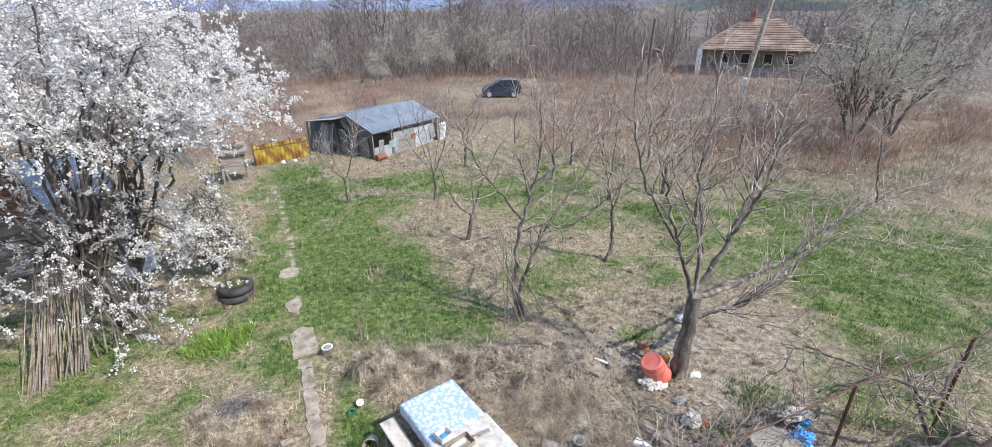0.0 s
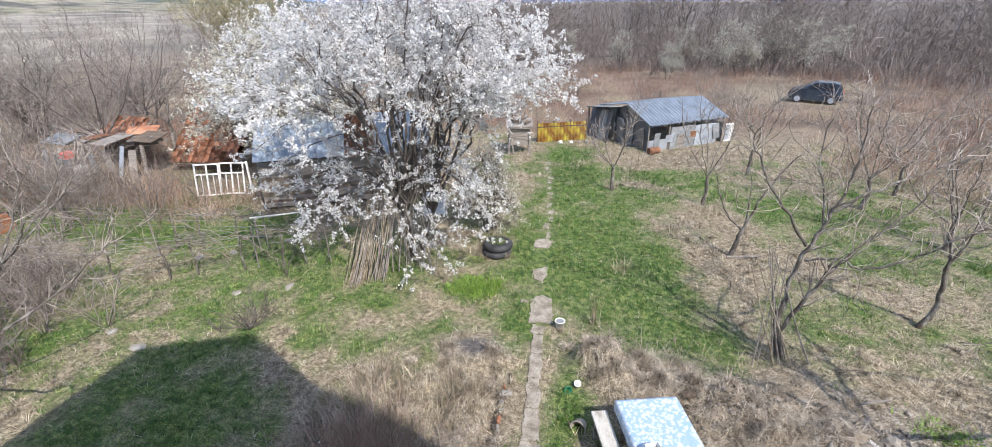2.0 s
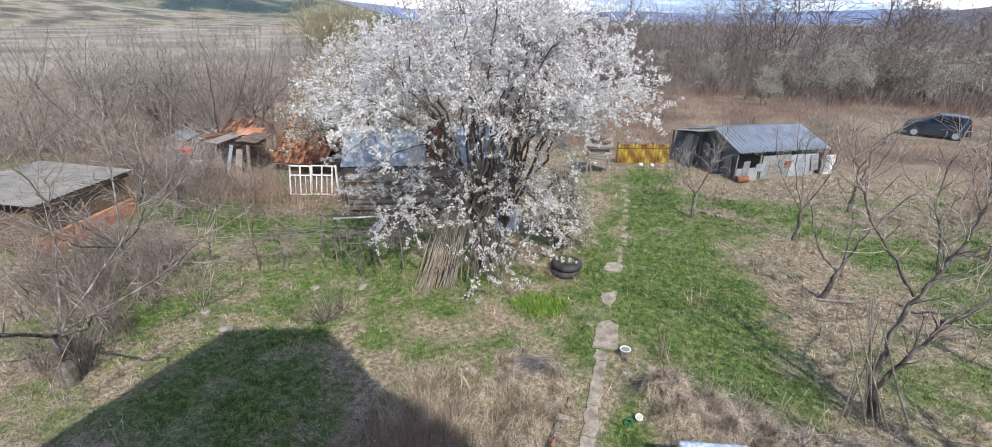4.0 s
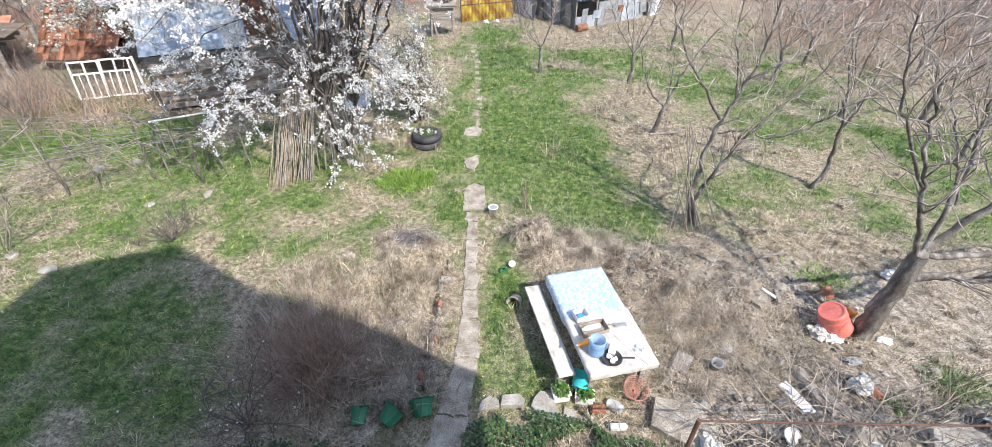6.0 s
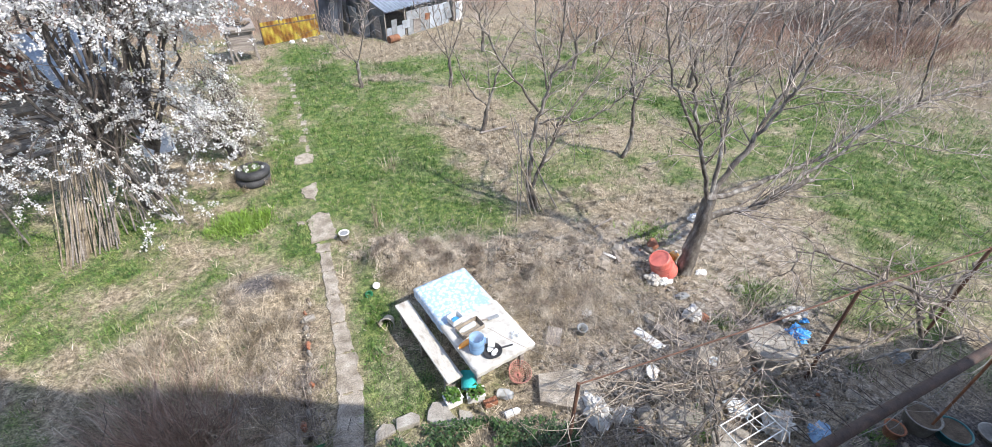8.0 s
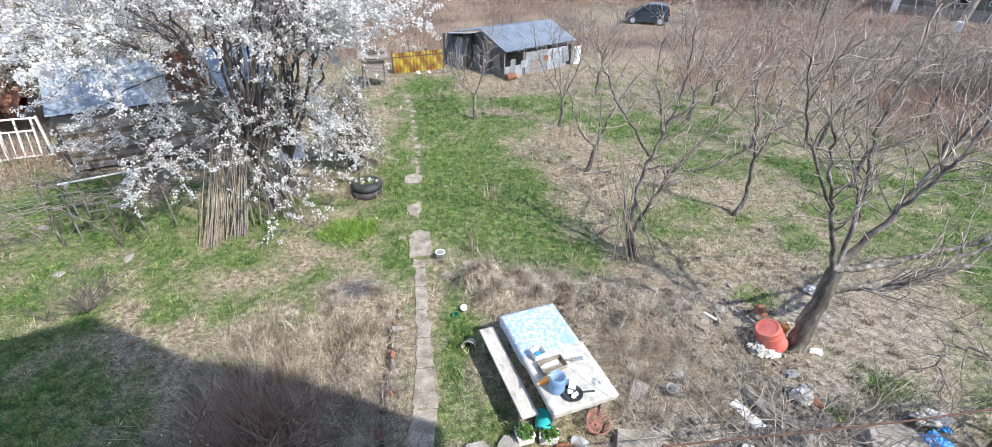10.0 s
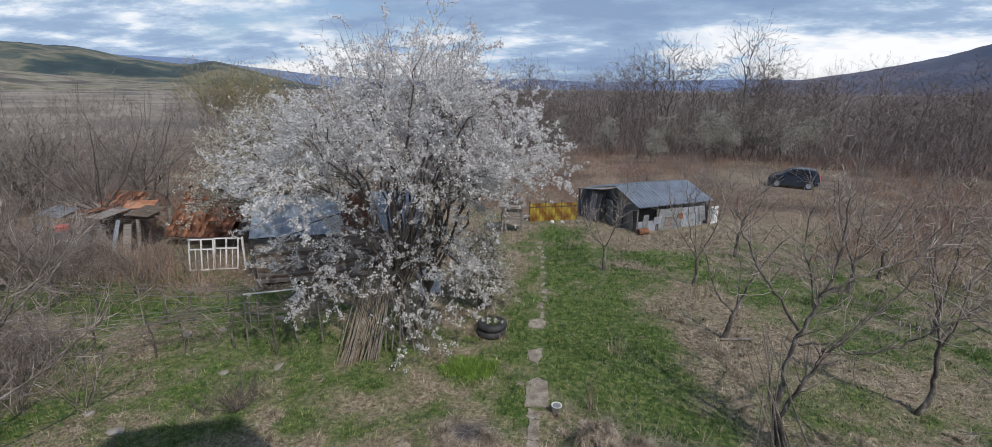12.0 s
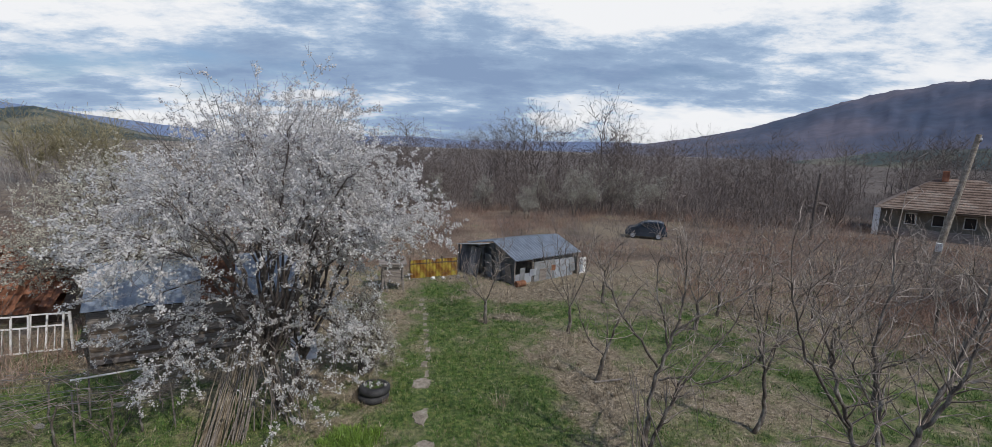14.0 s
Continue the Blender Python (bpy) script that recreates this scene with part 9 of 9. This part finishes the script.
def tussocks(spots, seed, count, name, material, label, category):
    """Mops of matted grass: blades rise from the crown, bend over and hang down to the ground. A spot is (x, y, radius, height)."""
    g = np.random.RandomState(seed)
    t = np.asarray(spots, dtype=np.float64)
    which = np.repeat(np.arange(len(t)), count)
    n = len(which)
    a, lean = g.uniform(0, 2 * math.pi, n), g.uniform(0.25, 1.0, n)
    way = np.stack([np.cos(a), np.sin(a)], axis=1)
    r, h = t[which, 2] * lean * g.uniform(0.75, 1.25, n), t[which, 3] * g.uniform(0.5, 1.1, n)
    root = np.stack([t[which, 0], t[which, 1]], axis=1) + way * (r * 0.2)[:, None] + g.normal(0, 0.03, (n, 2))
    z0 = lie(root[:, 0], root[:, 1])
    turn = a + g.normal(0, 0.9, n)
    out = np.stack([np.cos(turn), np.sin(turn)], axis=1)
    mid, end = root + way * (r * 0.35)[:, None], root + out * r[:, None]
    pts = [np.column_stack([root, z0]), np.column_stack([mid, z0 + h * (1.15 - 0.35 * lean)]), np.column_stack([end, lie(end[:, 0], end[:, 1]) + h * (1 - lean) + 0.02])]
    side = np.column_stack([-np.sin(turn), np.cos(turn), g.normal(0, 0.4, n)]) * (0.5 * 0.006 * g.uniform(0.6, 1.5, n))[:, None]
    verts = np.stack([pts[0] - side, pts[0] + side, pts[1] + side, pts[1] - side, pts[2]], axis=1).reshape(-1, 3)
    base = (np.arange(n) * 5)[:, None]
    me = mesh_np(name, verts, [base + np.array([[0, 1, 2, 3]]), base + np.array([[3, 2, 4]])], material)
    return place(name, me, None, label, category, kind="stuff")


g = np.random.RandomState(71)
mounds = []
for cx, cy, dx, dy, count in ((0.55, 8.7, 0.35, 0.4, 12), (1.3, 8.3, 0.6, 0.3, 14), (2.4, 8.0, 0.6, 0.35, 14), (3.4, 7.4, 0.6, 0.5, 22), (3.5, 6.2, 0.45, 0.7, 24), (-2.0, 7.3, 0.4, 0.9, 6), (-3.4, 6.6, 0.7, 0.6, 7), (-1.45, 5.2, 0.3, 0.6, 12), (4.5, 6.6, 0.4, 0.4, 8)):
    mounds += [(cx + dx * g.normal(), cy + dy * g.normal(), g.uniform(0.14, 0.34), g.uniform(0.05, 0.17)) for _ in range(count)]
mounds = [m for m in mounds if abs(m[0] - float(path_x(m[1]))) > 0.5 and not (0.6 < m[0] < 2.5 and 4.7 < m[1] < 7.3)]
tussocks(mounds, 72, 150, "dry_tussocks", M["hay"], "matted mops of dry grass with shaded hollows", "grass")
lawn = [(g.uniform(-13, 14), 5 + 18 * g.uniform() ** 1.3, g.uniform(0.10, 0.22), g.uniform(0.05, 0.13)) for _ in range(1500)]
dryness = greenness(np.array([m[0] for m in lawn]), np.array([m[1] for m in lawn]))
keep_dry = [m for m, q in zip(lawn, dryness) if q < 0.42 and abs(m[0] - float(path_x(m[1]))) > 0.45 and not (0.4 < m[0] < 2.6 and 4.6 < m[1] < 7.5)]
tussocks(keep_dry, 73, 46, "dry_tussocks", M["straw"], "low flattened tufts of dry grass in the lawn", "grass")
g = np.random.RandomState(30)
a = g.uniform(0, 1, 230)
bx = np.stack([0.5 + 4.3 * a + g.normal(0, 0.3, 230), 8.95 - 1.9 * a + g.normal(0, 0.4, 230), g.uniform(0.5, 1.1, 230)], axis=1)
wands(bx, 31, 10, 0.42, 1.7, 0.006, "dry_heap", M["hay"], "heaped dry weeds and hay beyond the table", "hay", 1.0, 0.16)
bx = np.stack([g.uniform(2.7, 5.4, 110), g.uniform(5.0, 7.4, 110), g.uniform(0.5, 1.0, 110)], axis=1)
wands(bx, 32, 14, 0.6, 1.6, 0.006, "dead_stems", M["pale_shoot"], "grey-brown fallen stems beside the table", "stems", 1.0, 0.16)
bx = np.stack([g.uniform(2.8, 7.4, 130), g.normal(4.2, 0.65, 130), g.uniform(0.4, 1.0, 130)], axis=1)
wands(bx, 37, 6, 0.7, 1.5, 0.007, "dead_stems", M["dark_twig"], "brown dead prunings strewn over the rubble", "stems", 1.0, 0.2)
wands([(0.5, 9.95, 1.0), (0.52, 10.0, 0.9)], 33, 22, 0.95, 0.10, 0.01, "dry_stalks", M["straw"], "single tuft of tall dry stalks", "stalks", 0.2, 0.05)
wands([(1.2, 12.6, 0.8), (-7.2, 8.9, 0.7), (2.9, 15.3, 0.9), (1.8, 21.5, 0.9), (-0.4, 21.8, 1.0), (0.4, 23.2, 1.0), (2.2, 22.9, 1.0), (4.0, 17.0, 1.0), (4.4, 17.2, 1.0)], 34, 60, 0.7, 0.5, 0.008, "dry_stalks", M["straw"], "scattered tufts of dry grass in the lawn", "stalks", 0.6, 0.2)
wands([(-2.65, 11.0, 1.0), (-2.3, 11.15, 0.9), (-3.0, 10.85, 0.8), (-2.5, 10.7, 0.8), (-2.2, 10.8, 0.8), (-2.8, 11.25, 0.9), (-2.05, 11.2, 0.7)], 35, 240, 0.24, 0.6, 0.022, "bulb_leaves", M["lime_leaf"], "bright clump of fresh bulb leaves", "leaves", 0.5, 0.2)
wands([(6.35, 7.7, 0.9), (6.6, 7.6, 0.8), (6.15, 7.85, 0.8), (6.5, 7.95, 0.7), (6.8, 7.8, 0.6)], 39, 120, 0.15, 0.9, 0.02, "weed_tufts", M["lime_leaf"], "yellow-green weeds below the fruit tree", "weeds", 0.5, 0.22)
wands([(7.46, 5.4, 1.0), (7.2, 5.35, 0.9), (7.1, 5.1, 0.7), (7.35, 5.55, 0.9), (6.24, 4.89, 0.8), (6.15, 4.8, 0.6), (4.5, 3.32, 0.7), (4.42, 3.2, 0.6), (5.9, 3.5, 0.6), (6.0, 3.3, 0.5), (10.9, 5.2, 1.1), (11.2, 4.7, 1.1), (10.5, 5.0, 0.9), (8.9, 4.0, 0.9), (9.2, 3.8, 0.9), (8.5, 4.3, 0.8), (7.8, 3.4, 0.6), (6.9, 2.4, 0.5), (7.0, 2.2, 0.5)], 38, 150, 0.2, 0.7, 0.014, "weed_tufts", M["blade"], "green weeds sprouting in the rubble", "weeds", 0.5, 0.2)
wands([(0.1, 6.1, 1.0), (0.05, 6.9, 0.8), (0.15, 7.25, 0.8)], 36, 60, 0.22, 0.7, 0.016, "bulb_leaves", M["leaf"], "bluish clump of bulb leaves by the path", "leaves", 0.5, 0.1)


def shrub(name, base, height, seed, label, flowers=0, spread=0.5, stems=9):
    rng = random.Random(seed)
    segs, tips = [], []
    cfg = dict(step=(0.12, 0.1), wander=0.2, lift=0.04, thin=0.004, levels=1, bare=0.2, kids=(1, 1), chance=0.5, ratio=(0.3, 0.6))
    for k in range(stems):
        a = rng.uniform(0, 2 * math.pi)
        shoot(rng, segs, base, (math.cos(a) * spread, math.sin(a) * spread, 1), height * rng.uniform(0.6, 1.0), 0.012, 0, cfg, tips)
    ob = thing(name, (0, 0, 0), 0, label, "shrub")
    v, f = tubes(segs, 4)
    place("framework", mesh_np("framework", v, f, M["dark_bark"]), ob)
    if flowers:
        ps = [t[1] + Vector((rng.gauss(0, 0.02), rng.gauss(0, 0.02), rng.gauss(0, 0.02))) for t in tips if rng.random() < flowers]
        v, f = petal_mesh(np.array([tuple(p) for p in ps]), 0.018, seed)
        place("blossom", mesh_np("blossom", v, f, M["petal"]), ob, label="scattered small white flowers")


shrub("dark_shrub", (-7.25, 8.3, 0), 1.1, 61, "small bare dark shrub at the shadow's edge", 0, 1.0, 20)
shrub("dark_shrub", (-7.9, 8.1, 0), 0.6, 62, "small bare dark shrub at the shadow's edge", 0, 0.8, 6)
shrub("flowering_shrub", (-3.6, 4.1, 0), 1.75, 63, "thin bare shrub with scattered white flowers", 0.09, 0.75, 18)
shrub("bare_sapling", (-7.8, 10.6, 0), 1.3, 64, "thin bare sapling on the lawn", 0, 0.25, 5)
for k, (x, y, sx, sy) in enumerate([(-9.25, 7.25, 0.4, 0.22), (-10.3, 7.6, 0.22, 0.18), (-8.6, 9.6, 0.25, 0.2), (-7.4, 10.1, 0.3, 0.2), (-11.0, 11.2, 0.35, 0.25), (-10.2, 11.6, 0.28, 0.2), (-9.0, 12.6, 0.3, 0.2)]):
    st = part("stone", rock_bm(sx, sy, 0.12, k + 200), M["stone"], None)
    tagged(st, "flat pale stone sunk in the lawn", "stone", "stones in the lawn")
    st.matrix_basis = pose(x, y, float(lie(x, y)) + 0.02, 0, 0, 30 * k)
